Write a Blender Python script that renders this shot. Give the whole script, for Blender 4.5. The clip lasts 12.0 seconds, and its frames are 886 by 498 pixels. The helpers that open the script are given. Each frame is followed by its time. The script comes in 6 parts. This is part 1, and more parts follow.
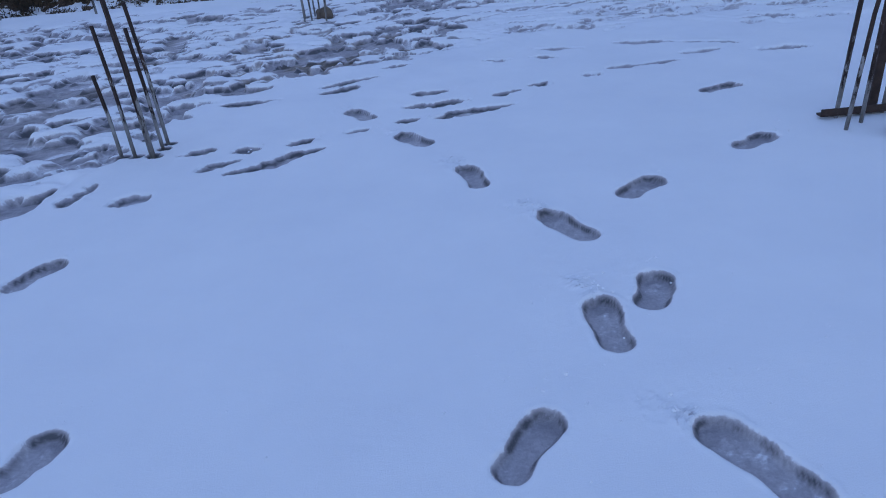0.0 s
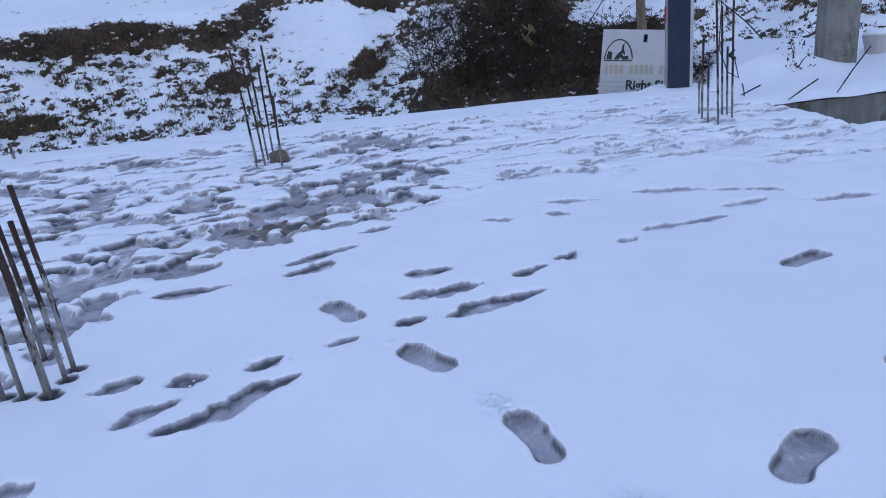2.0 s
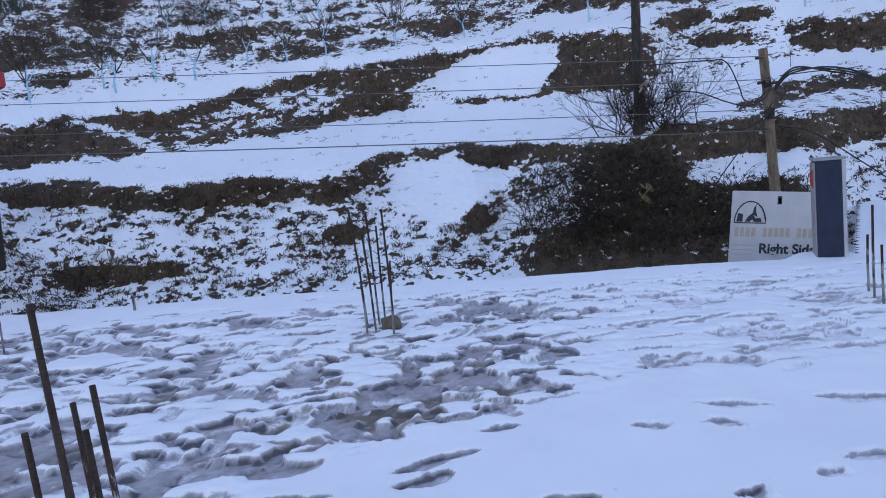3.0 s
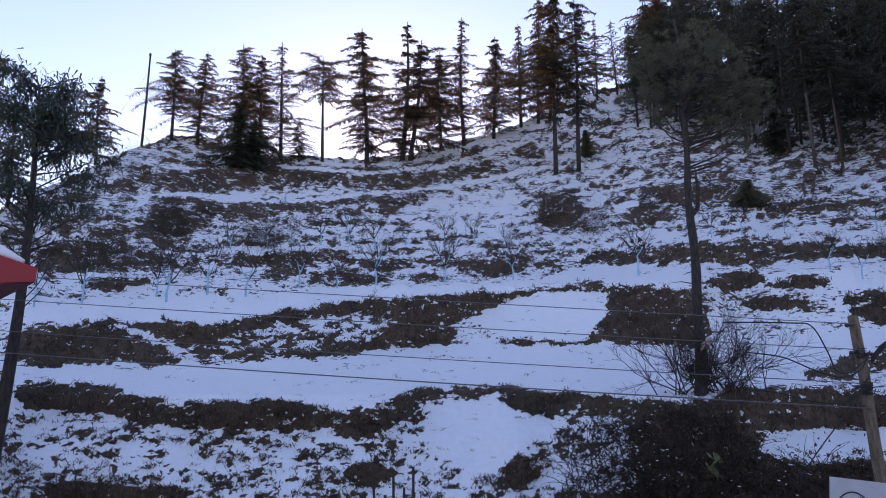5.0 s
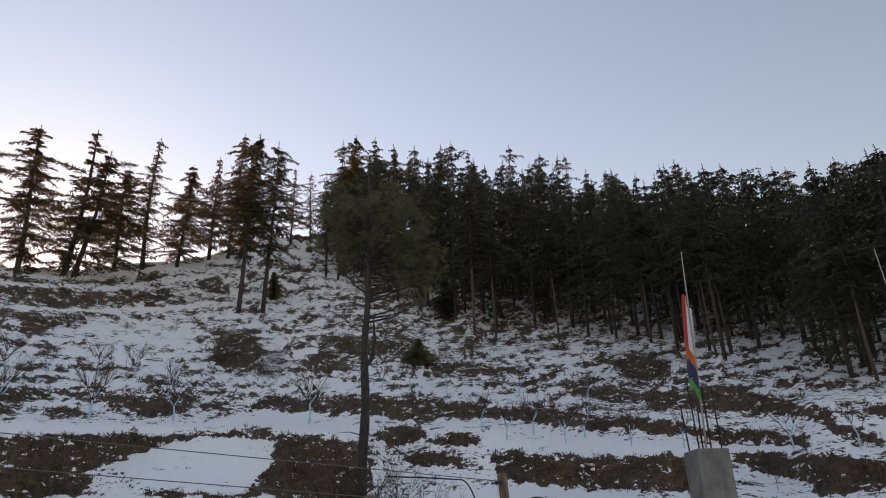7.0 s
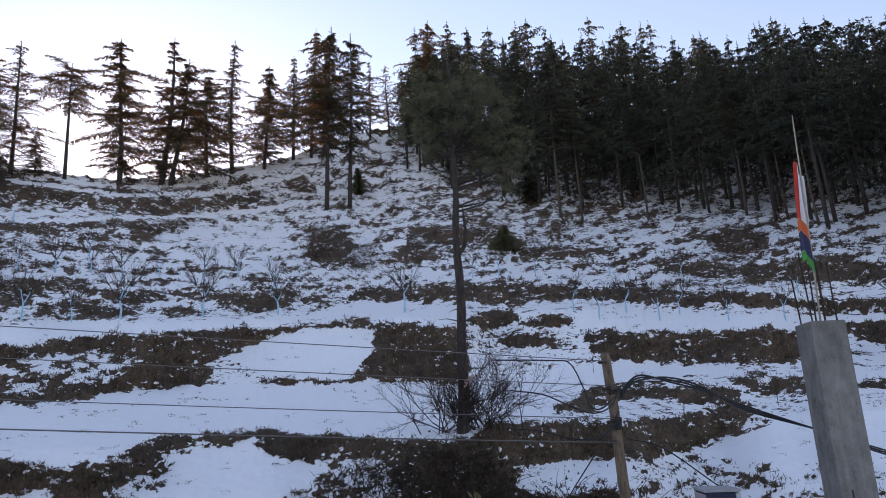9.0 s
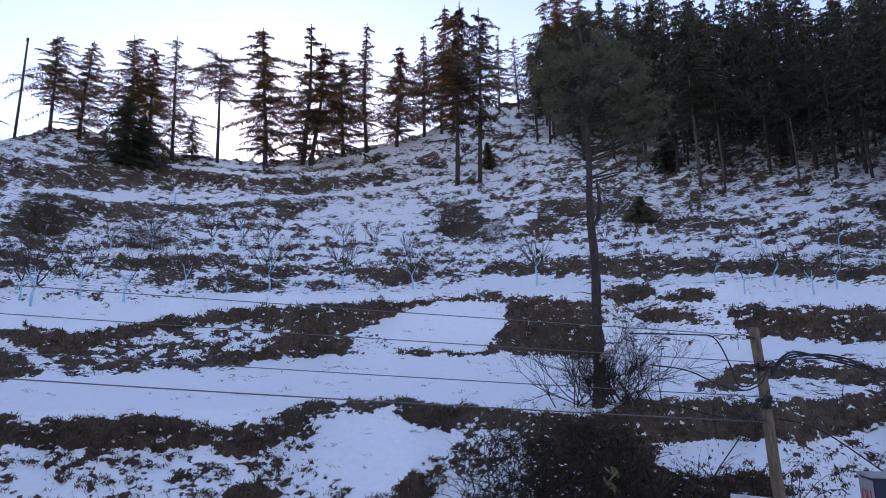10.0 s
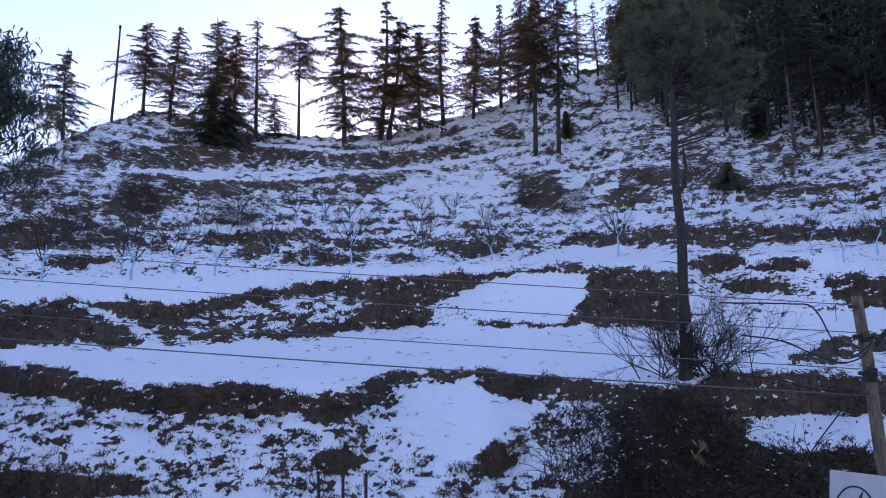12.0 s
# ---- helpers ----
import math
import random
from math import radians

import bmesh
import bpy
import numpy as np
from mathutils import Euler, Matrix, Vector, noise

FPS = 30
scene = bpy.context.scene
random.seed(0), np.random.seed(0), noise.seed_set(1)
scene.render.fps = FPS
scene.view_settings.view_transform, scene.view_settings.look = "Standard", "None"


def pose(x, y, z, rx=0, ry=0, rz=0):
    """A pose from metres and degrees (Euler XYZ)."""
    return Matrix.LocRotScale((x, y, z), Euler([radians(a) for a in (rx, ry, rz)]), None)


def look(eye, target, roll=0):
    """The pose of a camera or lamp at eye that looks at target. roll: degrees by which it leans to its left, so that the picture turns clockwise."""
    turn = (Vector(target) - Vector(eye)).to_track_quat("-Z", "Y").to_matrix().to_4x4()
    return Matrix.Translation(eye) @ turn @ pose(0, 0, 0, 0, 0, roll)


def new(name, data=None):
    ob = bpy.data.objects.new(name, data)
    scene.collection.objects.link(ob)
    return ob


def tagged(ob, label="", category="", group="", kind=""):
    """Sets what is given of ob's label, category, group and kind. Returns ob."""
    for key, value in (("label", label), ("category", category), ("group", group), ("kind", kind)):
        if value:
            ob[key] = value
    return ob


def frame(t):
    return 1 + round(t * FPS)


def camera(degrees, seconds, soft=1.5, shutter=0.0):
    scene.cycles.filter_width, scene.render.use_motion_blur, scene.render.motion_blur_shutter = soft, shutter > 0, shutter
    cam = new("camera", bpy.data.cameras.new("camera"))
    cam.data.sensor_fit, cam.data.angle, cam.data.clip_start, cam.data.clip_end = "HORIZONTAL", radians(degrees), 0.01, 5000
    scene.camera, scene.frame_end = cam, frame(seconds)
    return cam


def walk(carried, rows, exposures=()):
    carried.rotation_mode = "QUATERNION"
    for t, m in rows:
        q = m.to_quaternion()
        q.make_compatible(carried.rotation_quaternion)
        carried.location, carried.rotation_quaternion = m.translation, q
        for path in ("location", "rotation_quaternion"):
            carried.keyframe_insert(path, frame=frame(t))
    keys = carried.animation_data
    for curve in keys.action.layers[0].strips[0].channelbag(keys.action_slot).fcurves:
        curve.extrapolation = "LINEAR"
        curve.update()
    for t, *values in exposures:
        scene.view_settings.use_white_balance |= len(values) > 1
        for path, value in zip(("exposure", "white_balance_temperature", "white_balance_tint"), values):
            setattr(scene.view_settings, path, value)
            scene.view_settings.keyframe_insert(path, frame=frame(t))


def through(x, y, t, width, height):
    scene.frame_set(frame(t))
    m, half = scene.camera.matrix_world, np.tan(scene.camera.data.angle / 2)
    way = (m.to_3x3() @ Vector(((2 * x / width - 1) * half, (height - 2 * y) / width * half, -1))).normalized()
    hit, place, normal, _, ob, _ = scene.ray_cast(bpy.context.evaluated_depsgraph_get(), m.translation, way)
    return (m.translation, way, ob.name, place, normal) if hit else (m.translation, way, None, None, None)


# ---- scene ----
cam = camera(64.7, 12.0, soft=0.95)
PATH = [
    (0, (0.005, 0.058, 1.449), (-0.097, 1.822, 0.512), -5.8),
    (0.5, (-0.003, 0.469, 1.487), (-0.112, 2.284, 0.653), -5.2),
    (1, (-0.054, 0.788, 1.478), (-0.17, 2.602, 0.643), -3.3),
    (1.5, (-0.269, 1.164, 1.516), (-0.28, 3.037, 0.815), -6.7),
    (2, (-0.342, 1.46, 1.514), (-0.264, 3.343, 0.844), -6.2),
    (2.5, (-0.398, 1.803, 1.57), (-0.526, 3.73, 1.05), -5.9),
    (3, (-0.501, 2.157, 1.633), (-0.669, 4.136, 1.396), -5.7),
    (3.2, (-0.538, 2.306, 1.649), (-0.793, 4.288, 1.572), -6.5),
    (4.8, (-0.695, 3.312, 1.739), (-0.995, 5.255, 2.107), 0.6),
    (5, (-0.732, 3.428, 1.757), (-0.972, 5.366, 2.188), -0.1),
    (5.5, (-0.75, 3.713, 1.776), (-0.992, 5.62, 2.33), 0.9),
    (6, (-0.661, 3.937, 1.803), (-0.812, 5.777, 2.573), 2.3),
    (6.5, (-0.547, 4.091, 1.813), (-0.247, 5.882, 2.651), 1.9),
    (6.7, (-0.533, 4.13, 1.816), (-0.034, 5.873, 2.661), 0.4),
    (8.3, (-0.648, 4.277, 1.897), (0.11, 6.031, 2.49), -2.3),
    (8.5, (-0.658, 4.307, 1.899), (0.002, 6.109, 2.461), -2.7),
    (9, (-0.668, 4.397, 1.896), (-0.256, 6.285, 2.413), -2.6),
    (9.5, (-0.681, 4.428, 1.892), (-0.483, 6.361, 2.367), -2.3),
    (10, (-0.717, 4.423, 1.865), (-0.674, 6.37, 2.321), -0.6),
    (10.5, (-0.787, 4.434, 1.871), (-0.908, 6.383, 2.303), -0.9),
    (11, (-0.8, 4.446, 1.858), (-0.982, 6.399, 2.249), -0.0),
    (11.5, (-0.769, 4.471, 1.84), (-0.959, 6.423, 2.234), 0.1),
    (12, (-0.747, 4.505, 1.833), (-0.928, 6.46, 2.214), -0.0),
]
EXPOSURES = [(0.0, 1.68, 5813, 29), (1.0, 1.86, 6010, 27), (2.0, 2.23, 6604, 30), (3.0, 2.22, 6697, 30), (4.8, 1.8, 6315, 38), (5.5, 1.57, 6315, 38), (6.5, 1.48, 8997, 26), (8.3, 1.94, 7666, 29), (9.5, 1.88, 6864, 31), (10.5, 1.9, 6118, 38), (12.0, 1.88, 5921, 39)]
walk(cam, [(t, look(eye, target, roll)) for t, eye, target, roll in PATH], EXPOSURES)


# ---- light: clear dusk sky, the sun just below the wooded ridge ----
SUN_ELEVATION, SUN_AZIMUTH = 18.3, -12.0
world = bpy.data.worlds.new("dusk_sky")
scene.world = world
world.use_nodes = True
sky_nodes = world.node_tree.nodes
sky = sky_nodes.new("ShaderNodeTexSky")
sky.sky_type = "NISHITA"
sky.sun_disc = False
sky.sun_elevation = radians(SUN_ELEVATION)
sky.sun_rotation = radians(SUN_AZIMUTH)
sky.altitude = 1800.0
sky.dust_density = 0.5
sky.air_density = 1.5
sky_nodes["Background"].inputs["Strength"].default_value = 0.075
world.node_tree.links.new(sky.outputs["Color"], sky_nodes["Background"].inputs["Color"])

sun_data = bpy.data.lights.new("sun", "SUN")
sun_data.energy, sun_data.angle, sun_data.color = 2.2, radians(0.6), (1.0, 0.72, 0.42)
sun = new("sun", sun_data)
_e, _a = radians(SUN_ELEVATION), radians(SUN_AZIMUTH)
sun.matrix_world = look((300 * math.sin(_a) * math.cos(_e), 300 * math.cos(_a) * math.cos(_e), 300 * math.sin(_e)), (0, 0, 0))


# ---- small tools ----
def mesh_from(name, verts, faces, material, smooth=False):
    me = bpy.data.meshes.new(name)
    me.from_pydata([tuple(v) for v in verts], [], faces)
    if material:
        me.materials.append(material)
    if smooth:
        me.polygons.foreach_set("use_smooth", [True] * len(me.polygons))
    me.update()
    return me


def part(name, data, material=None, parent=None, label=""):
    """Links a mesh or a bmesh as one object, under parent where one is given."""
    if isinstance(data, bmesh.types.BMesh):
        me = bpy.data.meshes.new(name)
        data.to_mesh(me)
        data.free()
        if material:
            me.materials.append(material)
    else:
        me = data
    ob = new(name, me)
    if parent:
        ob.parent = parent
    if label:
        tagged(ob, label)
    return ob


def thing(name, m, label, category, group=""):
    ob = new(name)
    ob.empty_display_size = 0.2
    ob.matrix_basis = m
    return tagged(ob, label, category, group)


class Soup:
    """Collects vertices and faces for one mesh."""

    def __init__(self):
        self.v, self.f = [], []

    def face(self, *pts):
        i = len(self.v)
        self.v.extend(tuple(p) for p in pts)
        self.f.append(tuple(range(i, i + len(pts))))

    def tube(self, pts, radii, sides=5, cap=True):
        pts = [Vector(p) for p in pts]
        rings = []
        for i, p in enumerate(pts):
            d = (pts[min(i + 1, len(pts) - 1)] - pts[max(i - 1, 0)]).normalized()
            a = d.cross(Vector((0.31, 0.93, 0.17)))
            if a.length < 1e-3:
                a = d.cross(Vector((1, 0, 0)))
            a.normalize()
            b = d.cross(a)
            base = len(self.v)
            for k in range(sides):
                t = 2 * math.pi * k / sides
                self.v.append(tuple(p + (a * math.cos(t) + b * math.sin(t)) * radii[i]))
            rings.append(base)
        for r0, r1 in zip(rings, rings[1:]):
            for k in range(sides):
                n = (k + 1) % sides
                self.f.append((r0 + k, r0 + n, r1 + n, r1 + k))
        if cap:
            self.f.append(tuple(rings[0] + k for k in reversed(range(sides))))
            self.f.append(tuple(rings[-1] + k for k in range(sides)))

    def box(self, x0, y0, z0, x1, y1, z1):
        p = [(x0, y0, z0), (x1, y0, z0), (x1, y1, z0), (x0, y1, z0), (x0, y0, z1), (x1, y0, z1), (x1, y1, z1), (x0, y1, z1)]
        i = len(self.v)
        self.v.extend(p)
        for q in ((0, 3, 2, 1), (4, 5, 6, 7), (0, 1, 5, 4), (1, 2, 6, 5), (2, 3, 7, 6), (3, 0, 4, 7)):
            self.f.append(tuple(i + k for k in q))

    def mesh(self, name, material, smooth=False):
        return mesh_from(name, self.v, self.f, material, smooth)


def bevelled(soup, width, segments=2):
    bm = bmesh.new()
    vs = [bm.verts.new(p) for p in soup.v]
    for f in soup.f:
        bm.faces.new([vs[i] for i in f])
    bmesh.ops.bevel(bm, geom=list(bm.edges), offset=width, segments=segments, affect="EDGES", profile=0.6)
    return bm


def vnoise(x, y, seed=0):
    """Smooth value noise on a lattice, -1 to 1."""
    x, y = np.asarray(x, float), np.asarray(y, float)
    xi, yi = np.floor(x).astype(np.int64), np.floor(y).astype(np.int64)
    u, v = x - xi, y - yi
    u, v = u * u * (3 - 2 * u), v * v * (3 - 2 * v)

    def h(a, b):
        n = (a * 374761393 + b * 668265263 + seed * 1442695041) & 0x7FFFFFFF
        n = ((n ^ (n >> 13)) * 1274126177) & 0x7FFFFFFF
        n = ((n ^ (n >> 16)) * 1103515245 + 12345) & 0x7FFFFFFF
        return ((n >> 8) & 0xFFFF) / 32767.5 - 1
    return (h(xi, yi) * (1 - u) + h(xi + 1, yi) * u) * (1 - v) + (h(xi, yi + 1) * (1 - u) + h(xi + 1, yi + 1) * u) * v


def fbm(x, y, seed=0, octaves=4):
    out, amp, total = 0, 1.0, 0.0
    for o in range(octaves):
        out = out + amp * vnoise(x * 2 ** o + 17.3 * o, y * 2 ** o - 9.1 * o, seed + o)
        total += amp
        amp *= 0.55
    return out / total


def smooth(a, b, x):
    t = np.clip((x - a) / (b - a), 0, 1)
    return t * t * (3 - 2 * t)


# ---- materials ----
class Mat:
    """A node material under construction."""

    def __init__(self, name, rough=0.8, metal=0.0):
        self.m = bpy.data.materials.new(name)
        self.m.use_nodes = True
        self.n, self.l = self.m.node_tree.nodes, self.m.node_tree.links
        self.b = self.n["Principled BSDF"]
        self.b.inputs["Roughness"].default_value, self.b.inputs["Metallic"].default_value = rough, metal

    def coords(self, scale=(1, 1, 1)):
        c, mp = self.n.new("ShaderNodeTexCoord"), self.n.new("ShaderNodeMapping")
        mp.inputs["Scale"].default_value = scale
        self.l.new(c.outputs["Object"], mp.inputs["Vector"])
        return mp.outputs["Vector"]

    def noise(self, scale, detail=5, rough=0.6, stretch=(1, 1, 1)):
        t = self.n.new("ShaderNodeTexNoise")
        t.inputs["Scale"].default_value, t.inputs["Detail"].default_value, t.inputs["Roughness"].default_value = scale, detail, rough
        self.l.new(self.coords(stretch), t.inputs["Vector"])
        return t.outputs["Fac"]

    def attr(self, name):
        a = self.n.new("ShaderNodeAttribute")
        a.attribute_name = name
        return a.outputs["Fac"]

    def random(self):
        return self.n.new("ShaderNodeObjectInfo").outputs["Random"]

    def island(self):
        return self.n.new("ShaderNodeNewGeometry").outputs["Random Per Island"]

    def ramp(self, fac, stops):
        r = self.n.new("ShaderNodeValToRGB")
        e = r.color_ramp.elements
        while len(e) < len(stops):
            e.new(0.5)
        for el, (p, c) in zip(e, stops):
            el.position, el.color = p, (*c, 1)
        self.l.new(fac, r.inputs["Fac"])
        return r.outputs["Color"]

    def math(self, op, a, b=0.0, clamp=False):
        t = self.n.new("ShaderNodeMath")
        t.operation, t.use_clamp = op, clamp
        for i, v in enumerate((a, b)):
            if isinstance(v, (int, float)):
                t.inputs[i].default_value = v
            else:
                self.l.new(v, t.inputs[i])
        return t.outputs[0]

    def step(self, v, lo, hi):
        t = self.n.new("ShaderNodeMapRange")
        t.interpolation_type = "SMOOTHSTEP"
        t.inputs["From Min"].default_value, t.inputs["From Max"].default_value = lo, hi
        self.l.new(v, t.inputs["Value"])
        return t.outputs["Result"]

    def mix(self, fac, a, b):
        t = self.n.new("ShaderNodeMix")
        t.data_type = "RGBA"
        for sock, v in ((t.inputs["Factor"], fac), (t.inputs["A"], a), (t.inputs["B"], b)):
            if isinstance(v, tuple):
                sock.default_value = (*v, 1)
            elif isinstance(v, (int, float)):
                sock.default_value = v
            else:
                self.l.new(v, sock)
        return t.outputs["Result"]

    def color(self, v):
        if isinstance(v, tuple):
            self.b.inputs["Base Color"].default_value = (*v, 1)
        else:
            self.l.new(v, self.b.inputs["Base Color"])

    def rough(self, v):
        self.l.new(v, self.b.inputs["Roughness"])

    def bump(self, height, strength=0.4, distance=0.02):
        t = self.n.new("ShaderNodeBump")
        t.inputs["Strength"].default_value, t.inputs["Distance"].default_value = strength, distance
        self.l.new(height, t.inputs["Height"])
        self.l.new(t.outputs["Normal"], self.b.inputs["Normal"])

    def translucent(self, color, amount):
        t, mx = self.n.new("ShaderNodeBsdfTranslucent"), self.n.new("ShaderNodeMixShader")
        if isinstance(color, tuple):
            t.inputs["Color"].default_value = (*color, 1)
        else:
            self.l.new(color, t.inputs["Color"])
        mx.inputs[0].default_value = amount
        self.l.new(self.b.outputs[0], mx.inputs[1])
        self.l.new(t.outputs[0], mx.inputs[2])
        self.l.new(mx.outputs[0], self.n["Material Output"].inputs["Surface"])


def plain(name, c, rough=0.7, metal=0.0, scale=6.0, spread=0.25, bump=0.15):
    """A surface of one colour with mottling at two scales and a fine relief."""
    k = Mat(name, rough, metal)
    big, fine = k.noise(scale, 4), k.noise(scale * 9, 5)
    both = k.math("ADD", k.math("MULTIPLY", big, 0.65), k.math("MULTIPLY", fine, 0.35))
    k.color(k.ramp(both, [(0.3, tuple(x * (1 - spread) for x in c)), (0.7, tuple(min(1, x * (1 + spread)) for x in c))]))
    k.bump(fine, bump, 0.01)
    return k.m


SNOW = (0.88, 0.89, 0.91)


def roof_snow_material():
    k = Mat("trodden_snow", 0.55)
    # vertex grey holds melted snow and also shade painted on the print walls
    slush_shade, mud = k.attr("slush_shade"), k.attr("mud")
    grain, lumps, wide = k.noise(190, 3, 0.7), k.noise(16, 5, 0.65), k.noise(1.3, 4)
    frost, ice = k.noise(85, 3, 0.7), k.noise(38, 4, 0.7)
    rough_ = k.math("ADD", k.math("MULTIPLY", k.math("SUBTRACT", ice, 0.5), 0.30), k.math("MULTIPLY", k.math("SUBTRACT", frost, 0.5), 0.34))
    soak_shade = k.math("ADD", slush_shade, rough_)
    wet_shade = k.step(soak_shade, 0.13, 0.34)
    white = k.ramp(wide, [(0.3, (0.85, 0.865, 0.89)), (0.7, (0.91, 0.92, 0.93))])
    grey = k.ramp(soak_shade, [(0.18, (0.66, 0.63, 0.65)), (0.46, (0.40, 0.372, 0.395)), (0.95, (0.09, 0.088, 0.10))])
    brown = k.ramp(soak_shade, [(0.20, (0.50, 0.44, 0.40)), (0.50, (0.30, 0.24, 0.195)), (0.9, (0.11, 0.085, 0.065))])
    k.color(k.mix(wet_shade, white, k.mix(k.math("MULTIPLY", mud, 1.0, True), grey, brown)))
    k.rough(k.ramp(wet_shade, [(0.0, (0.62,) * 3), (1.0, (0.30,) * 3)]))
    relief = k.math("ADD", k.math("MULTIPLY", grain, 0.35), k.math("MULTIPLY", lumps, 0.5))
    k.bump(k.math("ADD", relief, k.math("MULTIPLY", k.math("MULTIPLY", frost, wet_shade), 0.8)), 0.35, 0.013)
    return k.m


def hill_material():
    k = Mat("snowy_hillside", 0.85)
    cover = k.attr("cover")
    streak, fine = k.noise(1.5, 4, 0.6, (0.9, 0.6, 1.8)), k.noise(5.0, 4, 0.6, (1.0, 0.6, 1.4))
    edge = k.math("ADD", k.math("MULTIPLY", k.math("SUBTRACT", streak, 0.5), 3.2), k.math("MULTIPLY", k.math("SUBTRACT", fine, 0.5), 3.0))
    snow = k.step(k.math("ADD", cover, edge), -0.05, 0.05)
    blades, clods = k.noise(7.0, 6, 0.75, (3.0, 2.0, 0.6)), k.noise(2.4, 5, 0.7)
    patch = k.noise(0.35, 4)
    tone = k.math("ADD", k.math("MULTIPLY", blades, 0.55), k.math("MULTIPLY", clods, 0.45))
    earth = k.mix(k.step(patch, 0.35, 0.68), k.ramp(tone, [(0.36, (0.018, 0.012, 0.008)), (0.66, (0.205, 0.132, 0.082))]),
                  k.ramp(tone, [(0.36, (0.012, 0.009, 0.006)), (0.66, (0.105, 0.072, 0.047))]))
    white = k.ramp(fine, [(0.25, (0.84, 0.86, 0.88)), (0.7, (0.92, 0.93, 0.94))])
    k.color(k.mix(snow, earth, white))
    k.rough(k.ramp(snow, [(0.0, (0.95,) * 3), (1.0, (0.6,) * 3)]))
    k.bump(k.math("ADD", k.math("MULTIPLY", snow, 0.8), k.math("MULTIPLY", tone, k.math("SUBTRACT", 1.1, snow))), 0.7, 0.12)
    return k.m


def foliage(name, lo, hi, through, amount=0.25):
    k = Mat(name, 0.75)
    tone = k.math("ADD", k.math("MULTIPLY", k.random(), 0.5), k.math("MULTIPLY", k.noise(0.9, 4), 0.6))
    k.color(k.ramp(tone, [(0.2, lo), (0.85, hi)]))
    k.translucent(through, amount)
    return k.m


def grass_material():
    k = Mat("dry_grass", 0.85)
    tone = k.math("ADD", k.math("MULTIPLY", k.island(), 0.7), k.math("MULTIPLY", k.noise(0.5, 4), 0.4))
    k.color(k.ramp(tone, [(0.15, (0.022, 0.015, 0.010)), (0.60, (0.088, 0.060, 0.038)), (1.0, (0.28, 0.20, 0.125))]))
    k.translucent((0.14, 0.095, 0.045), 0.2)
    return k.m


def bark_material(name, lo, hi):
    k = Mat(name, 0.9)
    plates, fine = k.noise(5.0, 6, 0.65, (3, 3, 0.7)), k.noise(30, 4)
    k.color(k.ramp(k.math("ADD", k.math("MULTIPLY", plates, 0.8), k.math("MULTIPLY", fine, 0.2)), [(0.32, lo), (0.66, hi)]))
    k.bump(plates, 0.8, 0.05)
    return k.m


def rebar_material():
    k = Mat("rusty_steel_bar", 0.75, 0.25)
    n, z = k.noise(22, 5, 0.7, (1, 1, 0.35)), k.n.new("ShaderNodeSeparateXYZ")
    k.l.new(k.coords(), z.inputs[0])
    rust = k.ramp(n, [(0.3, (0.020, 0.012, 0.010)), (0.75, (0.085, 0.048, 0.034))])
    cement = k.ramp(n, [(0.35, (0.16, 0.15, 0.14)), (0.7, (0.38, 0.37, 0.36))])
    low = k.math("ADD", k.math("SUBTRACT", 0.38, z.outputs["Z"]), k.math("MULTIPLY", k.math("SUBTRACT", n, 0.5), 1.6))
    k.color(k.mix(k.step(low, 0.0, 0.14), rust, cement))
    ribs = k.n.new("ShaderNodeTexWave")
    ribs.bands_direction = "Z"
    ribs.inputs["Scale"].default_value, ribs.inputs["Distortion"].default_value = 26.0, 0.4
    k.l.new(k.coords(), ribs.inputs["Vector"])
    k.bump(ribs.outputs["Fac"], 0.5, 0.004)
    return k.m


def concrete_material():
    k = Mat("cast_concrete", 0.9)
    big, streaks, fine = k.noise(2.2, 5, 0.65), k.noise(4.0, 5, 0.6, (2.2, 2.2, 0.35)), k.noise(40, 5, 0.7)
    tone = k.math("ADD", k.math("MULTIPLY", big, 0.45), k.math("ADD", k.math("MULTIPLY", streaks, 0.35), k.math("MULTIPLY", fine, 0.2)))
    body = k.ramp(tone, [(0.34, (0.10, 0.095, 0.085)), (0.66, (0.30, 0.29, 0.27))])
    moss = k.ramp(fine, [(0.3, (0.055, 0.055, 0.040)), (0.7, (0.15, 0.14, 0.11))])
    k.color(k.mix(k.step(k.noise(1.6, 6, 0.7, (1.2, 1.2, 0.5)), 0.52, 0.66), body, moss))
    pits = k.step(k.noise(18, 3), 0.30, 0.42)
    k.bump(k.math("ADD", k.math("MULTIPLY", fine, 0.5), pits), 0.45, 0.01)
    return k.m


M_ROOF_SNOW = roof_snow_material()
M_HILL = hill_material()
M_REBAR = rebar_material()
M_CONCRETE = concrete_material()
M_SNOW = plain("loose_snow", SNOW, 0.6, 0, 5, 0.04, 0.3)
M_CEDAR = foliage("cedar_needles", (0.016, 0.024, 0.020), (0.048, 0.052, 0.036), (0.40, 0.21, 0.06), 0.13)
M_FOREST = foliage("forest_needles", (0.020, 0.027, 0.021), (0.070, 0.074, 0.050), (0.09, 0.08, 0.04), 0.2)
M_PINE = foliage("pine_needles", (0.055, 0.074, 0.042), (0.172, 0.170, 0.112), (0.15, 0.14, 0.055), 0.35)
M_WEEPING = foliage("drooping_leaves", (0.032, 0.050, 0.040), (0.090, 0.115, 0.085), (0.10, 0.12, 0.07), 0.3)
M_DRY_LEAF = foliage("withered_leaves", (0.022, 0.016, 0.011), (0.105, 0.074, 0.048), (0.12, 0.085, 0.04), 0.2)
M_GRASS = grass_material()
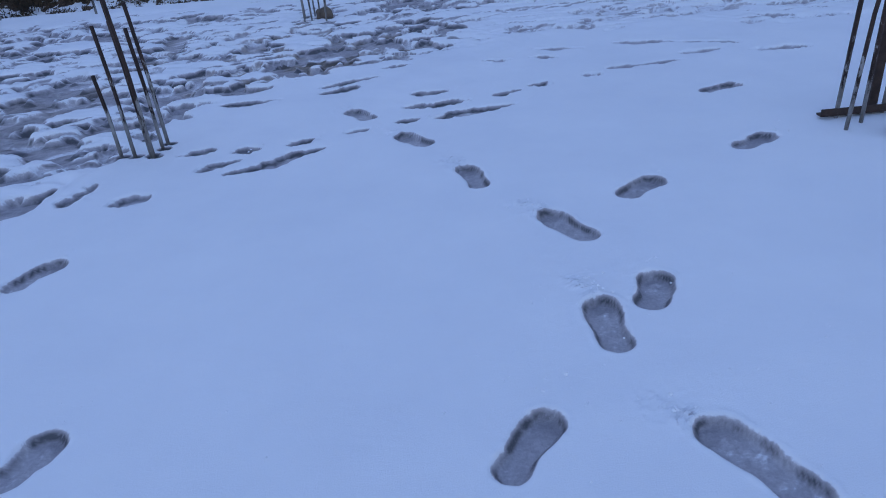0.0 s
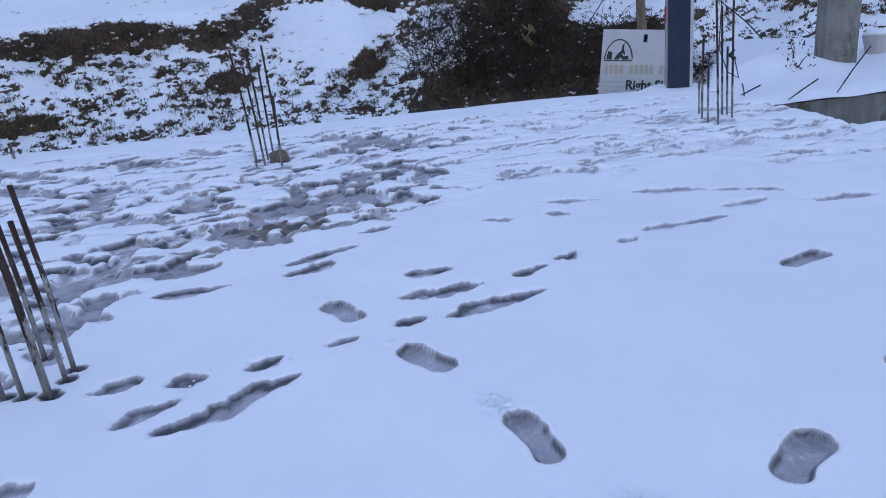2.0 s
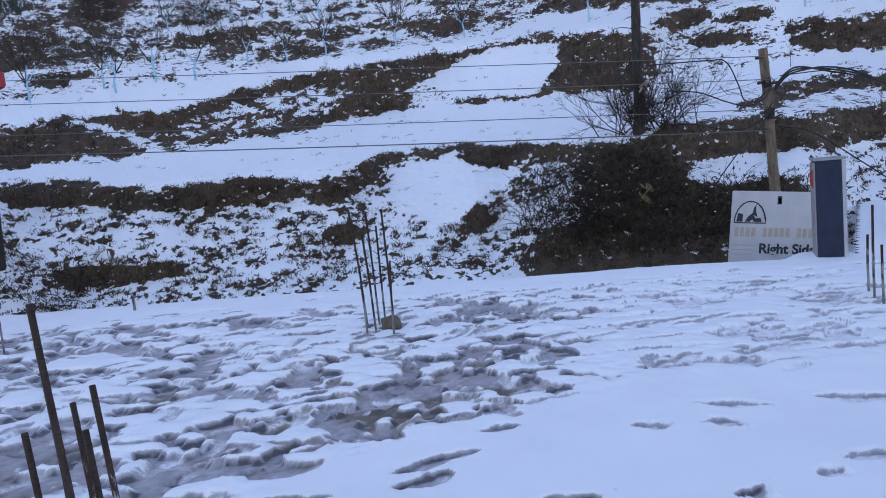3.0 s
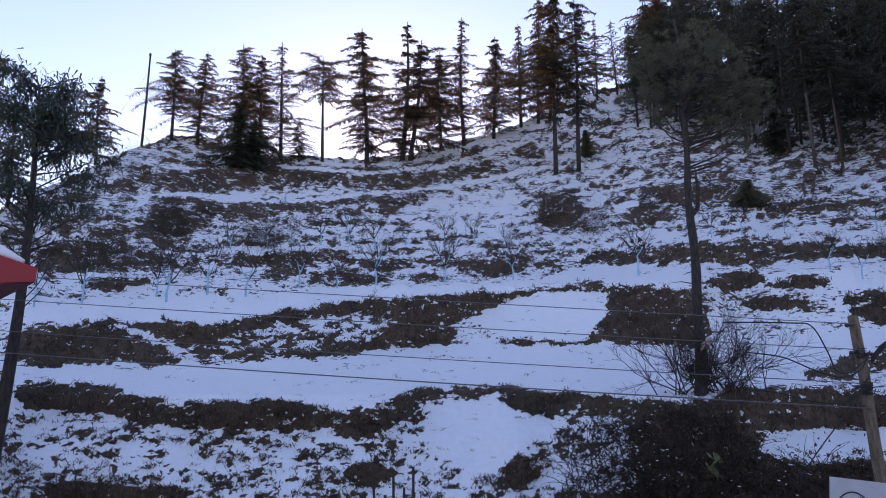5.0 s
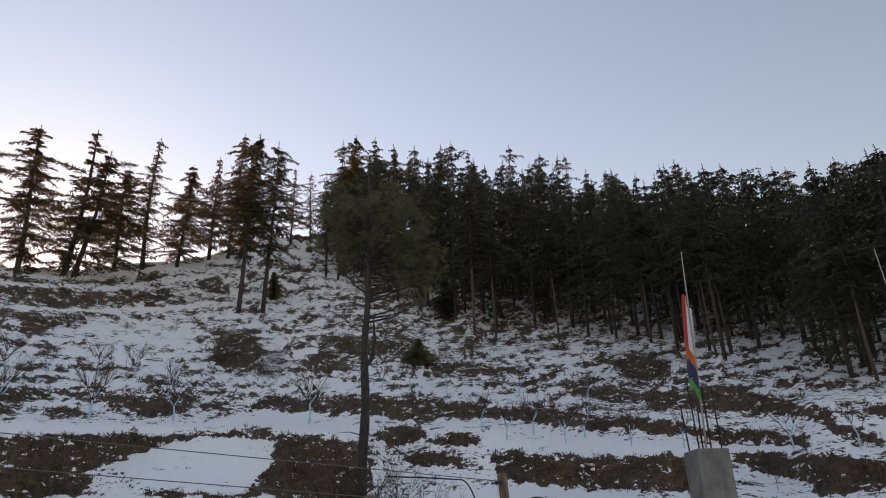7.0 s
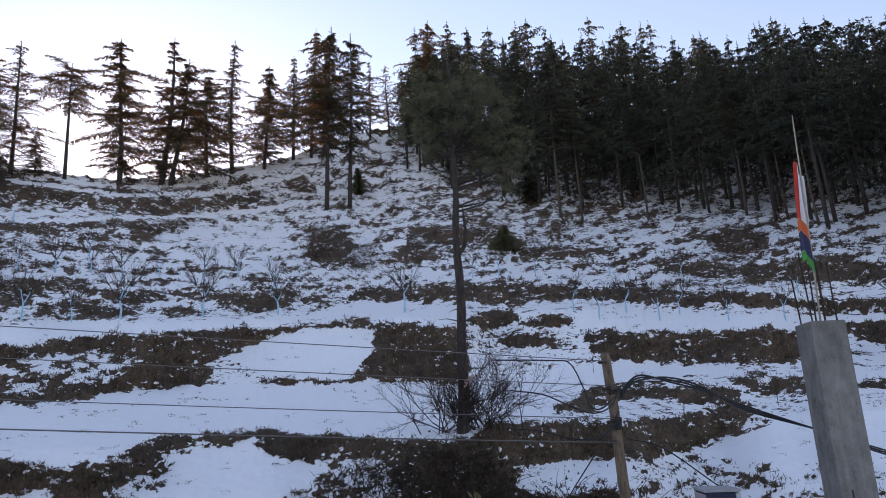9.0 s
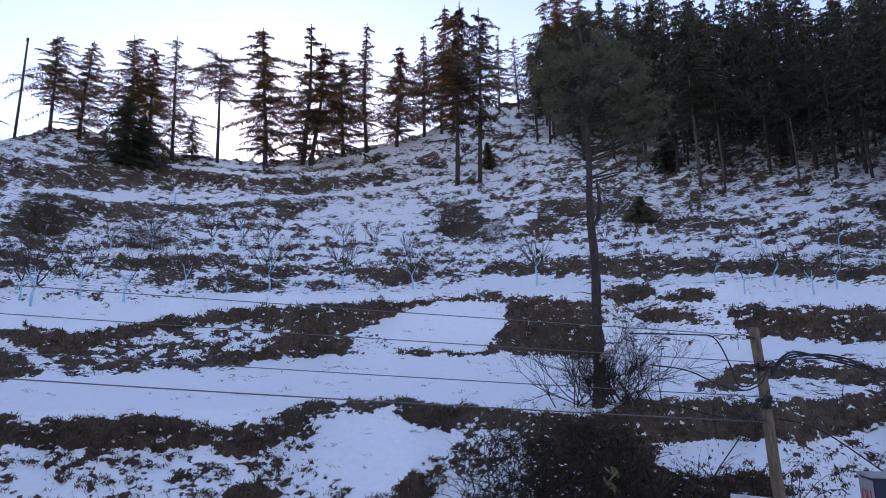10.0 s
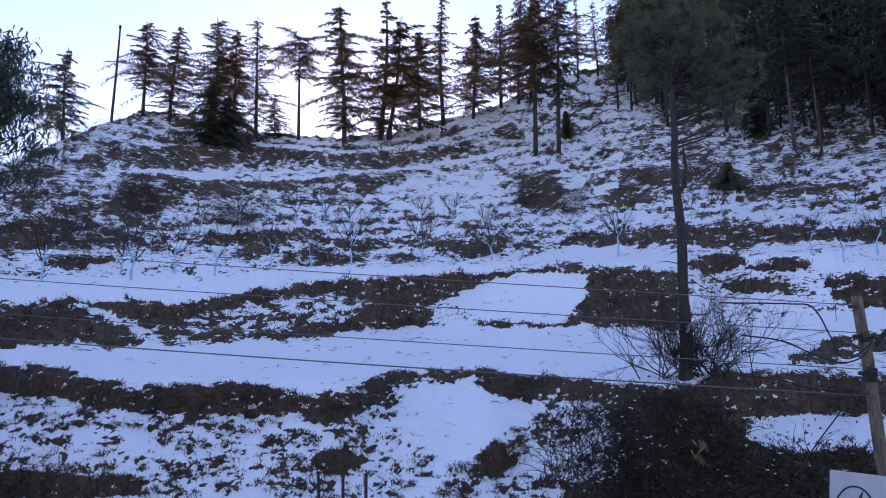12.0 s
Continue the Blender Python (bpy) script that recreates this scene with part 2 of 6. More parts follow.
M_BARK = bark_material("conifer_bark", (0.012, 0.010, 0.009), (0.075, 0.060, 0.050))
M_PALE_BARK = bark_material("pale_pine_bark", (0.035, 0.028, 0.022), (0.13, 0.10, 0.078))
M_TWIG = bark_material("bare_twigs", (0.016, 0.012, 0.009), (0.070, 0.050, 0.038))
M_LIMEWASH = plain("pale_blue_limewash", (0.34, 0.60, 0.74), 0.85, 0, 8, 0.25, 0.3)
M_POLE_WOOD = bark_material("weathered_pole_wood", (0.065, 0.045, 0.03), (0.27, 0.20, 0.135))
M_CABLE = plain("black_cable_sheath", (0.012, 0.012, 0.014), 0.5, 0, 10, 0.3, 0.05)
M_WIRE = plain("dull_aluminium_wire", (0.17, 0.16, 0.15), 0.5, 0.6, 10, 0.2, 0.05)
M_RUST = plain("rolled_steel_rust", (0.055, 0.034, 0.026), 0.8, 0.2, 18, 0.5, 0.3)
M_ROCK = plain("brown_fieldstone", (0.13, 0.10, 0.075), 0.9, 0, 9, 0.5, 0.7)
M_STONE_WALL = plain("earthy_stone_wall", (0.085, 0.068, 0.052), 0.95, 0, 3, 0.5, 0.8)


# ---- the hillside: one sheet in rings round a point on the roof ----
HUB = Vector((-0.75, 4.45, 1.85))
LOWER_BANKS = [
    [(-39, -0.7, 1.5), (-37.1, -0.7, 1.4), (-33.7, -0.9, 1.2), (-30.4, -1.8, 0.8), (-28.4, -2.1, -0.8)],
    [(-30.4, -1.8, -1), (-27.7, -2.1, -0.2), (-22.1, -2.4, 0.1), (-17.9, -2.3, -0.4), (-15.2, -3, -1.1), (-12.6, -2.7, -0.4), (-10, -0.8, 0.7), (-8, 0.6, 1.2)],
    [(-9.5, -0.5, -0.2), (-7.3, 0.3, 1), (-2.3, -0.4, 1.2), (-0.1, -1.2, 0.7), (4.4, -1.3, 0.4), (8.6, -3.4, 0), (16.8, -2.4, -0.5), (22.4, -2.5, -0.6), (26.4, -2, -0.5)],
    [(6.2, -5.2, -2.6), (7.7, -8.5, -1.7), (10.6, -8.3, -0.8), (16.6, -8, -1.6), (18.7, -7.9, -4.8), (25.9, -7.4, -4.5)],
    [(-3.7, -7.3, -4.8), (-1.4, -7.3, -4.3), (0.3, -6.4, -4.7)],
    [(-15.1, -6.8, -5.1), (-13.4, -7, -4.9), (-11.2, -6, -5.1)],
    [(-36.4, -7.4, -5.5), (-32.3, -7.7, -6.1), (-27.2, -8, -6.8)],
    [(3, -13, -8.6), (6, -13, -7), (28, -13, -6.5)],
]
MIDDLE_BANKS = [
    [(-39.5, 2.6, 5.1), (-37.5, 2.6, 5.4), (-34.1, 2.7, 6), (-31.5, 2.8, 5.6), (-29.4, 2.8, 4.4), (-28.6, 2.9, 3.4)],
    [(-33.2, 5.6, 5.9), (-29.8, 4.9, 6.3), (-26.6, 3.4, 6), (-23.3, 3.6, 6.6), (-20.4, 4.4, 7.3), (-17.4, 6.3, 7.8), (-13.8, 7.2, 8.1)],
    [(-25.3, 3.2, 3.9), (-21.6, 3.4, 4.6), (-15.5, 3.8, 5.6), (-11.9, 4.1, 6.6), (-9.1, 4.4, 7.1), (-6.4, 4.8, 6.2)],
    [(-15.6, 7.6, 8), (-11.9, 6.4, 8.4), (-8.2, 6.2, 8.7), (-4.5, 6.9, 8.9), (-2.2, 8, 8.9), (1, 8.5, 9.2), (4.7, 8.9, 9.5), (6.5, 8.5, 9.3)],
    [(-2.2, 4.5, 4.8), (1.5, 4.5, 5.1), (4.0, 4.5, 5.2), (6.2, 4.4, 5.6)],
    [(5.3, 5.4, 7.2), (6.9, 4.5, 8.9), (9.9, 4.3, 8.9), (13.9, 4.1, 8.9)],
]
UPPER_BANKS = [
    [(-28, 16.2, 18.3), (-25.5, 16.6, 18.3), (-21.6, 17.2, 19.5), (-18.8, 17.6, 19), (-16, 18, 18.9)],
    [(-15.8, 18.7, 19.2), (-13.2, 18.8, 19.2), (-10.3, 19.1, 19.4), (-8.4, 19.5, 20)],
    [(-15.5, 17.2, 18.5), (-14.1, 17.3, 18.5), (-11.8, 17.5, 18.6), (-9.4, 17.6, 18.8), (-7.4, 18, 19), (-5, 18.5, 19.2), (-3.1, 18.9, 19.5)],
    [(-30.5, 14.7, 15.6), (-27.4, 14.6, 15.8), (-25.3, 14.5, 15.8), (-22.3, 14.6, 15.8), (-19.6, 15.2, 16.1), (-16.4, 15.8, 16.3), (-14.1, 16.2, 16.9), (-12, 16.6, 17.1)],
    [(-31.1, 12.1, 14.4), (-29.8, 11.6, 15.2), (-28.2, 12.3, 15.3), (-26.1, 14.2, 15.1)],
    [(-18.8, 14.1, 14.6), (-17.3, 14.2, 14.8), (-15.6, 14.2, 14.6)],
    [(-24.8, 10.5, 10.9), (-22.9, 10.7, 11.6), (-20.7, 11.1, 12.1), (-18.5, 11.4, 12.3), (-16.2, 11.5, 12.3)],
    [(-22, 9.9, 10.6), (-20.7, 9.8, 11), (-18.9, 10.3, 11.2)],
]
UPPER_BANKS_EAST = [
    [(-18, 9.5, 10.3), (-16.2, 9.3, 10.8), (-13.9, 9.4, 10.4), (-11.6, 10, 10.6)],
    [(-16.2, 11.3, 11.8), (-13.9, 10.9, 11.6), (-11.6, 10.6, 11.4), (-9.7, 10.9, 11.7)],
    [(-9.3, 11.4, 11.8), (-6.4, 11, 11.7), (-4.5, 10.3, 11.7), (-2.2, 10.2, 11.8), (0, 11, 12.3)],
    [(-10.2, 10.1, 10.4), (-8.8, 9.7, 10.5), (-7.1, 9.9, 10.3)],
    [(-12.7, 15.5, 16.5), (-11.7, 15.4, 16.8), (-10.8, 15.5, 16.8)],
    [(-0.4, 19.9, 21.3), (0.6, 19.7, 21.3), (1.4, 20, 20.8)],
    [(1.1, 14.2, 16.2), (2.4, 13.9, 16.9), (3.8, 13.9, 16.8), (5, 15, 15.9)],
    [(4.9, 12.9, 13.8), (6.3, 12.6, 14), (7.6, 12.7, 13.7)],
    [(8.4, 14.1, 15.4), (9.8, 13.8, 16.1), (10.9, 14, 15.5)],
    [(9.8, 16.5, 17), (11.8, 15.4, 16.8), (14, 15.3, 16.6), (16.5, 15.2, 16.3), (19, 14.1, 15.6)],
    [(4.8, 11.1, 11.8), (7.1, 11.1, 12), (9.8, 11.2, 12.1), (12.9, 11.4, 12.2), (16.2, 10.3, 12), (19.5, 10, 11.9)],
]
SHOULDER_BANKS = [
    [(-38.5, 14.1, 14.3), (-37.3, 14.2, 14.7), (-36.1, 14.4, 14.7)],
    [(-37.8, 12.1, 12.7), (-36.8, 12.2, 13.5), (-35, 13, 13.5)],
    [(-35, 12.1, 12.7), (-33.5, 12, 13.2), (-32.5, 12.3, 12.7)],
    [(-38.3, 8.7, 11.2), (-36.6, 9.1, 11.4), (-34.8, 9.6, 11.5), (-33.7, 9.7, 11.4), (-32.5, 9.8, 10.5)],
    [(-32.6, 10, 11.1), (-31.1, 10, 11.4), (-29.7, 10.5, 11.3)],
    [(-35.3, 8.2, 8.9), (-33.5, 8, 9.1), (-30.9, 8.7, 9.3)],
    [(-34.5, 15.6, 16), (-33.1, 15.6, 16.6), (-31.9, 15.9, 16.3)],
    [(-31.6, 16.4, 17.2), (-29.6, 16, 17.6), (-27.5, 16.3, 17.1)],
    [(-31.8, 19.3, 19.8), (-30.8, 19.5, 20), (-29.8, 19.8, 20.1)],
]
RIGHT_BANKS = [
    [(14.3, 8.7, 9.4), (16.6, 8.4, 9.9), (17.9, 8.5, 9.3)],
    [(18.9, 8.4, 9), (20.7, 8.1, 9.3), (22.8, 8.3, 8.8)],
    [(16.6, 6.8, 7.4), (18.9, 6.6, 7.8), (21.4, 6.6, 7.4)],
    [(24.1, 5.9, 7.6), (26.1, 5.2, 7.5), (32.9, 4.4, 6.8), (39.4, 3.9, 6.6)],
    [(42, 5.4, 6.6), (45.5, 4.7, 6.2), (46.6, 3.4, 6.2), (51, 3.3, 5.4), (55, 2.8, 4.8)],
    [(4.9, 11.1, 11.5), (6.6, 11, 11.9), (14.7, 10.7, 12.1), (24, 10.1, 11.2), (33.2, 8.9, 10), (41.8, 7.4, 8.2), (46.5, 6.7, 7.5)],
    [(21.1, 1.3, 2.3), (23.4, 1.4, 3.1), (25.1, 2.2, 3.5), (30.5, 2.2, 3), (34.3, 0.3, 2.5), (34.7, -0.1, 1.6)],
    [(13.2, -0.9, 1.1), (19.2, -2.1, 0.8), (25.4, -2.3, 0.7), (30.3, -1.7, 0.7), (33.8, -0.9, 1.2), (34.8, 0.7, 1.6)],
    [(34, 3.1, 3.4), (36.5, 1.9, 3.1), (39, 2, 2.8)],
    [(42.2, 2, 2.6), (44.7, 1.7, 2.2)],
    [(44.8, -0.3, 0.1), (46.5, -1.2, -0.2), (48, -1.2, -0.4)],
    [(46, 0.6, 1.1), (48.5, -0.8, 1.1), (52.7, -1.1, 0.7)],
]
HIGH_RIGHT_BANKS = [
    [(10, 16.1, 16.7), (14.6, 15.6, 16.2), (17.5, 15.2, 16.1)],
    [(18.9, 13.8, 14.7), (22.7, 13.7, 14.5), (26.9, 13.6, 14.2)],
    [(29.7, 11.9, 13.1), (33.3, 11.2, 11.9), (35.5, 10.6, 11.7)],
    [(34, 12.8, 14.8), (36.3, 12.4, 14.4), (38, 12.4, 13.5)],
    [(36, 10.1, 11.7), (40, 9.8, 11.6), (44.1, 9.2, 10.7), (48.3, 8.1, 9.1)],
    [(48.2, 7.7, 8.5), (50, 6.5, 7.5), (52.3, 5.9, 6.4)],
    [(51, 8.2, 9.2), (55.8, 7.4, 8.6)],
]
MOTTLED = [(-25.2, 4.0, 5.0), (-21.5, 4.0, 6.2), (-17.0, 4.3, 6.9), (-13.2, 5.0, 7.0), (-11.5, 6.0, 6.8)]
SNOW_FIELDS = [
    [(-39.2, 1.5, 2.3), (-37.3, 1.6, 2.4), (-28.7, 0, 2.5), (-22.3, 0.3, 3.1), (-15.4, -0.8, 3.5), (-9.1, 1.2, 4.5), (0, 1.2, 4.5), (8.9, 0, 4.1), (15.1, -0.2, 3.9)],
    [(13.1, 1.5, 3.9), (19.3, 1.1, 4.8), (23.9, 3.5, 5), (28.4, 3.8, 4.7), (34.5, 3.5, 3.9)],
    [(-39.7, 5.5, 6.6), (-34.3, 6.2, 7.4), (-26.8, 6.2, 8.2), (-20.5, 7.5, 8.8), (-13.8, 8.5, 9.3), (0.1, 9.5, 9.8), (4.8, 9.7, 10.8), (9.2, 9.3, 11), (13.6, 9.1, 10.2)],
    [(23, 8, 9.6), (28.6, 7.5, 8.9), (33, 7, 8.4), (39.2, 6.8, 7.5), (45.7, 6.4, 6.7)],
    [(-4.5, 6.4, 7.1), (-1.8, 5.2, 8.2), (1, 4.9, 9), (4.7, 4.9, 9), (6, 6.7, 8.1)],
    [(-9.1, -3.9, -0.8), (-6.3, -5.2, 0), (-3.2, -6.5, 0.5), (-1, -3.9, -1.3), (2.6, -2.6, -1.7)],
    [(32.2, -2.6, -1.3), (34.9, -2.7, -0.6), (38.7, -2.8, 0.9), (42.7, -2.9, 1.2), (48.2, -2.5, -1.4), (53.9, -2.6, -1.6)],
    [(39.5, 3, 3.7), (45.2, 2.5, 3.4), (50.6, 1.2, 2.5), (54.6, 0.9, 2.2)],
    [(-9.8, 14.1, 16.4), (-6.9, 13.7, 17.2), (-3.5, 13.2, 17.6), (-0.7, 13.8, 17.2)],
    [(4.4, 12.5, 13.6), (9.4, 12.5, 13.6), (17.9, 12.3, 13.1), (27.8, 11.3, 11.9)],
    [(17.9, -4.4, -2.7), (22.2, -3.7, -2.2), (26.2, -3.5, -2.2)],
]
SNOW_PATHS = [
    [(-34.2, 5.7, 6.0), (-31.5, 5.1, 5.5), (-28.6, 3.6, 4.3)],
]
# trodden ways and low walls white with snow: bearing, elevation
SNOW_LINES = [
    [(-18.8, 19.5), (-15.6, 19.3), (-14.2, 19.3), (-9.8, 19.7), (-6.9, 20.4), (-4.5, 21.1), (-1.6, 21.7), (-0.1, 22.2)],
    [(-20.9, 18.9), (-17.0, 18.8), (-14.1, 18.7), (-11.3, 18.9), (-6.9, 19.4), (-4.5, 20.0), (-2.1, 20.6), (0.4, 21.2)],
    [(-26.2, 15.8), (-20.9, 16.1), (-16.9, 16.5), (-13.1, 17.1), (-9.3, 17.4), (-5.5, 17.9), (-2.1, 18.4), (0.3, 19.0)],
    [(-24.6, 12.1), (-18.5, 12.4), (-11.6, 12.8), (-4.5, 12.6)],
    [(-30.2, 15.9), (-25.0, 16.1), (-20.5, 16.6), (-16.0, 17.0)],
]

# skyline of the ridge: bearing, elevation
RIDGE = [(-75, 9), (-55, 10), (-46, 11), (-42, 12.5), (-38.8, 15), (-36.8, 16.2), (-35.1, 17.2), (-32.2, 19.2), (-30, 20.2), (-26.6, 20.5),
         (-22.6, 19.7), (-18.1, 19.8), (-14.3, 19.8), (-9.5, 20.4), (-6.6, 21.2), (-3.2, 21.8), (0.2, 22.8), (3.1, 24), (6, 24.7), (8.4, 25),
         (15, 25), (23, 24.2), (30, 23.2), (38, 21.5), (44, 20), (52, 19.5), (60, 20), (80, 18)]
# how far the slope is at each elevation
REACH = [(-12, 15.5), (-9, 18.2), (-3, 22), (0.5, 25), (4.5, 35), (9.5, 43), (10.5, 49), (15, 72), (20, 103), (26, 128)]


def strip_inside(strip, az, el, soft=0.14, ragged=0.0):
    a = np.array(strip)
    lo, hi = np.interp(az, a[:, 0], a[:, 1]), np.interp(az, a[:, 0], a[:, 2])
    # the ends taper off round
    run = np.clip(np.minimum(az - a[0, 0] + 0.35, a[-1, 0] + 0.35 - az), 0, 1.6) / 1.6
    half = 0.5 * (hi - lo) * np.sqrt(run * (2 - run)) - 0.2 * (run <= 0)
    return smooth(-soft, soft, half - np.abs(el - 0.5 * (hi + lo)) + ragged)


def hill_cover(az, el):
    """Snow cover of the slope by bearing and elevation: above nought it is white."""
    wa = az + 0.9 * fbm(az / 1.5, el / 0.6, 3)
    we = el + 0.42 * fbm(az / 1.2, el / 0.5, 7)
    low = 0.36 + 1.0 * fbm(az / 1.1, el / 0.5, 11) + 1.0 * fbm(az / 0.36, el / 0.2, 12, 2)
    mid = 0.34 + 0.5 * fbm(az / 2.0, el / 0.6, 13)
    speck = fbm(az / 0.9, el / 0.3, 19)
    chips = fbm(az / 0.5, el / 0.2, 20, 2)
    # narrow treads trodden along the upper slope, level but wavering
    tread = np.sin(2 * math.pi * (el - 0.035 * az + 0.8 * fbm(az / 5, el / 2.5, 23)) / 0.82)
    high = 0.17 + 0.95 * fbm(az / 1.15, el / 0.42, 15, 3) + 0.32 * tread + 1.0 * fbm(az / 0.40, el / 0.2, 16, 2)
    wood = 0.02 + 0.95 * fbm(az / 1.1, el / 0.34, 17) + 0.8 * chips + 0.2 * tread
    f = low + (mid - low) * smooth(-1.5, -0.5, el)
    f = f + (high - f) * smooth(9.8, 10.8, el)
    f = f + (wood - f) * smooth(9, 14, az) * smooth(14, 16.5, el)
    # brown hummocks in a net of thin snow on the shoulder and under the skyline
    net = 0.50 - 2.4 * np.abs(fbm(az / 1.05, el / 0.40, 27, 3)) + 0.45 * chips
    share = np.maximum(smooth(-23, -29, az) * smooth(9.4, 10.4, el), smooth(16.2, 17.0, el) * (1 - smooth(-4, 2, az)))
    f = f + (net - f) * share
    for strip in LOWER_BANKS + MIDDLE_BANKS + RIGHT_BANKS:
        f = f + (-0.66 + 0.7 * speck + 0.4 * chips - f) * strip_inside(strip, wa, we, 0.13, 0.26 * chips + 0.16 * speck)
    na, ne = az + 0.5 * fbm(az / 1.0, el / 0.5, 3), el + 0.2 * fbm(az / 0.8, el / 0.4, 7)
    for strip in UPPER_BANKS + UPPER_BANKS_EAST + SHOULDER_BANKS + HIGH_RIGHT_BANKS:
        f = f + (-0.58 + 0.65 * speck + 0.6 * chips - f) * strip_inside(strip, na, ne, 0.16, 0.42 * speck + 0.34 * chips)
    for strip in SNOW_FIELDS:
        far = smooth(10.5, 12, el)
        f = f + (1.15 - far * (0.7 - 0.75 * high) - f) * strip_inside(strip, wa, we, 0.12 + 0.2 * far, far * 0.5 * speck)
    for strip in SNOW_PATHS:
        f = f + (0.75 + 0.5 * chips - f) * strip_inside(strip, az + 0.5 * speck, el + 0.2 * speck, 0.1, np.where(el < 10, 0.15 * chips + 0.4 * (speck - 0.1), 0.09 + 0.1 * chips))
    for line in SNOW_LINES:
        a = np.array(line)
        off = np.abs(ne - np.interp(az, a[:, 0], a[:, 1])) + 0.3 * (np.clip(a[0, 0] - az, 0, 9) + np.clip(az - a[-1, 0], 0, 9))
        f = f + (0.8 + 0.5 * chips - f) * smooth(0.20, 0.07, off - 0.05 * speck)
    f = f + (0.02 + 1.2 * speck + 0.9 * chips - f) * strip_inside(MOTTLED, wa, we, 0.2, 0.3 * speck)
    # thin snow between the bushes under the pine
    f = f + (0.30 - 1.25 * smooth(7.2, 9.2, az) + 1.3 * speck + 0.7 * chips - f) * smooth(2.5, 4, az) * (1 - smooth(14, 18, az)) * smooth(-0.8, -1.6, el) * np.maximum(smooth(-7.6, -6.2, el), smooth(7.2, 9.2, az))
    return f


def blur(a, n, axis):
    out = np.zeros_like(a)
    for s in range(-n, n + 1):
        out += np.roll(a, s, axis)
    return out / (2 * n + 1)


azs = np.concatenate([np.arange(-75, -46, 1.0), np.arange(-46, 58, 0.125), np.arange(58, 81, 1.0)])
ROWS = 300
ridge = np.interp(azs, [p[0] for p in RIDGE], [p[1] for p in RIDGE])
ridge = ridge + 0.18 * fbm(azs / 1.2, azs * 0, 31)
steps = np.linspace(0, 1, ROWS)
EL = -12 + steps[None, :] * (ridge[:, None] + 12)
AZ = np.repeat(azs[:, None], ROWS, 1)
COVER = hill_cover(AZ, EL)
gentle = blur(blur(blur(np.clip(COVER * 1.2 + 0.5, 0, 1), 9, 0), 9, 0), 2, 1)
reach = np.log(np.interp(EL, [p[0] for p in REACH], [p[1] for p in REACH]))
grow = np.diff(reach, axis=1, prepend=reach[:, :1])
stepped = grow * (0.3 + 1.4 * gentle)
for lo, hi in ((-13, 3.2), (3.2, 10.3), (10.3, 15), (15, 30)):
    sel = (EL > lo) & (EL <= hi)
    a, b = (grow * sel).sum(1), (stepped * sel).sum(1)
    stepped = np.where(sel, stepped * (a / np.maximum(b, 1e-9))[:, None], stepped)
DIST = np.exp(reach[:, :1] + np.cumsum(stepped, 1))
DIST = DIST * (1 + 0.012 * fbm(AZ / 3, EL / 1.5, 41))
HX = HUB.x + DIST * np.sin(np.radians(AZ))
HY = HUB.y + DIST * np.cos(np.radians(AZ))
HZ = HUB.z + DIST * np.tan(np.radians(EL)) + (0.004 * DIST * fbm(AZ / 0.7, EL / 0.35, 43) + 0.0022 * DIST * vnoise(AZ / 0.27, EL / 0.24, 45)) * smooth(0.4, 0.1, COVER)


def hill_point(az, el):
    """The place on the slope at a bearing and an elevation."""
    i = int(np.clip(np.searchsorted(azs, az), 1, len(azs) - 1))
    j = int(np.clip(round((el + 12) / (ridge[i] + 12) * (ROWS - 1)), 0, ROWS - 1))
    return Vector((HX[i, j], HY[i, j], HZ[i, j]))


def build_hill():
    n = len(azs)
    s, c = np.sin(np.radians(azs)), np.cos(np.radians(azs))
    cols = []
    for d, z in ((7.5, -4.6), (12.0, -4.2), (13.6, -3.2)):
        cols.append((HUB.x + d * s, HUB.y + d * c, z + 0 * s, -0.3 + 0.4 * fbm(azs, azs * 0, 51)))
    for j in range(ROWS):
        cols.append((HX[:, j], HY[:, j], HZ[:, j], COVER[:, j]))
    for out, drop in ((6, 0.8), (20, 5), (60, 22), (180, 60), (700, 90), (2500, 60)):
        d = DIST[:, -1] + out
        cols.append((HUB.x + d * s, HUB.y + d * c, HZ[:, -1] - drop, 0.3 + 0 * s))
    m = len(cols)
    co = np.stack([np.stack(x[:3], 1) for x in cols], 1).reshape(-1, 3)
    cover = np.stack([x[3] for x in cols], 1).reshape(-1)
    i, j = np.meshgrid(np.arange(n - 1), np.arange(m - 1), indexing="ij")
    q = (i * m + j).reshape(-1)
    quads = np.stack([q, q + m, q + m + 1, q + 1], 1)
    me = bpy.data.meshes.new("ground")
    me.vertices.add(len(co))
    me.vertices.foreach_set("co", co.reshape(-1))
    me.loops.add(quads.size)
    me.loops.foreach_set("vertex_index", quads.reshape(-1))
    me.polygons.add(len(quads))
    me.polygons.foreach_set("loop_start", np.arange(0, quads.size, 4))
    me.polygons.foreach_set("use_smooth", np.ones(len(quads), bool))
    me.update(calc_edges=True)
    me.attributes.new("cover", "FLOAT", "POINT").data.foreach_set("value", cover.astype(np.float32))
    me.materials.append(M_HILL)
    tagged(new("ground", me), "terraced hillside of patchy snow and dry brown grass", "hillside", kind="structure")


build_hill()


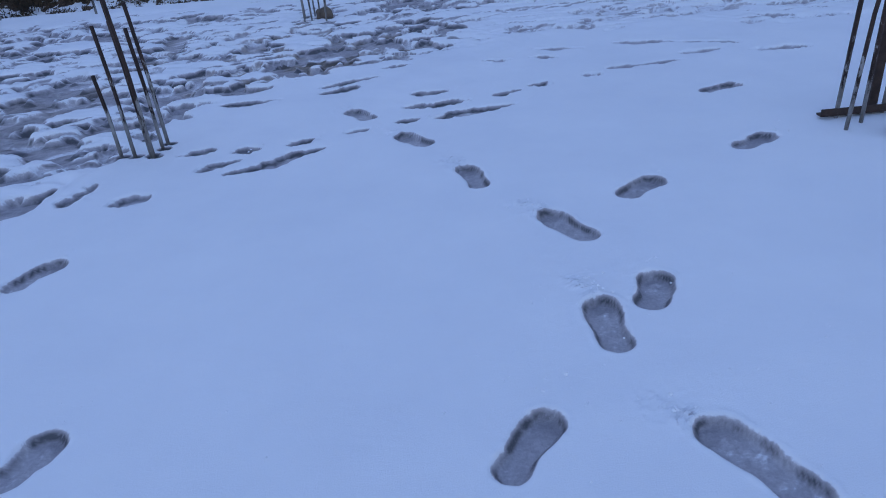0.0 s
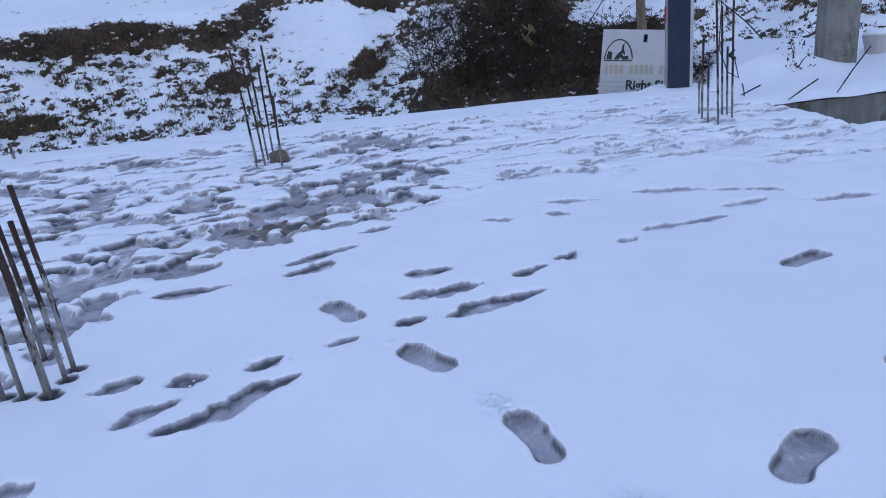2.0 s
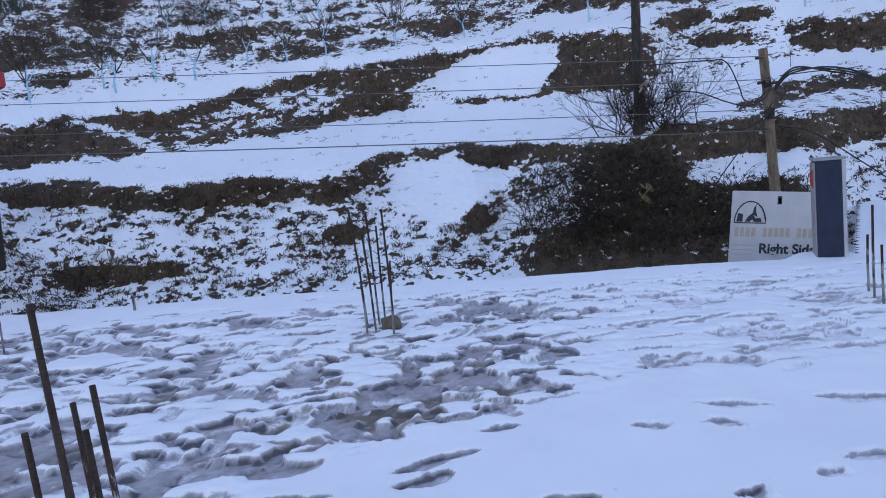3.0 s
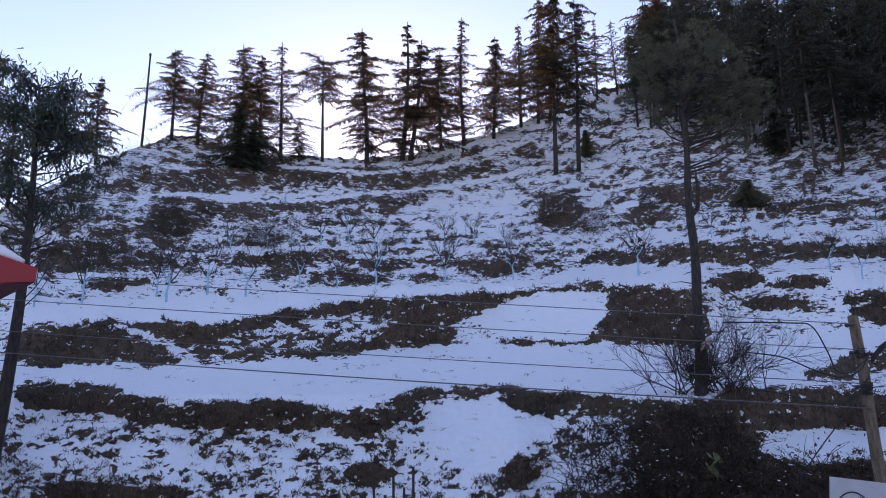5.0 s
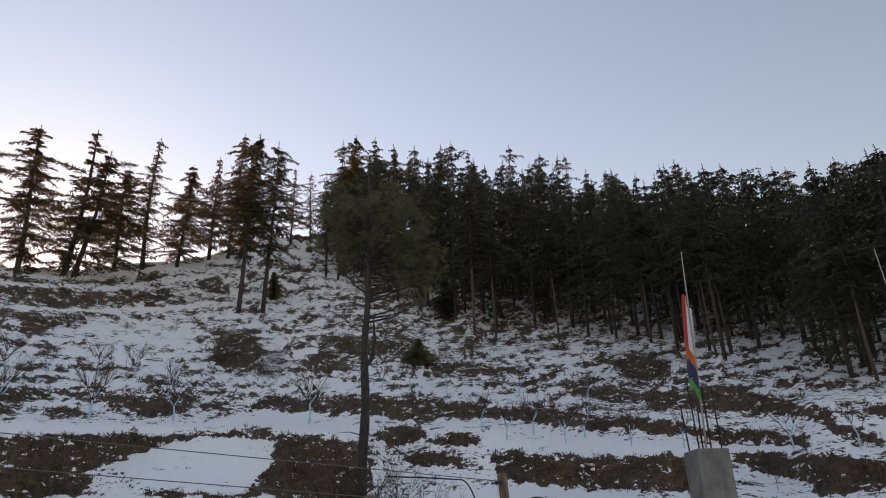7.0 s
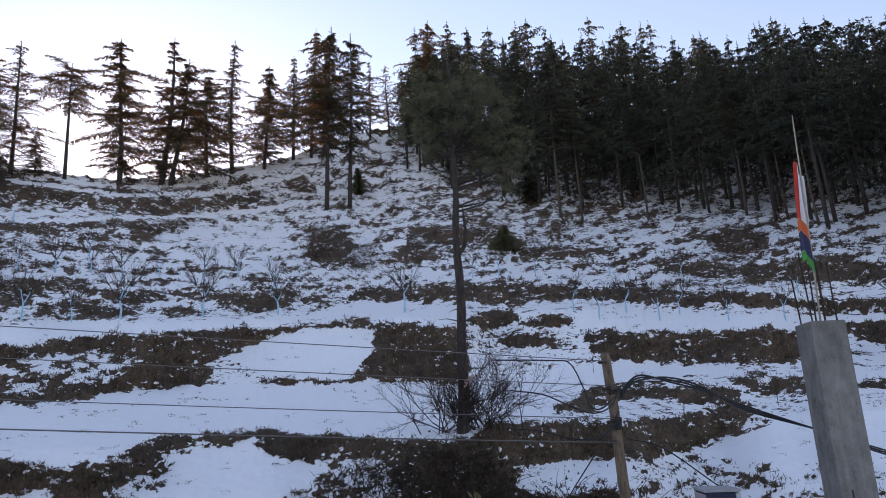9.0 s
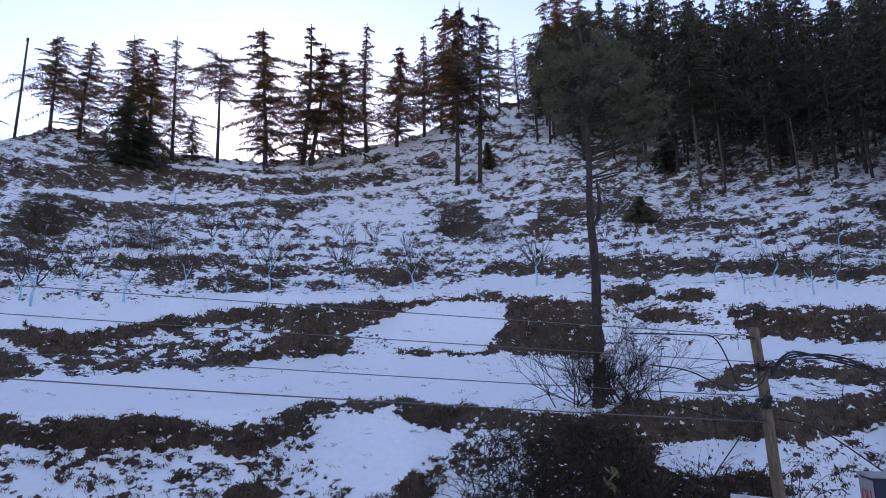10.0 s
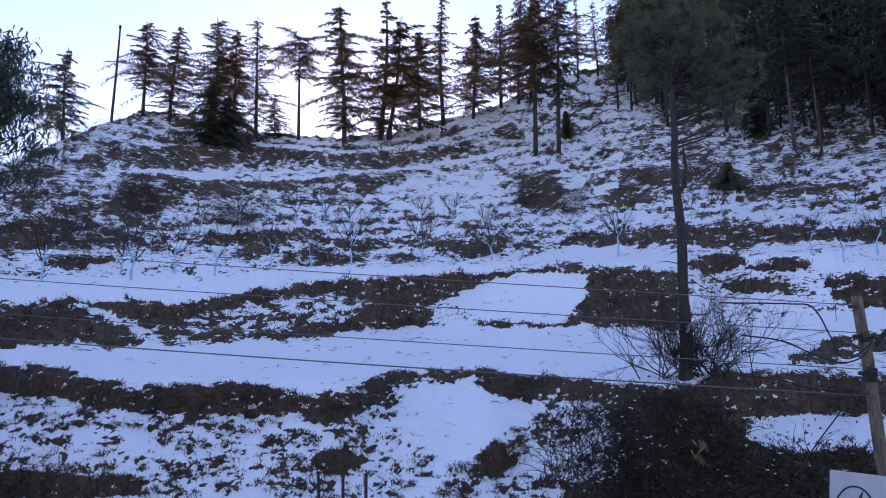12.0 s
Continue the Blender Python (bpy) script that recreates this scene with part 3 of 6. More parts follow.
def build_valley():
    """The low ground round and behind the house, out to the horizon."""
    ring = 64
    so = Soup()
    so.v = [(0, 0, -4.7)]
    for d in (20, 60, 200, 800, 3500):
        for k in range(ring):
            t = 2 * math.pi * k / ring
            so.v.append((d * math.cos(t), d * math.sin(t), -4.7 - 0.004 * d))
    for k in range(ring):
        so.f.append((0, 1 + k, 1 + (k + 1) % ring))
        for g in range(4):
            a, b = 1 + g * ring, 1 + (g + 1) * ring
            so.f.append((a + k, b + k, b + (k + 1) % ring, a + (k + 1) % ring))
    me = so.mesh("valley_ground", M_HILL)
    me.attributes.new("cover", "FLOAT", "POINT").data.foreach_set("value", [0.45] * len(me.vertices))
    tagged(new("valley_ground", me), "snow-covered valley floor round the house", "ground", kind="structure")


build_valley()


def build_sky_blocker():
    """Unseen hills added behind the house to cut off the bright low sky."""
    so, cover = Soup(), []
    bearings = list(range(76, 290, 3))
    rows = ((60, -4.9), (130, 4), (230, 30), (330, 66), (430, 104), (520, 118), (900, 60))
    for a in bearings:
        rise = 0.5 + 0.35 * math.sin(a * 0.11) + 0.1 * math.sin(a * 0.37)
        ends = min(1.0, (a - 70) / 14, (296 - a) / 14)
        for d, z in rows:
            z = z * rise * ends if z > 0 else z
            so.v.append((d * math.sin(radians(a)), d * math.cos(radians(a)), z))
            cover.append(-0.25 + 0.3 * math.sin(a * 0.7 + d * 0.03))
    k = len(rows)
    for i in range(len(bearings) - 1):
        for j in range(k - 1):
            so.f.append((i * k + j, i * k + j + 1, (i + 1) * k + j + 1, (i + 1) * k + j))
    me = so.mesh("sky_blocker", M_HILL, True)
    me.attributes.new("cover", "FLOAT", "POINT").data.foreach_set("value", cover)
    tagged(new("sky_blocker", me), "added unseen hills behind the house that block low sky light", "hills", kind="structure")


build_sky_blocker()


# ---- the flat roof with its trodden snow ----
# single footprints: x, y, heading, length, depth of the print
CLEAR_PRINTS = [(0.11, 1.57, 57, 0.33), (0.72, 1.46, 120, 0.42), (0.45, 2.15, 92, 0.36), (0.66, 2.35, 69, 0.29), (0.42, 2.95, 121, 0.38),
                (0.0, 3.60, 106, 0.36), (-0.35, 4.29, 127, 0.35), (-0.77, 4.93, 124, 0.35), (0.84, 3.31, 40, 0.33), (1.59, 3.82, 34, 0.32),
                (1.75, 4.86, 21, 0.33), (-1.42, 1.62, 70, 0.28), (-2.04, 2.82, 65, 0.32)]
DRAG_PRINTS = [(-1.56, 4.12, 34, 0.26), (-1.20, 4.12, 33, 0.58), (-1.80, 4.41, 20, 0.22), (-1.46, 4.38, 24, 0.16), (-1.11, 4.45, 30, 0.18),
               (-0.75, 4.58, 13, 0.15), (-0.41, 4.70, 13, 0.16), (-0.22, 5.04, 9, 0.42), (0.05, 4.79, 21, 0.54), (-0.28, 5.34, 2, 0.25),
               (0.31, 5.17, 27, 0.22), (0.55, 5.34, 29, 0.16), (-1.02, 5.65, 22, 0.30), (-0.96, 5.88, 28, 0.48)]
DRAG_PRINTS_BEYOND = [(-1.73, 5.52, 4, 0.44), (1.42, 5.65, 8, 0.58), (0.98, 5.48, 14, 0.15), (0.28, 6.19, -6, 0.22), (0.68, 6.16, -6, 0.22),
                      (1.95, 5.92, 11, 0.34), (2.54, 5.79, -6, 0.42), (1.6, 6.42, -20, 0.5), (2.1, 6.2, -26, 0.45), (-0.61, 6.31, 14, 0.24),
                      (0.85, 6.46, -15, 0.42), (-1.94, 3.66, 38, 0.22), (-2.29, 3.79, 80, 0.33), (-2.75, 3.2, 60, 0.33)]
NEAR_BARS = [(-2.32, 4.44, 0.54, -0.02), (-2.22, 4.42, 0.84, -0.02), (-2.11, 4.42, 1.30, -0.03), (-2.085, 4.40, 1.15, -0.035), (-2.33, 4.87, 0.80, -0.02), (-2.08, 4.55, 0.79, -0.02), (-2.08, 4.65, 0.93, -0.03)]
NOTCH_X, NOTCH_Y = 4.1, 7.8


def roof_far_edge(x):
    x = np.asarray(x, float)
    return 12.15 - 0.068 * (x + 4.0) - 0.35 * smooth(1.5, 4.5, x) * (1 - smooth(3.0, 3.5, x)) + 0.25 * smooth(3.0, 3.5, x)


def trodden(x, y):
    """How trampled the snow is: nought is untouched."""
    near = np.interp(x, [-9, -3.2, -2.5, -2.2, -1.9, -1.2, -0.45, 0.2, 1.0, 2.4, 4], [2.6, 2.9, 3.3, 5.3, 5.7, 6.1, 6.4, 6.7, 6.9, 6.6, 6.2])
    inside = smooth(0.0, 0.5, y - near + 0.3 * fbm(x * 1.7, y * 1.7, 61))
    fade = 1 - 0.8 * smooth(10.3, 11.4, y)
    return inside * fade


def build_roof():
    xs = np.concatenate([np.arange(-16, -9, 0.12), np.arange(-9, -2.6, 0.042), np.arange(-2.6, -0.3, 0.0155), np.arange(-0.3, 1.15, 0.0085), np.arange(1.15, 2.6, 0.0165), np.arange(2.6, 4.4, 0.034), np.arange(4.4, 9.01, 0.12)])
    ys = np.concatenate([np.arange(-5, 1.0, 0.12), np.arange(1.0, 2.7, 0.0075), np.arange(2.7, 4.0, 0.0095), np.arange(4.0, 6.6, 0.0125), np.arange(6.6, 9.4, 0.0185), np.arange(9.4, 12.6, 0.03)])
    X, Y = np.meshgrid(xs, ys, indexing="ij")
    Z = 0.018 * fbm(X * 0.7, Y * 0.7, 71) + 0.004 * fbm(X * 3, Y * 3, 73)
    slush_shade, mud = np.zeros_like(X), np.zeros_like(X)
    T = trodden(X, Y)
    left = 1 - smooth(-0.9, 1.4, X)
    # pits that many feet have melted into one another, with white ridges left between
    wx, wy = X + 0.10 * fbm(X * 3.1, Y * 3.1, 62), Y + 0.10 * fbm(X * 3.1, Y * 3.1, 63)
    field = 0.58 * fbm(wx * 2.3, wy * 3.3, 64, 3) + 0.42 * fbm(wx * 5.6, wy * 7.0, 65, 2)
    level = -0.06 + 0.04 * left + 0.07 * smooth(-2.2, -3.0, X) * smooth(6.5, 5.0, Y) - 0.10 * (1 - left) - 0.5 * (1 - T)
    pit = smooth(-0.045, 0.075, level - field)
    grain = fbm(X * 24, Y * 24, 66, 2)
    Z += T * (0.022 * smooth(0.0, 0.5, field - level) + 0.007 * fbm(X * 9, Y * 9, 83)) * (0.6 + 0.4 * left)
    Z -= T * pit * (0.040 + 0.014 * left + 0.010 * fbm(X * 6, Y * 6, 67))
    # slushy grey in the pits, with shade painted in, strongest on far walls
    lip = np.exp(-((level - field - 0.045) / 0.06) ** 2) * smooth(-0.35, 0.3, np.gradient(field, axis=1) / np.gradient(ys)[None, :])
    slush_shade += T * (pit * (0.20 + 0.36 * left) * (0.95 + 0.4 * grain) + lip * (0.42 + 0.44 * left) * smooth(-0.35, 0.25, fbm(X * 7, Y * 7, 68)))
    stain = smooth(0.02, 0.30, fbm(X * 1.5, Y * 2.3, 86, 3)) * np.exp(-(((X + 2.0) / 2.0) ** 2 + ((Y - 7.2) / 1.5) ** 2))
    mud += T * pit * np.clip(1.3 * stain, 0, 1)
    slush_shade += T * pit * 0.42 * stain * (1 + 0.6 * grain)

    def window(px, py, reach_):
        i0, i1 = np.searchsorted(xs, [px - reach_, px + reach_])
        j0, j1 = np.searchsorted(ys, [py - reach_, py + reach_])
        return None if i1 - i0 < 3 or j1 - j0 < 3 else (slice(i0, i1), slice(j0, j1))

    def press(px, py, head, length, width, depth, wet_shade, dirt, wall=0.016, rag=0.005, floor_wet=0.50, bend=0.0):
        """A sole pressed through to the ice: broad ball, narrow waist, round heel, steep broken walls."""
        w = window(px, py, length * 0.5 + 0.14)
        if w is None:
            return
        dx, dy = X[w] - px, Y[w] - py
        c, s = math.cos(radians(head)), math.sin(radians(head))
        u, v = dx * c + dy * s, -dx * s + dy * c
        u = u + rag * (fbm(X[w] * 11, Y[w] * 11, 91) + 0.35 * fbm(X[w] * 34, Y[w] * 34, 92, 2))
        v = v + rag * (fbm(X[w] * 13, Y[w] * 13, 93) + 0.35 * fbm(X[w] * 38, Y[w] * 38, 94, 2))
        half = 0.5 * length
        ball, heel = 0.5 * width, 0.45 * width
        at = np.clip(u, -half + heel, half - ball)
        along = (at + half - heel) / max(length - heel - ball, 1e-3)
        radius = heel + (ball - heel) * smooth(0.15, 0.85, along) - 0.045 * width * np.exp(-((along - 0.36) / 0.22) ** 2)
        d = np.hypot(u - at, v - bend * width * np.sin(math.pi * along)) - radius
        inside = 1 - smooth(-wall, 0.35 * wall, d)
        floor_ = Z[w].mean() - depth + 0.004 * fbm(X[w] * 34, Y[w] * 34, 95) - 0.006 * smooth(0.0, half, u)
        Z[w] = Z[w] * (1 - inside) + np.minimum(floor_, Z[w]) * inside
        # clods fallen in from the walls, and a crisp broken lip
        clod = smooth(0.22, 0.5, fbm(X[w] * 30 + px * 7, Y[w] * 30, 97, 2)) * smooth(-0.022, -0.030, d)
        Z[w] += 0.006 * clod
        Z[w] += 0.004 * np.exp(-((d - 0.010) / 0.012) ** 2) * smooth(-0.1, 0.5, fbm(X[w] * 26, Y[w] * 26, 98))
        frost = smooth(0.08, 0.42, fbm(X[w] * 9 + py * 5, Y[w] * 9, 99, 3)) * smooth(-0.1, 0.3, fbm(X[w] * 60, Y[w] * 60, 100, 2))
        sole = floor_wet * (1 + 0.22 * fbm(X[w] * 16, Y[w] * 16, 96)) * (1 - 0.2 * frost) + 0.16 * smooth(0.2, 0.8, u / half)
        # a dark ring paints the wall's shade over its soaked snow
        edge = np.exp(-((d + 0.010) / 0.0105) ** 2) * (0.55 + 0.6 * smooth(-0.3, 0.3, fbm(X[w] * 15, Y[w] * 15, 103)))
        new_ = wet_shade * np.maximum(sole * smooth(0.004, -0.010, d), 0.95 * edge) * (1 - 0.2 * clod)
        slush_shade[w] = np.where(d < 0.006, np.maximum(new_, slush_shade[w] * smooth(-0.01, 0.006, d)), slush_shade[w])
        mud[w] = np.maximum(mud[w], dirt * inside)

    def drag(px, py, head, length, width, depth, wet_shade, dirt):
        """A slot that a foot has ploughed: pointed ends, far side steep, soaked and painted with shade, crumbs along
        the near one.
        """
        w = window(px, py, length * 0.5 + 0.1)
        if w is None:
            return
        dx, dy = X[w] - px, Y[w] - py
        c, s = math.cos(radians(head)), math.sin(radians(head))
        u, v = dx * c + dy * s, -dx * s + dy * c
        v = v + 0.030 * fbm(X[w] * 6, Y[w] * 6, 101) + 0.009 * fbm(X[w] * 24, Y[w] * 24, 103, 2)
        half = 0.5 * width * np.clip(1 - (2 * u / length) ** 2, 0, 1) ** 0.6 * (0.8 + 0.7 * fbm(X[w] * 8, Y[w] * 8, 105))
        up, down = half - v, half + v
        inside = smooth(-0.010, 0.020, up) * smooth(-0.015, 0.075, down) * (half > 0.006)
        Z[w] -= depth * inside * (0.85 + 0.5 * fbm(X[w] * 11, Y[w] * 11, 107))
        Z[w] += 0.010 * np.exp(-((down + 0.012) / 0.02) ** 2) * (half > 0.012) * smooth(0.0, 0.5, fbm(X[w] * 22, Y[w] * 22, 108))
        # grey gathers below the far edge, where the wall's shade is painted
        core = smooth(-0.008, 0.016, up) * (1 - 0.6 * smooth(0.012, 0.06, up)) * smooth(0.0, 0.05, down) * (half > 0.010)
        slush_shade[w] = np.maximum(slush_shade[w], wet_shade * core * (0.85 + 0.5 * fbm(X[w] * 10, Y[w] * 10, 109)))
        mud[w] = np.maximum(mud[w], dirt * inside)

    def scuff(px, py, head, size):
        """Loose snow pushed into a fan of small ripples before the toe."""
        w = window(px, py, 0.3)
        c, s = math.cos(radians(head)), math.sin(radians(head))
        u = (X[w] - px) * c + (Y[w] - py) * s
        v = -(X[w] - px) * s + (Y[w] - py) * c
        rough_ = fbm(X[w] * 34, Y[w] * 34, 99, 2)
        fan = np.exp(-((u / (1.0 * size)) ** 4 + (v / (0.55 * size)) ** 2)) * smooth(-0.35, 0.25, fbm(X[w] * 14, Y[w] * 14, 110))
        ripple = np.sin(2 * math.pi * (np.hypot(u + 0.12, v) / 0.021 + 0.7 * fbm(X[w] * 12, Y[w] * 12, 111)))
        Z[w] += fan * (0.008 + 0.006 * ripple + 0.020 * rough_)
        # troughs are greyed to imitate the ripples' small shadows
        slush_shade[w] = np.maximum(slush_shade[w], 0.42 * fan * smooth(0.2, -0.6, ripple) * smooth(-0.2, 0.4, rough_))

    rng = np.random.RandomState(5)
    for n in range(3000):
        px, py = rng.uniform(-13, 4.0), rng.uniform(2.7, 11.6)
        t = float(trodden(np.array(px), np.array(py)))
        west = float(1 - smooth(-0.9, 1.2, np.array(px)))
        if rng.rand() > t * (0.30 + 0.20 * west):
            continue
        along = rng.choice([4, 75, 30, -25], p=[0.4, 0.2, 0.24, 0.16]) + rng.normal(0, 18)
        muddy = float(np.clip(1.25 - abs(px + 2.0) / 2.2 - abs(py - 7.2) / 1.8, 0, 1)) * (rng.rand() < 0.5)
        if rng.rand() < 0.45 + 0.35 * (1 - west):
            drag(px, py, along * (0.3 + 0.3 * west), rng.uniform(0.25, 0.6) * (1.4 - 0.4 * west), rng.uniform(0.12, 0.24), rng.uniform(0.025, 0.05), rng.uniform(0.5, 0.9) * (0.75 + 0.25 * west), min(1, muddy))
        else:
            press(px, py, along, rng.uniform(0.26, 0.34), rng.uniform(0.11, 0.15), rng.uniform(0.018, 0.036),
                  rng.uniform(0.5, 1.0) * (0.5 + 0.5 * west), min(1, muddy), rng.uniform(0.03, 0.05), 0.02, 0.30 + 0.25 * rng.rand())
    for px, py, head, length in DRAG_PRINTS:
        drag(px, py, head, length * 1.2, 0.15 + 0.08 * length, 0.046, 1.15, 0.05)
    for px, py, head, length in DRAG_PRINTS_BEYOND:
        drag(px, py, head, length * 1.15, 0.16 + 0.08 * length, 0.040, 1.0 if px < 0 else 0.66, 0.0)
    # wells thawed round the bars
    for px, py, tall, lean_ in NEAR_BARS:
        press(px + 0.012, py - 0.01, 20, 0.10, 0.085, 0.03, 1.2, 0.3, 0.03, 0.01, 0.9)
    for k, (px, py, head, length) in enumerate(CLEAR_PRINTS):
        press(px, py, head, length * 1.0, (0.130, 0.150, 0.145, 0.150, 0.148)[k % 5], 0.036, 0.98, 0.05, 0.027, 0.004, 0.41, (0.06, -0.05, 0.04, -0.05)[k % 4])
        if k in (1, 2, 4, 5, 6, 7):
            c, s = math.cos(radians(head + 8)), math.sin(radians(head + 8))
            scuff(px + c * (length * 0.5 + 0.06), py + s * (length * 0.5 + 0.06), head + 14, 0.11)
    far = roof_far_edge(X) + 0.03 * fbm(X * 2, X * 0, 87)
    keep = (Y < far) & ~((X > NOTCH_X + 0.02 * fbm(Y * 3, Y * 0, 89)) & (Y > NOTCH_Y))
    round_off = np.minimum(far - Y, np.where(Y > NOTCH_Y, NOTCH_X - X, 9))
    Z -= 0.07 * (1 - smooth(0.0, 0.14, round_off))
    n, m = X.shape
    co = np.stack([X, Y, Z], 2).reshape(-1, 3)
    i, j = np.meshgrid(np.arange(n - 1), np.arange(m - 1), indexing="ij")
    ok = keep[:-1, :-1] & keep[1:, :-1] & keep[:-1, 1:] & keep[1:, 1:]
    q = (i * m + j)[ok]
    quads = np.stack([q, q + m, q + m + 1, q + 1], 1)
    used = np.unique(quads)
    remap = np.zeros(len(co), np.int64)
    remap[used] = np.arange(len(used))
    quads, co = remap[quads], co[used]
    me = bpy.data.meshes.new("roof_snow")
    me.vertices.add(len(co))
    me.vertices.foreach_set("co", co.reshape(-1))
    me.loops.add(quads.size)
    me.loops.foreach_set("vertex_index", quads.reshape(-1))
    me.polygons.add(len(quads))
    me.polygons.foreach_set("loop_start", np.arange(0, quads.size, 4))
    me.polygons.foreach_set("use_smooth", np.ones(len(quads), bool))
    me.update(calc_edges=True)
    for name, data in (("slush_shade", slush_shade), ("mud", mud)):
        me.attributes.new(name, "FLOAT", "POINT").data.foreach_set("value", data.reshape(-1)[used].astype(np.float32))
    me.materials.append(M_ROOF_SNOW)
    tagged(new("roof_snow", me), "thin snow on the flat roof, crossed by slushy footprints with shade painted on their walls", "snow", kind="structure")
    # the slab and the walls below
    so = Soup()
    outline = [(-16, -5), (9, -5), (9, NOTCH_Y - 0.03), (NOTCH_X - 0.03, NOTCH_Y - 0.03), (NOTCH_X - 0.03, 11.84), (3.40, 11.84), (3.15, 11.42), (2.0, 11.42), (-4, 12.0), (-16, 12.7)]
    for z0, z1, grow_ in ((-0.24, -0.085, 0.0),):
        a = len(so.v)
        so.v += [(x, y, z0) for x, y in outline] + [(x, y, z1) for x, y in outline]
        k = len(outline)
        so.f += [tuple(a + t for t in reversed(range(k))), tuple(a + k + t for t in range(k))]
        so.f += [(a + t, a + (t + 1) % k, a + k + (t + 1) % k, a + k + t) for t in range(k)]
    tagged(new("roof_slab", so.mesh("roof_slab", M_CONCRETE)), "grey cast concrete roof slab under the snow", "roof slab", kind="structure")
    so = Soup()
    inner = [(x * 0.97 - 0.2, y * 0.97) for x, y in outline]
    k = len(inner)
    so.v = [(x, y, -4.8) for x, y in inner] + [(x, y, -0.245) for x, y in inner]
    so.f = [(t, (t + 1) % k, k + (t + 1) % k, k + t) for t in range(k)]
    tagged(new("wall_house", so.mesh("wall_house", M_STONE_WALL)), "house walls under the concrete roof slab", "wall", kind="structure")


build_roof()


# ---- trees ----
def cedar_meshes(name, height, spread, seed, bare=0.15, layers=20, per=5, steps=8, flat=0.0, twig=0.10, material=None, twin=False, girth=0.0085, boughs=True):
    """Trunk and crown of a deodar: long boughs in open tiers, feathered with short hanging twigs."""
    rng = random.Random(seed)
    trunk, crown, wood = Soup(), Soup(), Soup()
    lean = Vector((rng.uniform(-0.02, 0.02), rng.uniform(-0.02, 0.02), 0))
    stems = [Vector((0, 0, 0))] + ([Vector((0.14 * spread, 0.1, 0))] if twin else [])
    for off in stems:
        tall = height * (1.0 if off.length == 0 else 0.86)

        def axis(t):
            return off * (1 + t) + Vector((lean.x * tall * t + 0.12 * math.sin(4 * t + seed), lean.y * tall * t, tall * t))
        trunk.tube([axis(k / 8) - Vector((0, 0, 0.4 * (k == 0))) for k in range(9)], [girth * tall * (1 - k / 8) ** 0.8 + 0.015 for k in range(9)], 7)
        for i in range(layers):
            t = bare + (0.985 - bare) * ((i + rng.uniform(-0.45, 0.45)) / layers)
            t = min(max(t, 0.04), 0.985)
            taper = min(1.0, 1.75 * (1 - t)) ** 0.9
            crest = max(0.06, math.sin(math.pi * min(1, max(0.0, (t - bare) / (1 - bare)) * 0.9 + 0.12))) ** 0.7
            profile = (1 - flat) * taper + flat * crest
            tier = rng.choice([0.35, 0.6, 0.9, 1.2, 1.55])
            heavy = rng.uniform(0, 6.28)
            for b in range(per):
                if rng.random() < 0.16:
                    continue
                turn = 2 * math.pi * (b + rng.uniform(-0.4, 0.4)) / per + i * 1.3
                reach_ = max(0.25, spread * profile * tier * rng.uniform(0.4, 1.15) * (0.8 + 0.35 * math.cos(turn - heavy)))
                root = axis(t)
                way = Vector((math.cos(turn), math.sin(turn), 0))
                side = Vector((-way.y, way.x, 0))
                rise, droop = rng.uniform(0.0, 0.30) + 0.5 * max(0, t - 0.6), rng.uniform(0.22, 0.50)

                def on(s):
                    return root + way * reach_ * s + Vector((0, 0, reach_ * (rise * s - (droop + rise * 0.6) * s * s)))
                if boughs:
                    wood.tube([on(s) for s in (0, 0.4, 0.75, 1.0)], [0.020 + 0.005 * reach_, 0.018, 0.011, 0.005], 3, False)
                else:
                    crown.face(on(0) - Vector((0, 0, 0.04)), on(0) + Vector((0, 0, 0.04)), on(0.9))
                number = max(3, int(steps * min(1.2, 0.3 + reach_ / spread)))
                for k in range(number):
                    s = 0.10 + 0.90 * (k + rng.random()) / number
                    p = on(s)
                    fan = (0.16 + 0.20 * reach_) * (1.1 - 0.75 * s)
                    for sign in (-1, 1):
                        # the twig leaves the bough sideways and its end hangs
                        out = side * sign * fan * rng.uniform(0.3, 1.1) + way * fan * rng.uniform(0.1, 0.8)
                        tip = p + out + Vector((0, 0, rng.uniform(-0.20, 0.04) - 0.12 * out.length))
                        w = way * twig * rng.uniform(0.7, 1.4)
                        crown.face(p - w, p + w, tip + w * 0.4)
                        q = p.lerp(tip, rng.uniform(0.3, 0.9))
                        hang = rng.uniform(0.5, 1.9) * twig * 1.6
                        crown.face(q - w * 0.9 + Vector((0, 0, 0.3 * twig)), q + w * 0.9 + Vector((0, 0, 0.3 * twig)), q + out * 0.15 - Vector((0, 0, hang)))
        for k in range(18):
            t = 2 * math.pi * rng.random()
            low = axis(1.0) - Vector((0, 0, 0.12 * k - 0.1))
            d = Vector((math.cos(t), math.sin(t), 0.4)) * (0.08 + 0.035 * k)
            crown.face(low, low + d, low + Vector((0, 0, twig * 1.4)))
    n = len(trunk.v)
    trunk.v += wood.v
    trunk.f += [tuple(n + q for q in f) for f in wood.f]
    return trunk.mesh("trunk", M_BARK, True), crown.mesh("crown", material or M_CEDAR)


def tree_of(name, meshes, m, label, category, group=""):
    root = thing(name, m, label, category, group)
    part("trunk", meshes[0], parent=root)
    part("crown", meshes[1], parent=root)
    return root


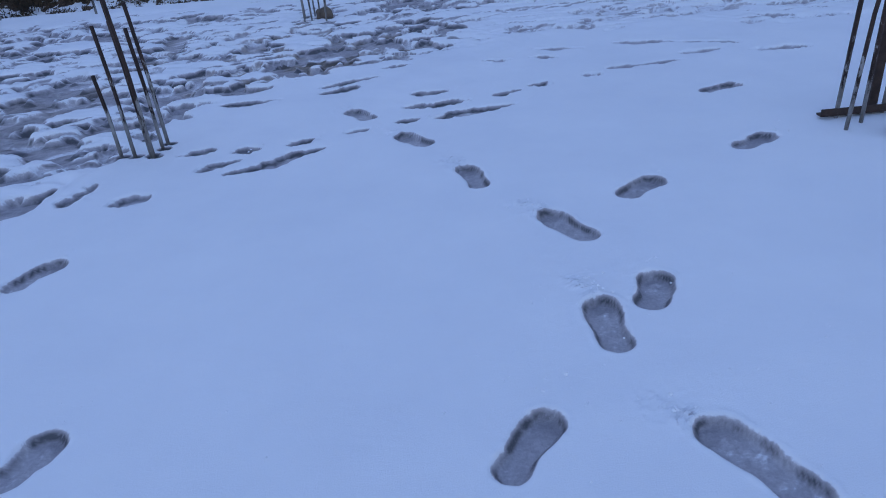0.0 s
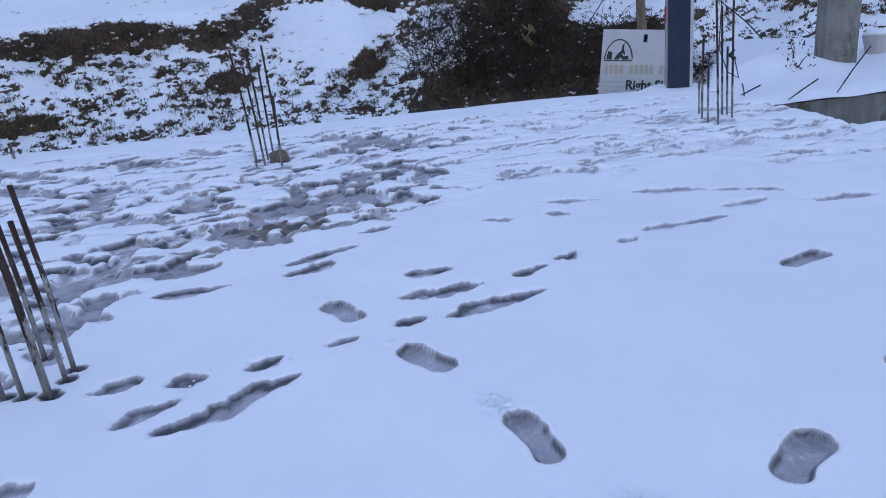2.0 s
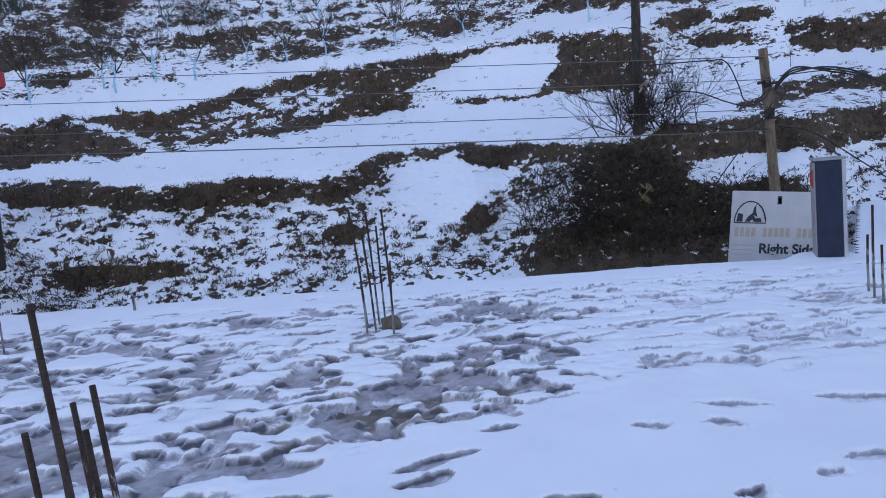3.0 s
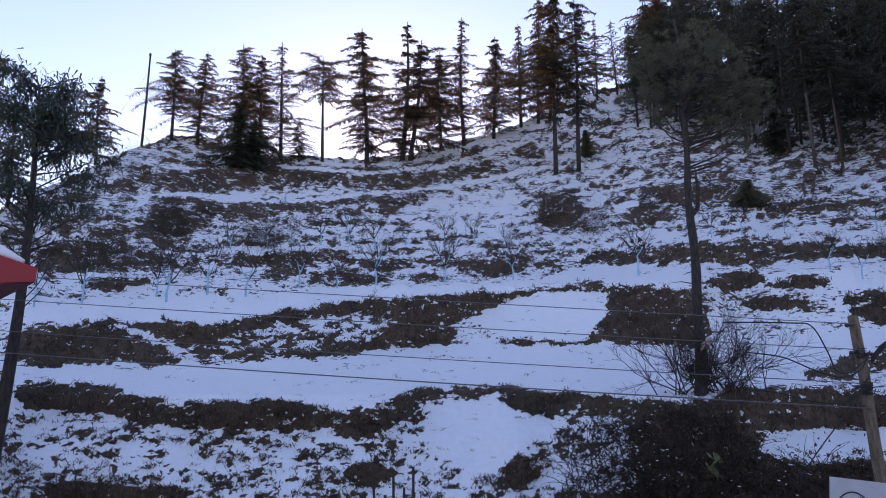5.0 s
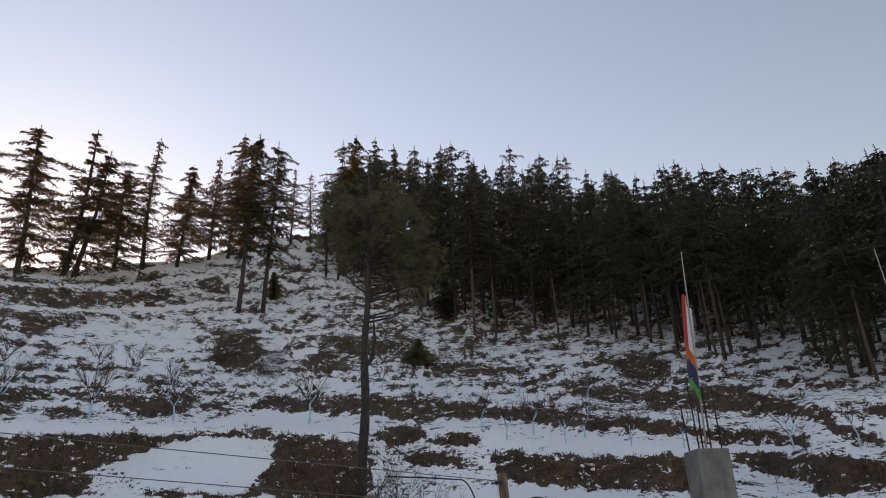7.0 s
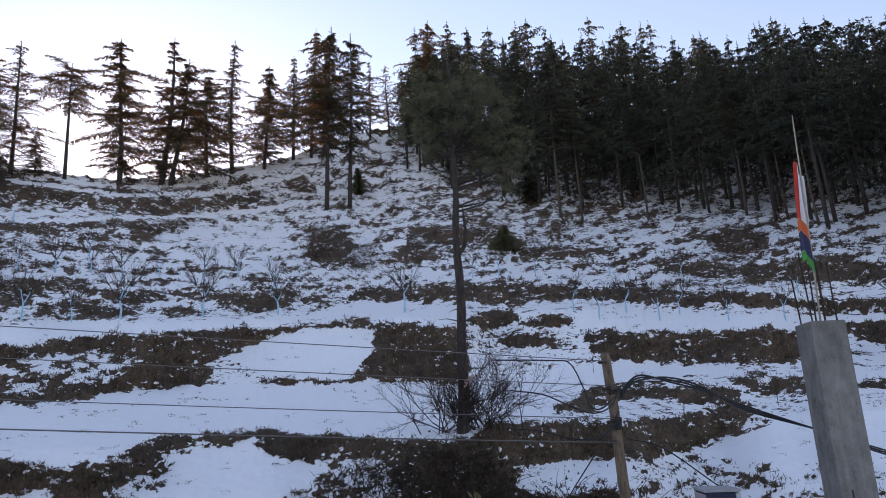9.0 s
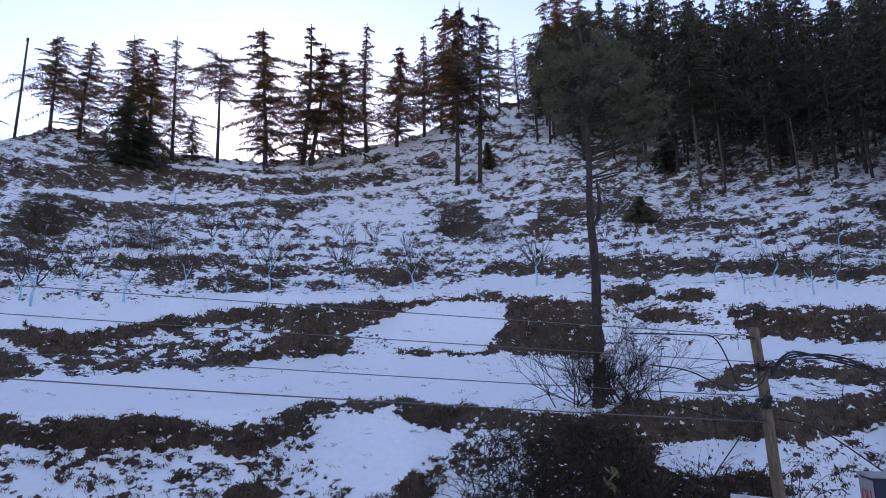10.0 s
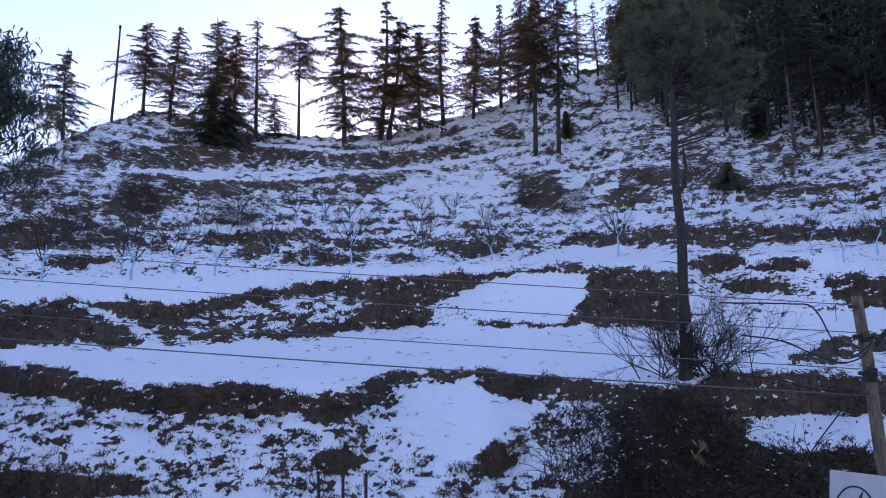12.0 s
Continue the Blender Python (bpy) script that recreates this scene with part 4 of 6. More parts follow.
CEDAR_KINDS = {
    "full": cedar_meshes("full", 16, 2.6, 1, 0.10, 32, 5, 27, 0.1, 0.044),
    "layered": cedar_meshes("layered", 16, 3.2, 2, 0.30, 24, 5, 32, 0.45, 0.044),
    "dense": cedar_meshes("dense", 16, 3.2, 7, 0.10, 32, 5, 32, 0.3, 0.046),
    "thin": cedar_meshes("thin", 16, 2.0, 3, 0.22, 30, 4, 20, 0.3, 0.034),
    "airy": cedar_meshes("airy", 16, 2.9, 8, 0.16, 24, 4, 24, 0.3, 0.032),
    "flat": cedar_meshes("flat", 14, 3.4, 4, 0.58, 14, 5, 32, 0.8, 0.042),
    "cone": cedar_meshes("cone", 13, 3.3, 5, 0.10, 27, 5, 30, 0.0, 0.046),
    "twin": cedar_meshes("twin", 16, 2.9, 6, 0.08, 22, 4, 30, 0.5, 0.044, None, True),
}
KIND_HEIGHT = {"full": 16, "layered": 16, "thin": 16, "flat": 14, "cone": 13, "twin": 16, "dense": 16, "airy": 16}

# cedars along the ridge: bearing, elevation of foot and tip, kind
RIDGE_CEDARS = [(-35.2, 18.3, 23.8, "cone"), (-29.7, 20.0, 26.7, "layered"), (-27.7, 20.0, 27.0, "dense"), (-24.3, 19.7, 27.8, "layered"),
                (-22.8, 19.4, 27.4, "dense"), (-21.1, 19.3, 28.3, "airy"), (-17.5, 19.4, 27.6, "flat"), (-13.9, 19.4, 30.1, "full"),
                (-10.7, 19.8, 30.7, "twin"), (-7.4, 20.7, 28.3, "cone"), (-5.3, 21.0, 31.0, "thin"), (-2.5, 21.5, 29.5, "cone")]
RIDGE_CEDARS_BEYOND = [(-0.3, 22.3, 30.3, "thin"), (1.3, 22.6, 32.3, "full"), (2.5, 18.4, 32.6, "layered"), (4.6, 18.6, 31.9, "layered"), (2.3, 22.9, 31.5, "full"),
                       (6.3, 24.0, 30.2, "thin"), (8.0, 24.2, 30.0, "airy"), (11.6, 24.2, 33.0, "layered"), (13.4, 24.3, 32.0, "dense"),
                       (-42.8, 12.5, 24.3, "layered"), (-40.6, 13.6, 19.5, "cone"), (-19.6, 19.3, 22.8, "cone")]


def plant(kind, az, foot, tip, rng, label, group, wide=1.0):
    p = hill_point(az, foot)
    d = math.hypot(p.x - HUB.x, p.y - HUB.y)
    tall = max(1.5, d * math.tan(radians(tip)) + HUB.z - p.z)
    k = tall / KIND_HEIGHT[kind]
    m = Matrix.Translation(p) @ Euler((0, 0, rng.uniform(0, 6.28))).to_matrix().to_4x4() @ Matrix.Diagonal((k * wide, k * wide, k, 1))
    root = tree_of("cedar_tree", CEDAR_KINDS[kind], Matrix(), label, "tree", group)
    root.matrix_basis = m
    return root


tree_rng = random.Random(11)
for az, foot, tip, kind in RIDGE_CEDARS + RIDGE_CEDARS_BEYOND:
    words = {"full": "dark green deodar cedar with boughs to the ground", "layered": "dark deodar cedar with open level boughs on a tall trunk",
             "thin": "slender deodar cedar with sparse short boughs", "flat": "deodar cedar with a flat sparse crown on a bare trunk", "dense": "dark deodar cedar with dense brown-tinged boughs",
             "airy": "open deodar cedar with long thin drooping boughs",
             "cone": "broad conical deodar cedar with brownish sunlit needles", "twin": "deodar cedar with two trunks from one foot"}[kind]
    plant(kind, az, foot, tip, tree_rng, words, "cedars on the ridge", tree_rng.uniform(1.65, 1.95) * (1.0 if az < 0.5 else 0.72))

FOREST_KINDS = [cedar_meshes("wood", 16, 3.4 + 0.2 * k, 20 + k, 0.10 + 0.08 * k, 22, 5, 9, 0.1 + 0.1 * k, 0.10, M_FOREST, False, 0.0095, False) for k in range(5)]


def build_forest():
    rng = random.Random(21)
    floor_line = [(9, 21), (14, 19.6), (19, 18.6), (23, 17.2), (29, 16.2), (37, 15.0), (44, 12.2), (51, 10.2), (60, 10), (80, 10)]
    tops = [(9, 30.8), (12, 32.8), (15, 32.4), (19, 32.5), (24, 31.6), (29, 30.8), (33, 30.5), (38, 29.0), (43, 27.2), (48, 25.6), (56, 25.2), (60, 25.2), (80, 24.5)]
    placed = []

    def at(line, az):
        return float(np.interp(az, [p[0] for p in line], [p[1] for p in line]))
    tries = 0
    while len(placed) < 290 and tries < 6000:
        tries += 1
        az = rng.uniform(9, 66)
        low, high = at(floor_line, az), at([(p[0], p[1]) for p in RIDGE], az)
        t = rng.random() ** 0.8
        foot = low + (high - low) * t
        p = hill_point(az, foot)
        if any((p - q).length < 2.1 for q in placed):
            continue
        d = math.hypot(p.x - HUB.x, p.y - HUB.y)
        limit = d * math.tan(radians(at(tops, az) + rng.uniform(-2.6, 1.2))) + HUB.z - p.z
        tall = min(limit, rng.uniform(15, 26))
        if tall < 7:
            continue
        placed.append(p)
        k = tall / 16
        w = k * rng.uniform(0.85, 1.3) * (0.9 if tall > 18 else 1.1)
        root = tree_of("forest_cedar", FOREST_KINDS[rng.randrange(5)], Matrix(), "tall dark cedar of the dense wood on the slope", "tree", "cedars of the wood")
        root.matrix_basis = Matrix.Translation(p) @ Euler((0, 0, rng.uniform(0, 6.28))).to_matrix().to_4x4() @ Matrix.Diagonal((w, w, k, 1))
    # flecks of snow caught on the boughs
    so = Soup()
    for n in range(150):
        p = rng.choice(placed) + Vector((rng.uniform(-2, 2), -rng.uniform(1.2, 2.2), rng.uniform(4, 13)))
        w, h = rng.uniform(0.15, 0.5), rng.uniform(0.03, 0.08)
        tilt = rng.uniform(-0.15, 0.15)
        so.face(p + Vector((-w, 0, -tilt * w)), p + Vector((-w * 0.3, -0.12, -h)), p + Vector((w, 0, tilt * w)), p + Vector((w * 0.2, 0.15, h)))
    tagged(new("snow_flecks", so.mesh("snow_flecks", M_SNOW)), "flecks of snow caught on cedar boughs", "snow", kind="stuff")


build_forest()


def edge_pines():
    """Slim pale-trunked pines before the dark wood."""
    rng = random.Random(27)
    kinds = []
    for k in range(3):
        meshes = cedar_meshes("edge", 16, 2.6 + 0.3 * k, 130 + k, 0.42 + 0.08 * k, 26, 5, 18, 0.6, 0.07, M_FOREST, False, 0.0062)
        meshes[0].materials[0] = M_PALE_BARK
        kinds.append(meshes)
    for n, (az, foot, tip) in enumerate(((22.4, 16.9, 29.5), (24.2, 16.6, 26.5), (29.5, 16.0, 25.0), (36.7, 15.2, 27.0), (39.6, 14.6, 24.4), (41.6, 13.6, 23.8), (52.0, 10.6, 23.5))):
        p = hill_point(az, foot)
        d = math.hypot(p.x - HUB.x, p.y - HUB.y)
        k = (d * math.tan(radians(tip)) + HUB.z - p.z) / 16
        root = tree_of("slim_pine", kinds[n % 3], Matrix(), "slim pine with a pale bare trunk before the dark wood", "tree", "pines at the wood's edge")
        root.matrix_basis = Matrix.Translation(p) @ Euler((0, radians(rng.uniform(-2, 2)), rng.uniform(0, 6.28))).to_matrix().to_4x4() @ Matrix.Diagonal((k * 1.3, k * 1.3, k, 1))


edge_pines()


def small_fir(az, foot, tall, wide, label, needles=None):
    p = hill_point(az, foot)
    trunk, crown = cedar_meshes("fir", tall, wide * 1.25, int(az * 10) + 99, 0.02, 30, 10, 22, 0.35, 0.085, needles or M_FOREST)
    tree_of("young_fir", (trunk, crown), Matrix.Translation(p), label, "tree", "young firs")


small_fir(-24.6, 18.3, 9.0, 3.6, "dense dark green young fir below the ridge")
small_fir(-23.4, 18.4, 7.0, 2.8, "dense dark green young fir below the ridge")
small_fir(17.6, 14.6, 2.9, 1.2, "small dull green fir on the snowy slope", M_PINE)
small_fir(20.0, 18.3, 6.5, 1.5, "dense dark young fir at the wood's edge")
small_fir(5.2, 19.6, 4.6, 1.0, "small greyish fir beside cedar trunks", M_PINE)


def build_pine():
    """The tall pine that stands before the hill."""
    rng = random.Random(31)
    foot = hill_point(13.4, 0.4)
    k = math.hypot(foot.x - HUB.x, foot.y - HUB.y) / 25.0
    root = thing("pine_tree", Matrix.Translation(foot) @ Matrix.Diagonal((k, k, k, 1)), "tall pine with a scaly trunk and a bushy one-sided crown", "tree")
    foot = Vector((foot.x, foot.y, HUB.z + (foot.z - HUB.z) / k))
    top = 16.4 - foot.z
    across = Vector((math.cos(radians(13.3)), -math.sin(radians(13.3)), 0))
    away = Vector((math.sin(radians(13.3)), math.cos(radians(13.3)), 0))

    def stem(z):
        t = z / top
        return across * (0.18 * math.sin(2.6 * t) + 0.05 * math.sin(9 * t) + 0.035 * math.sin(23 * t)) + Vector((0, 0, z))
    trunk = Soup()
    zs = [-0.5 + (top + 0.4) * k / 22 for k in range(23)]
    trunk.tube([stem(z) for z in zs], [0.215 * (1 - max(0, z) / top * 0.8) + 0.03 * math.exp(-max(0, z) * 2) + rng.uniform(-0.012, 0.012) for z in zs], 12)
    blobs = [(0.0, 0, 15.2, 1.5, 0.85), (-1.0, 0.1, 14.6, 0.85, 0.85), (0.9, 0, 14.9, 1.2, 0.85), (-0.3, 0.8, 14.4, 1.3, 0.85), (0.4, -0.8, 14.3, 1.2, 0.85),
             (1.7, 0.1, 13.9, 1.0, 0.95), (-1.35, 0, 13.5, 0.6, 0.55), (2.2, -0.1, 13.0, 0.85, 0.85), (1.5, 0.3, 12.7, 0.75, 0.75), (2.35, 0.2, 12.0, 0.7, 0.75),
             (2.0, -0.2, 11.2, 0.55, 0.65), (2.7, 0, 12.5, 0.45, 0.75), (0.6, -0.4, 13.2, 0.75, 0.45), (-0.5, 0.3, 13.2, 0.7, 0.45), (0.8, 0.4, 12.0, 0.5, 0.35), (-0.8, -0.1, 12.4, 0.5, 0.3)]
    needles, limbs = Soup(), Soup()
    for bx, by, bz, rx, rz in blobs:
        mid = across * bx + away * by + Vector((0, 0, bz - foot.z))
        for c in range(int(15 * rx * rz) + 5):
            v = Vector((rng.gauss(0, 1), rng.gauss(0, 1), rng.gauss(0, 1))).normalized() * rng.uniform(0.55, 1.12)
            knot = mid + across * v.x * rx + away * v.y * rx * 0.9 + Vector((0, 0, v.z * rz))
            q = stem(max(6.4, min(top - 0.6, knot.z - rng.uniform(0.3, 1.2))))
            if c % 3 == 0:
                limbs.tube([q, q.lerp(knot, 0.5) + Vector((0, 0, -0.2)), knot], [0.038, 0.024, 0.010], 4, False)
            spread = rng.uniform(0.09, 0.19)
            for n in range(rng.randrange(6, 12)):
                # one brush of long needles at a twig's end
                p = knot + Vector((rng.gauss(0, spread), rng.gauss(0, spread), rng.gauss(0, spread * 0.6)))
                up = (p - knot + Vector((0, 0, 0.2))).normalized()
                for k in range(15):
                    d = (up * 0.7 + Vector((rng.gauss(0, 0.6), rng.gauss(0, 0.6), rng.gauss(0, 0.5)))).normalized()
                    s = d.cross(Vector((rng.gauss(0, 1), rng.gauss(0, 1), 1))).normalized() * 0.015
                    length = rng.uniform(0.14, 0.27)
                    needles.face(p - s, p + s, p + d * length - Vector((0, 0, 0.03)))
    # dead stubs and a few low bare branches on the trunk
    for n in range(34):
        z = rng.uniform(2.2, 9.5)
        t = rng.uniform(0, 6.28)
        d = Vector((math.cos(t), math.sin(t), rng.uniform(-0.25, 0.15)))
        length = rng.choice([0.25, 0.4, 0.5, 1.1])
        q = stem(z)
        limbs.tube([q, q + d * length * 0.6, q + d * length - Vector((0, 0, 0.1 * length))], [0.022, 0.014, 0.004], 4, False)
    q = stem(6.3)
    trunk.tube([q, q + across * 0.28 + Vector((0, 0, 0.35)), q + across * 0.36 + Vector((0, 0, 1.0)), q + across * 0.30 + Vector((0, 0, 1.9))], [0.10, 0.085, 0.07, 0.02], 7, False)
    q = stem(8.0)
    limbs.tube([q, q + across * 1.0 + Vector((0, 0, 0.25)), q + across * 1.9 + Vector((0, 0, 0.75))], [0.05, 0.03, 0.008], 5, False)
    part("trunk", trunk.mesh("trunk", M_BARK, True), parent=root)
    tagged(part("limbwork", limbs.mesh("limbwork", M_BARK), parent=root, label="bare dead branches and stubs"), kind="stuff")
    part("crown", needles.mesh("crown", M_PINE), parent=root)
    scrap = plain("faded_pink_cloth", (0.50, 0.36, 0.32), 0.85, 0, 9, 0.3, 0.3)
    for n in range(6):
        so = Soup()
        p = across * rng.uniform(0.14, 0.42) - away * 0.24 + Vector((0, 0, 1.55 + rng.uniform(-0.25, 0.3)))
        a, b = Vector((rng.gauss(0, 1), rng.gauss(0, 1), rng.gauss(0, 1))).normalized() * 0.13, Vector((rng.gauss(0, 1), rng.gauss(0, 1), rng.gauss(0, 1))).normalized() * 0.12
        ring = [p + a * math.cos(t) * rng.uniform(0.7, 1.2) + b * math.sin(t) + Vector((0, 0.03 * math.sin(3 * t), 0)) for t in (0, 1.05, 2.1, 3.14, 4.2, 5.25)]
        for k in range(6):
            so.face(p + Vector((0, -0.05, 0.02)), ring[k], ring[(k + 1) % 6])
        part("cloth_scrap", so.mesh("cloth_scrap", scrap), parent=root, label="crumpled pale pink rag on the trunk")


build_pine()


def build_bare_bush():
    rng = random.Random(41)
    base = hill_point(13.8, 0.6) + Vector((0.0, -0.3, -0.1))
    root = thing("bare_bush", Matrix.Translation(base), "leafless grey-brown bush fanning out round the pine's foot", "bush")

    def grow(so, p, d, length, radius, level):
        pts = [p]
        for k in range(3):
            d = (d + Vector((rng.gauss(0, 0.13), rng.gauss(0, 0.13), rng.gauss(0.03, 0.10)))).normalized()
            pts.append(pts[-1] + d * length / 3)
        so.tube(pts, [radius, radius * 0.85, radius * 0.65, radius * 0.4], 3, False)
        if level == 0:
            return
        for k in range(rng.randrange(3, 6)):
            q = pts[rng.randrange(1, 4)]
            e = (d + Vector((rng.gauss(0, 0.5), rng.gauss(0, 0.5), rng.gauss(0.12, 0.42)))).normalized()
            grow(so, q, e, length * rng.uniform(0.4, 0.75), radius * 0.6, level - 1)
    for n in range(46):
        t = rng.choice([0.0, math.pi]) + rng.gauss(0, 0.7)
        tilt = radians(rng.uniform(14, 72))
        d = Vector((math.cos(t) * math.cos(tilt), math.sin(t) * math.cos(tilt), math.sin(tilt)))
        so = Soup()
        grow(so, Vector((rng.gauss(0, 0.5), rng.gauss(0, 0.3), 0)), d, rng.uniform(0.85, 1.75), 0.020, 3)
        part("stem", so.mesh("stem", M_TWIG), parent=root)


build_bare_bush()


def blob(so, p, r, rng, flat=0.6):
    """A small uneven lump."""
    i = len(so.v)
    ring = 6
    so.v.append((p.x, p.y, p.z + r * flat))
    for h, w in ((0.35, 0.75), (-0.25, 0.95)):
        for k in range(ring):
            t = 2 * math.pi * k / ring + rng.uniform(-0.3, 0.3)
            q = r * w * rng.uniform(0.75, 1.2)
            so.v.append((p.x + q * math.cos(t), p.y + q * math.sin(t), p.z + r * flat * h))
    for k in range(ring):
        n = (k + 1) % ring
        so.f.append((i, i + 1 + k, i + 1 + n))
        so.f.append((i + 1 + k, i + 1 + ring + k, i + 1 + ring + n, i + 1 + n))


def build_thicket(az0, az1, el0, el1, count, seed, name="thicket", white=0.3, leafy=1.0, label="tangled dark thicket with clots of snow", size=1.0):
    """Dense shrubs on the slope: arching twigs, withered leaves, caught snow."""
    rng = random.Random(seed)
    base = hill_point((az0 + az1) / 2, (el0 + el1) / 2)
    root = thing(name, Matrix.Translation(base), label, "bush", "thickets")
    twigs, leaves, snow = Soup(), Soup(), Soup()
    for n in range(count):
        az = rng.uniform(az0, az1)
        el = rng.uniform(el0, el1 - 0.4 * abs(az - (az0 + az1) / 2) / (az1 - az0) * (el1 - el0))
        p = hill_point(az, el) - base
        d = Vector((rng.gauss(0, 0.5), rng.gauss(-0.45, 0.4), 0.8)).normalized()
        length = rng.uniform(0.5, 1.3) * size
        pts = [p]
        for k in range(4):
            d = (d + Vector((rng.gauss(0, 0.2), rng.gauss(-0.05, 0.2), -0.16))).normalized()
            pts.append(pts[-1] + d * length / 4)
        twigs.tube(pts, [0.014, 0.011, 0.009, 0.006, 0.003], 3, False)
        for k in range(int(16 * leafy)):
            q = pts[rng.randrange(1, 5)] + Vector((rng.gauss(0, 0.14), rng.gauss(0, 0.14), rng.gauss(0, 0.12))) * size
            a = Vector((rng.gauss(0, 1), rng.gauss(0, 1), rng.gauss(0, 1))).normalized() * rng.uniform(0.04, 0.11)
            b = Vector((rng.gauss(0, 1), rng.gauss(0, 1), rng.gauss(0, 1))).normalized() * rng.uniform(0.03, 0.08)
            leaves.face(q, q + a, q + a * 0.5 + b)
        if rng.random() < white:
            for k in range(rng.randrange(1, 4)):
                blob(snow, pts[rng.randrange(2, 5)] + Vector((rng.gauss(0, 0.12), -0.05, rng.gauss(0.02, 0.06))), rng.uniform(0.015, 0.045), rng, 0.45)
    tagged(part("branchwork", twigs.mesh("branchwork", M_TWIG), parent=root), kind="stuff")
    part("foliage", leaves.mesh("foliage", M_DRY_LEAF), parent=root)
    if snow.v:
        tagged(part("caught_snow", snow.mesh("caught_snow", M_SNOW, True), parent=root, label="clots of white snow caught in twigs"), kind="stuff")
    return root


build_thicket(7.5, 17.2, -9.5, -0.9, 430, 51, white=0.04, leafy=0.5, label="tangled brown thicket with clots of snow below the pine")
build_thicket(2.6, 9.5, -8.0, -1.6, 300, 52, white=0.2, leafy=0.12, label="thin twiggy bush half buried in snow")
build_thicket(18.0, 27.0, -9.5, -4.8, 170, 53, white=0.1, leafy=0.6, label="dark withered undergrowth behind the signboard")
build_thicket(-14.0, -3.0, -9.8, -7.6, 26, 54, white=0.06, leafy=0.3, label="withered weeds standing in snow", size=0.5)
build_thicket(-40.0, -34.5, -9.5, -5.5, 40, 55, white=0.05, leafy=1.0, label="dark undergrowth at the foot of the slope", size=0.8)

# bushes higher up the slope
for k, (az0, az1, el0, el1, count, words) in enumerate((
        (-23.6, -20.8, 12.2, 13.6, 200, "dark evergreen shrub on the upper terrace"), (-30.2, -28.2, 12.4, 15.0, 260, "brown leafless shrub on the upper slope"),
        (-35.6, -31.8, 9.6, 12.0, 130, "brown leafless shrub on the terrace's edge"), (0.9, 3.2, 14.4, 16.6, 220, "brown scrub on a steep bank"),
        (4.4, 6.4, 13.2, 15.2, 150, "brown scrub on a steep bank"), (9.6, 12.0, 15.0, 16.6, 60, "dry scrub on the upper slope"),
        (34.0, 38.0, 12.4, 14.6, 90, "dark green scrub at the wood's edge"), (14.5, 17.6, 14.9, 16.6, 60, "dry scrub on the upper slope"))):
    build_thicket(az0, az1, el0, el1, count, 60 + k, "hillside_shrub", 0.08, 1.2, words, 1.7)
build_thicket(-13.5, -6.0, 19.3, 20.4, 110, 71, "hillside_shrub", 0.0, 0.7, "low leafless scrub along the skyline", 2.2)
build_thicket(-34.0, -30.5, 18.0, 20.0, 80, 72, "hillside_shrub", 0.0, 0.7, "low leafless scrub along the skyline", 2.0)
build_thicket(-39.5, -35.0, 13.0, 16.0, 110, 73, "hillside_shrub", 0.05, 0.9, "low brown scrub on the hill's shoulder", 2.2)


def build_weeping_tree():
    """The slender evergreen with hanging foliage before the left shoulder of the hill."""
    rng = random.Random(81)
    p = hill_point(-40.7, -4.8)
    d = math.hypot(p.x - HUB.x, p.y - HUB.y)
    top = d * math.tan(radians(23.3)) + HUB.z - p.z
    root = thing("weeping_tree", Matrix.Translation(p), "slender evergreen tree with hanging grey-green foliage", "tree")
    trunk, leaves = Soup(), Soup()

    def stem(z):
        return Vector((0.22 * math.sin(z * 0.32), 0, z))
    zs = [-0.5 + (top + 0.3) * k / 14 for k in range(15)]
    trunk.tube([stem(z) for z in zs], [0.17 * (1 - max(0, z) / top) ** 0.8 + 0.015 for z in zs], 9)
    for n in range(60):
        z = rng.uniform(0.52, 0.98) * top
        t = rng.uniform(0, 6.28)
        reach_ = rng.uniform(0.7, 2.0) * (1.15 - 0.6 * max(0, (z / top - 0.6) / 0.4))
        way = Vector((math.cos(t), math.sin(t), rng.uniform(0.3, 0.9)))
        q = stem(z)
        pts = [q, q + way * reach_ * 0.5, q + way * reach_ * 0.85 + Vector((0, 0, -0.05)), q + way * reach_ * 1.05 - Vector((0, 0, 0.35))]
        trunk.tube(pts, [0.03, 0.02, 0.012, 0.005], 4, False)
        if z < 0.6 * top:
            continue
        for k in range(125):
            a = pts[1].lerp(pts[3], rng.random()) + Vector((rng.gauss(0, 0.2), rng.gauss(0, 0.2), rng.gauss(0, 0.16)))
            length = rng.uniform(0.10, 0.30)
            s = Vector((rng.gauss(0, 1), rng.gauss(0, 1), 0)).normalized() * rng.uniform(0.018, 0.036)
            leaves.face(a - s, a + s, a + Vector((rng.gauss(0, 0.14), rng.gauss(0, 0.14), -length)))
    for n in range(14):
        z = rng.uniform(0.36, 0.6) * top
        t = rng.uniform(0, 6.28)
        q = stem(z)
        trunk.tube([q, q + Vector((math.cos(t) * 0.5, math.sin(t) * 0.5, 0.5)), q + Vector((math.cos(t) * 0.9, math.sin(t) * 0.9, 1.2))], [0.025, 0.015, 0.004], 4, False)
    part("trunk", trunk.mesh("trunk", M_BARK, True), parent=root)
    part("foliage", leaves.mesh("foliage", M_WEEPING), parent=root)


build_weeping_tree()


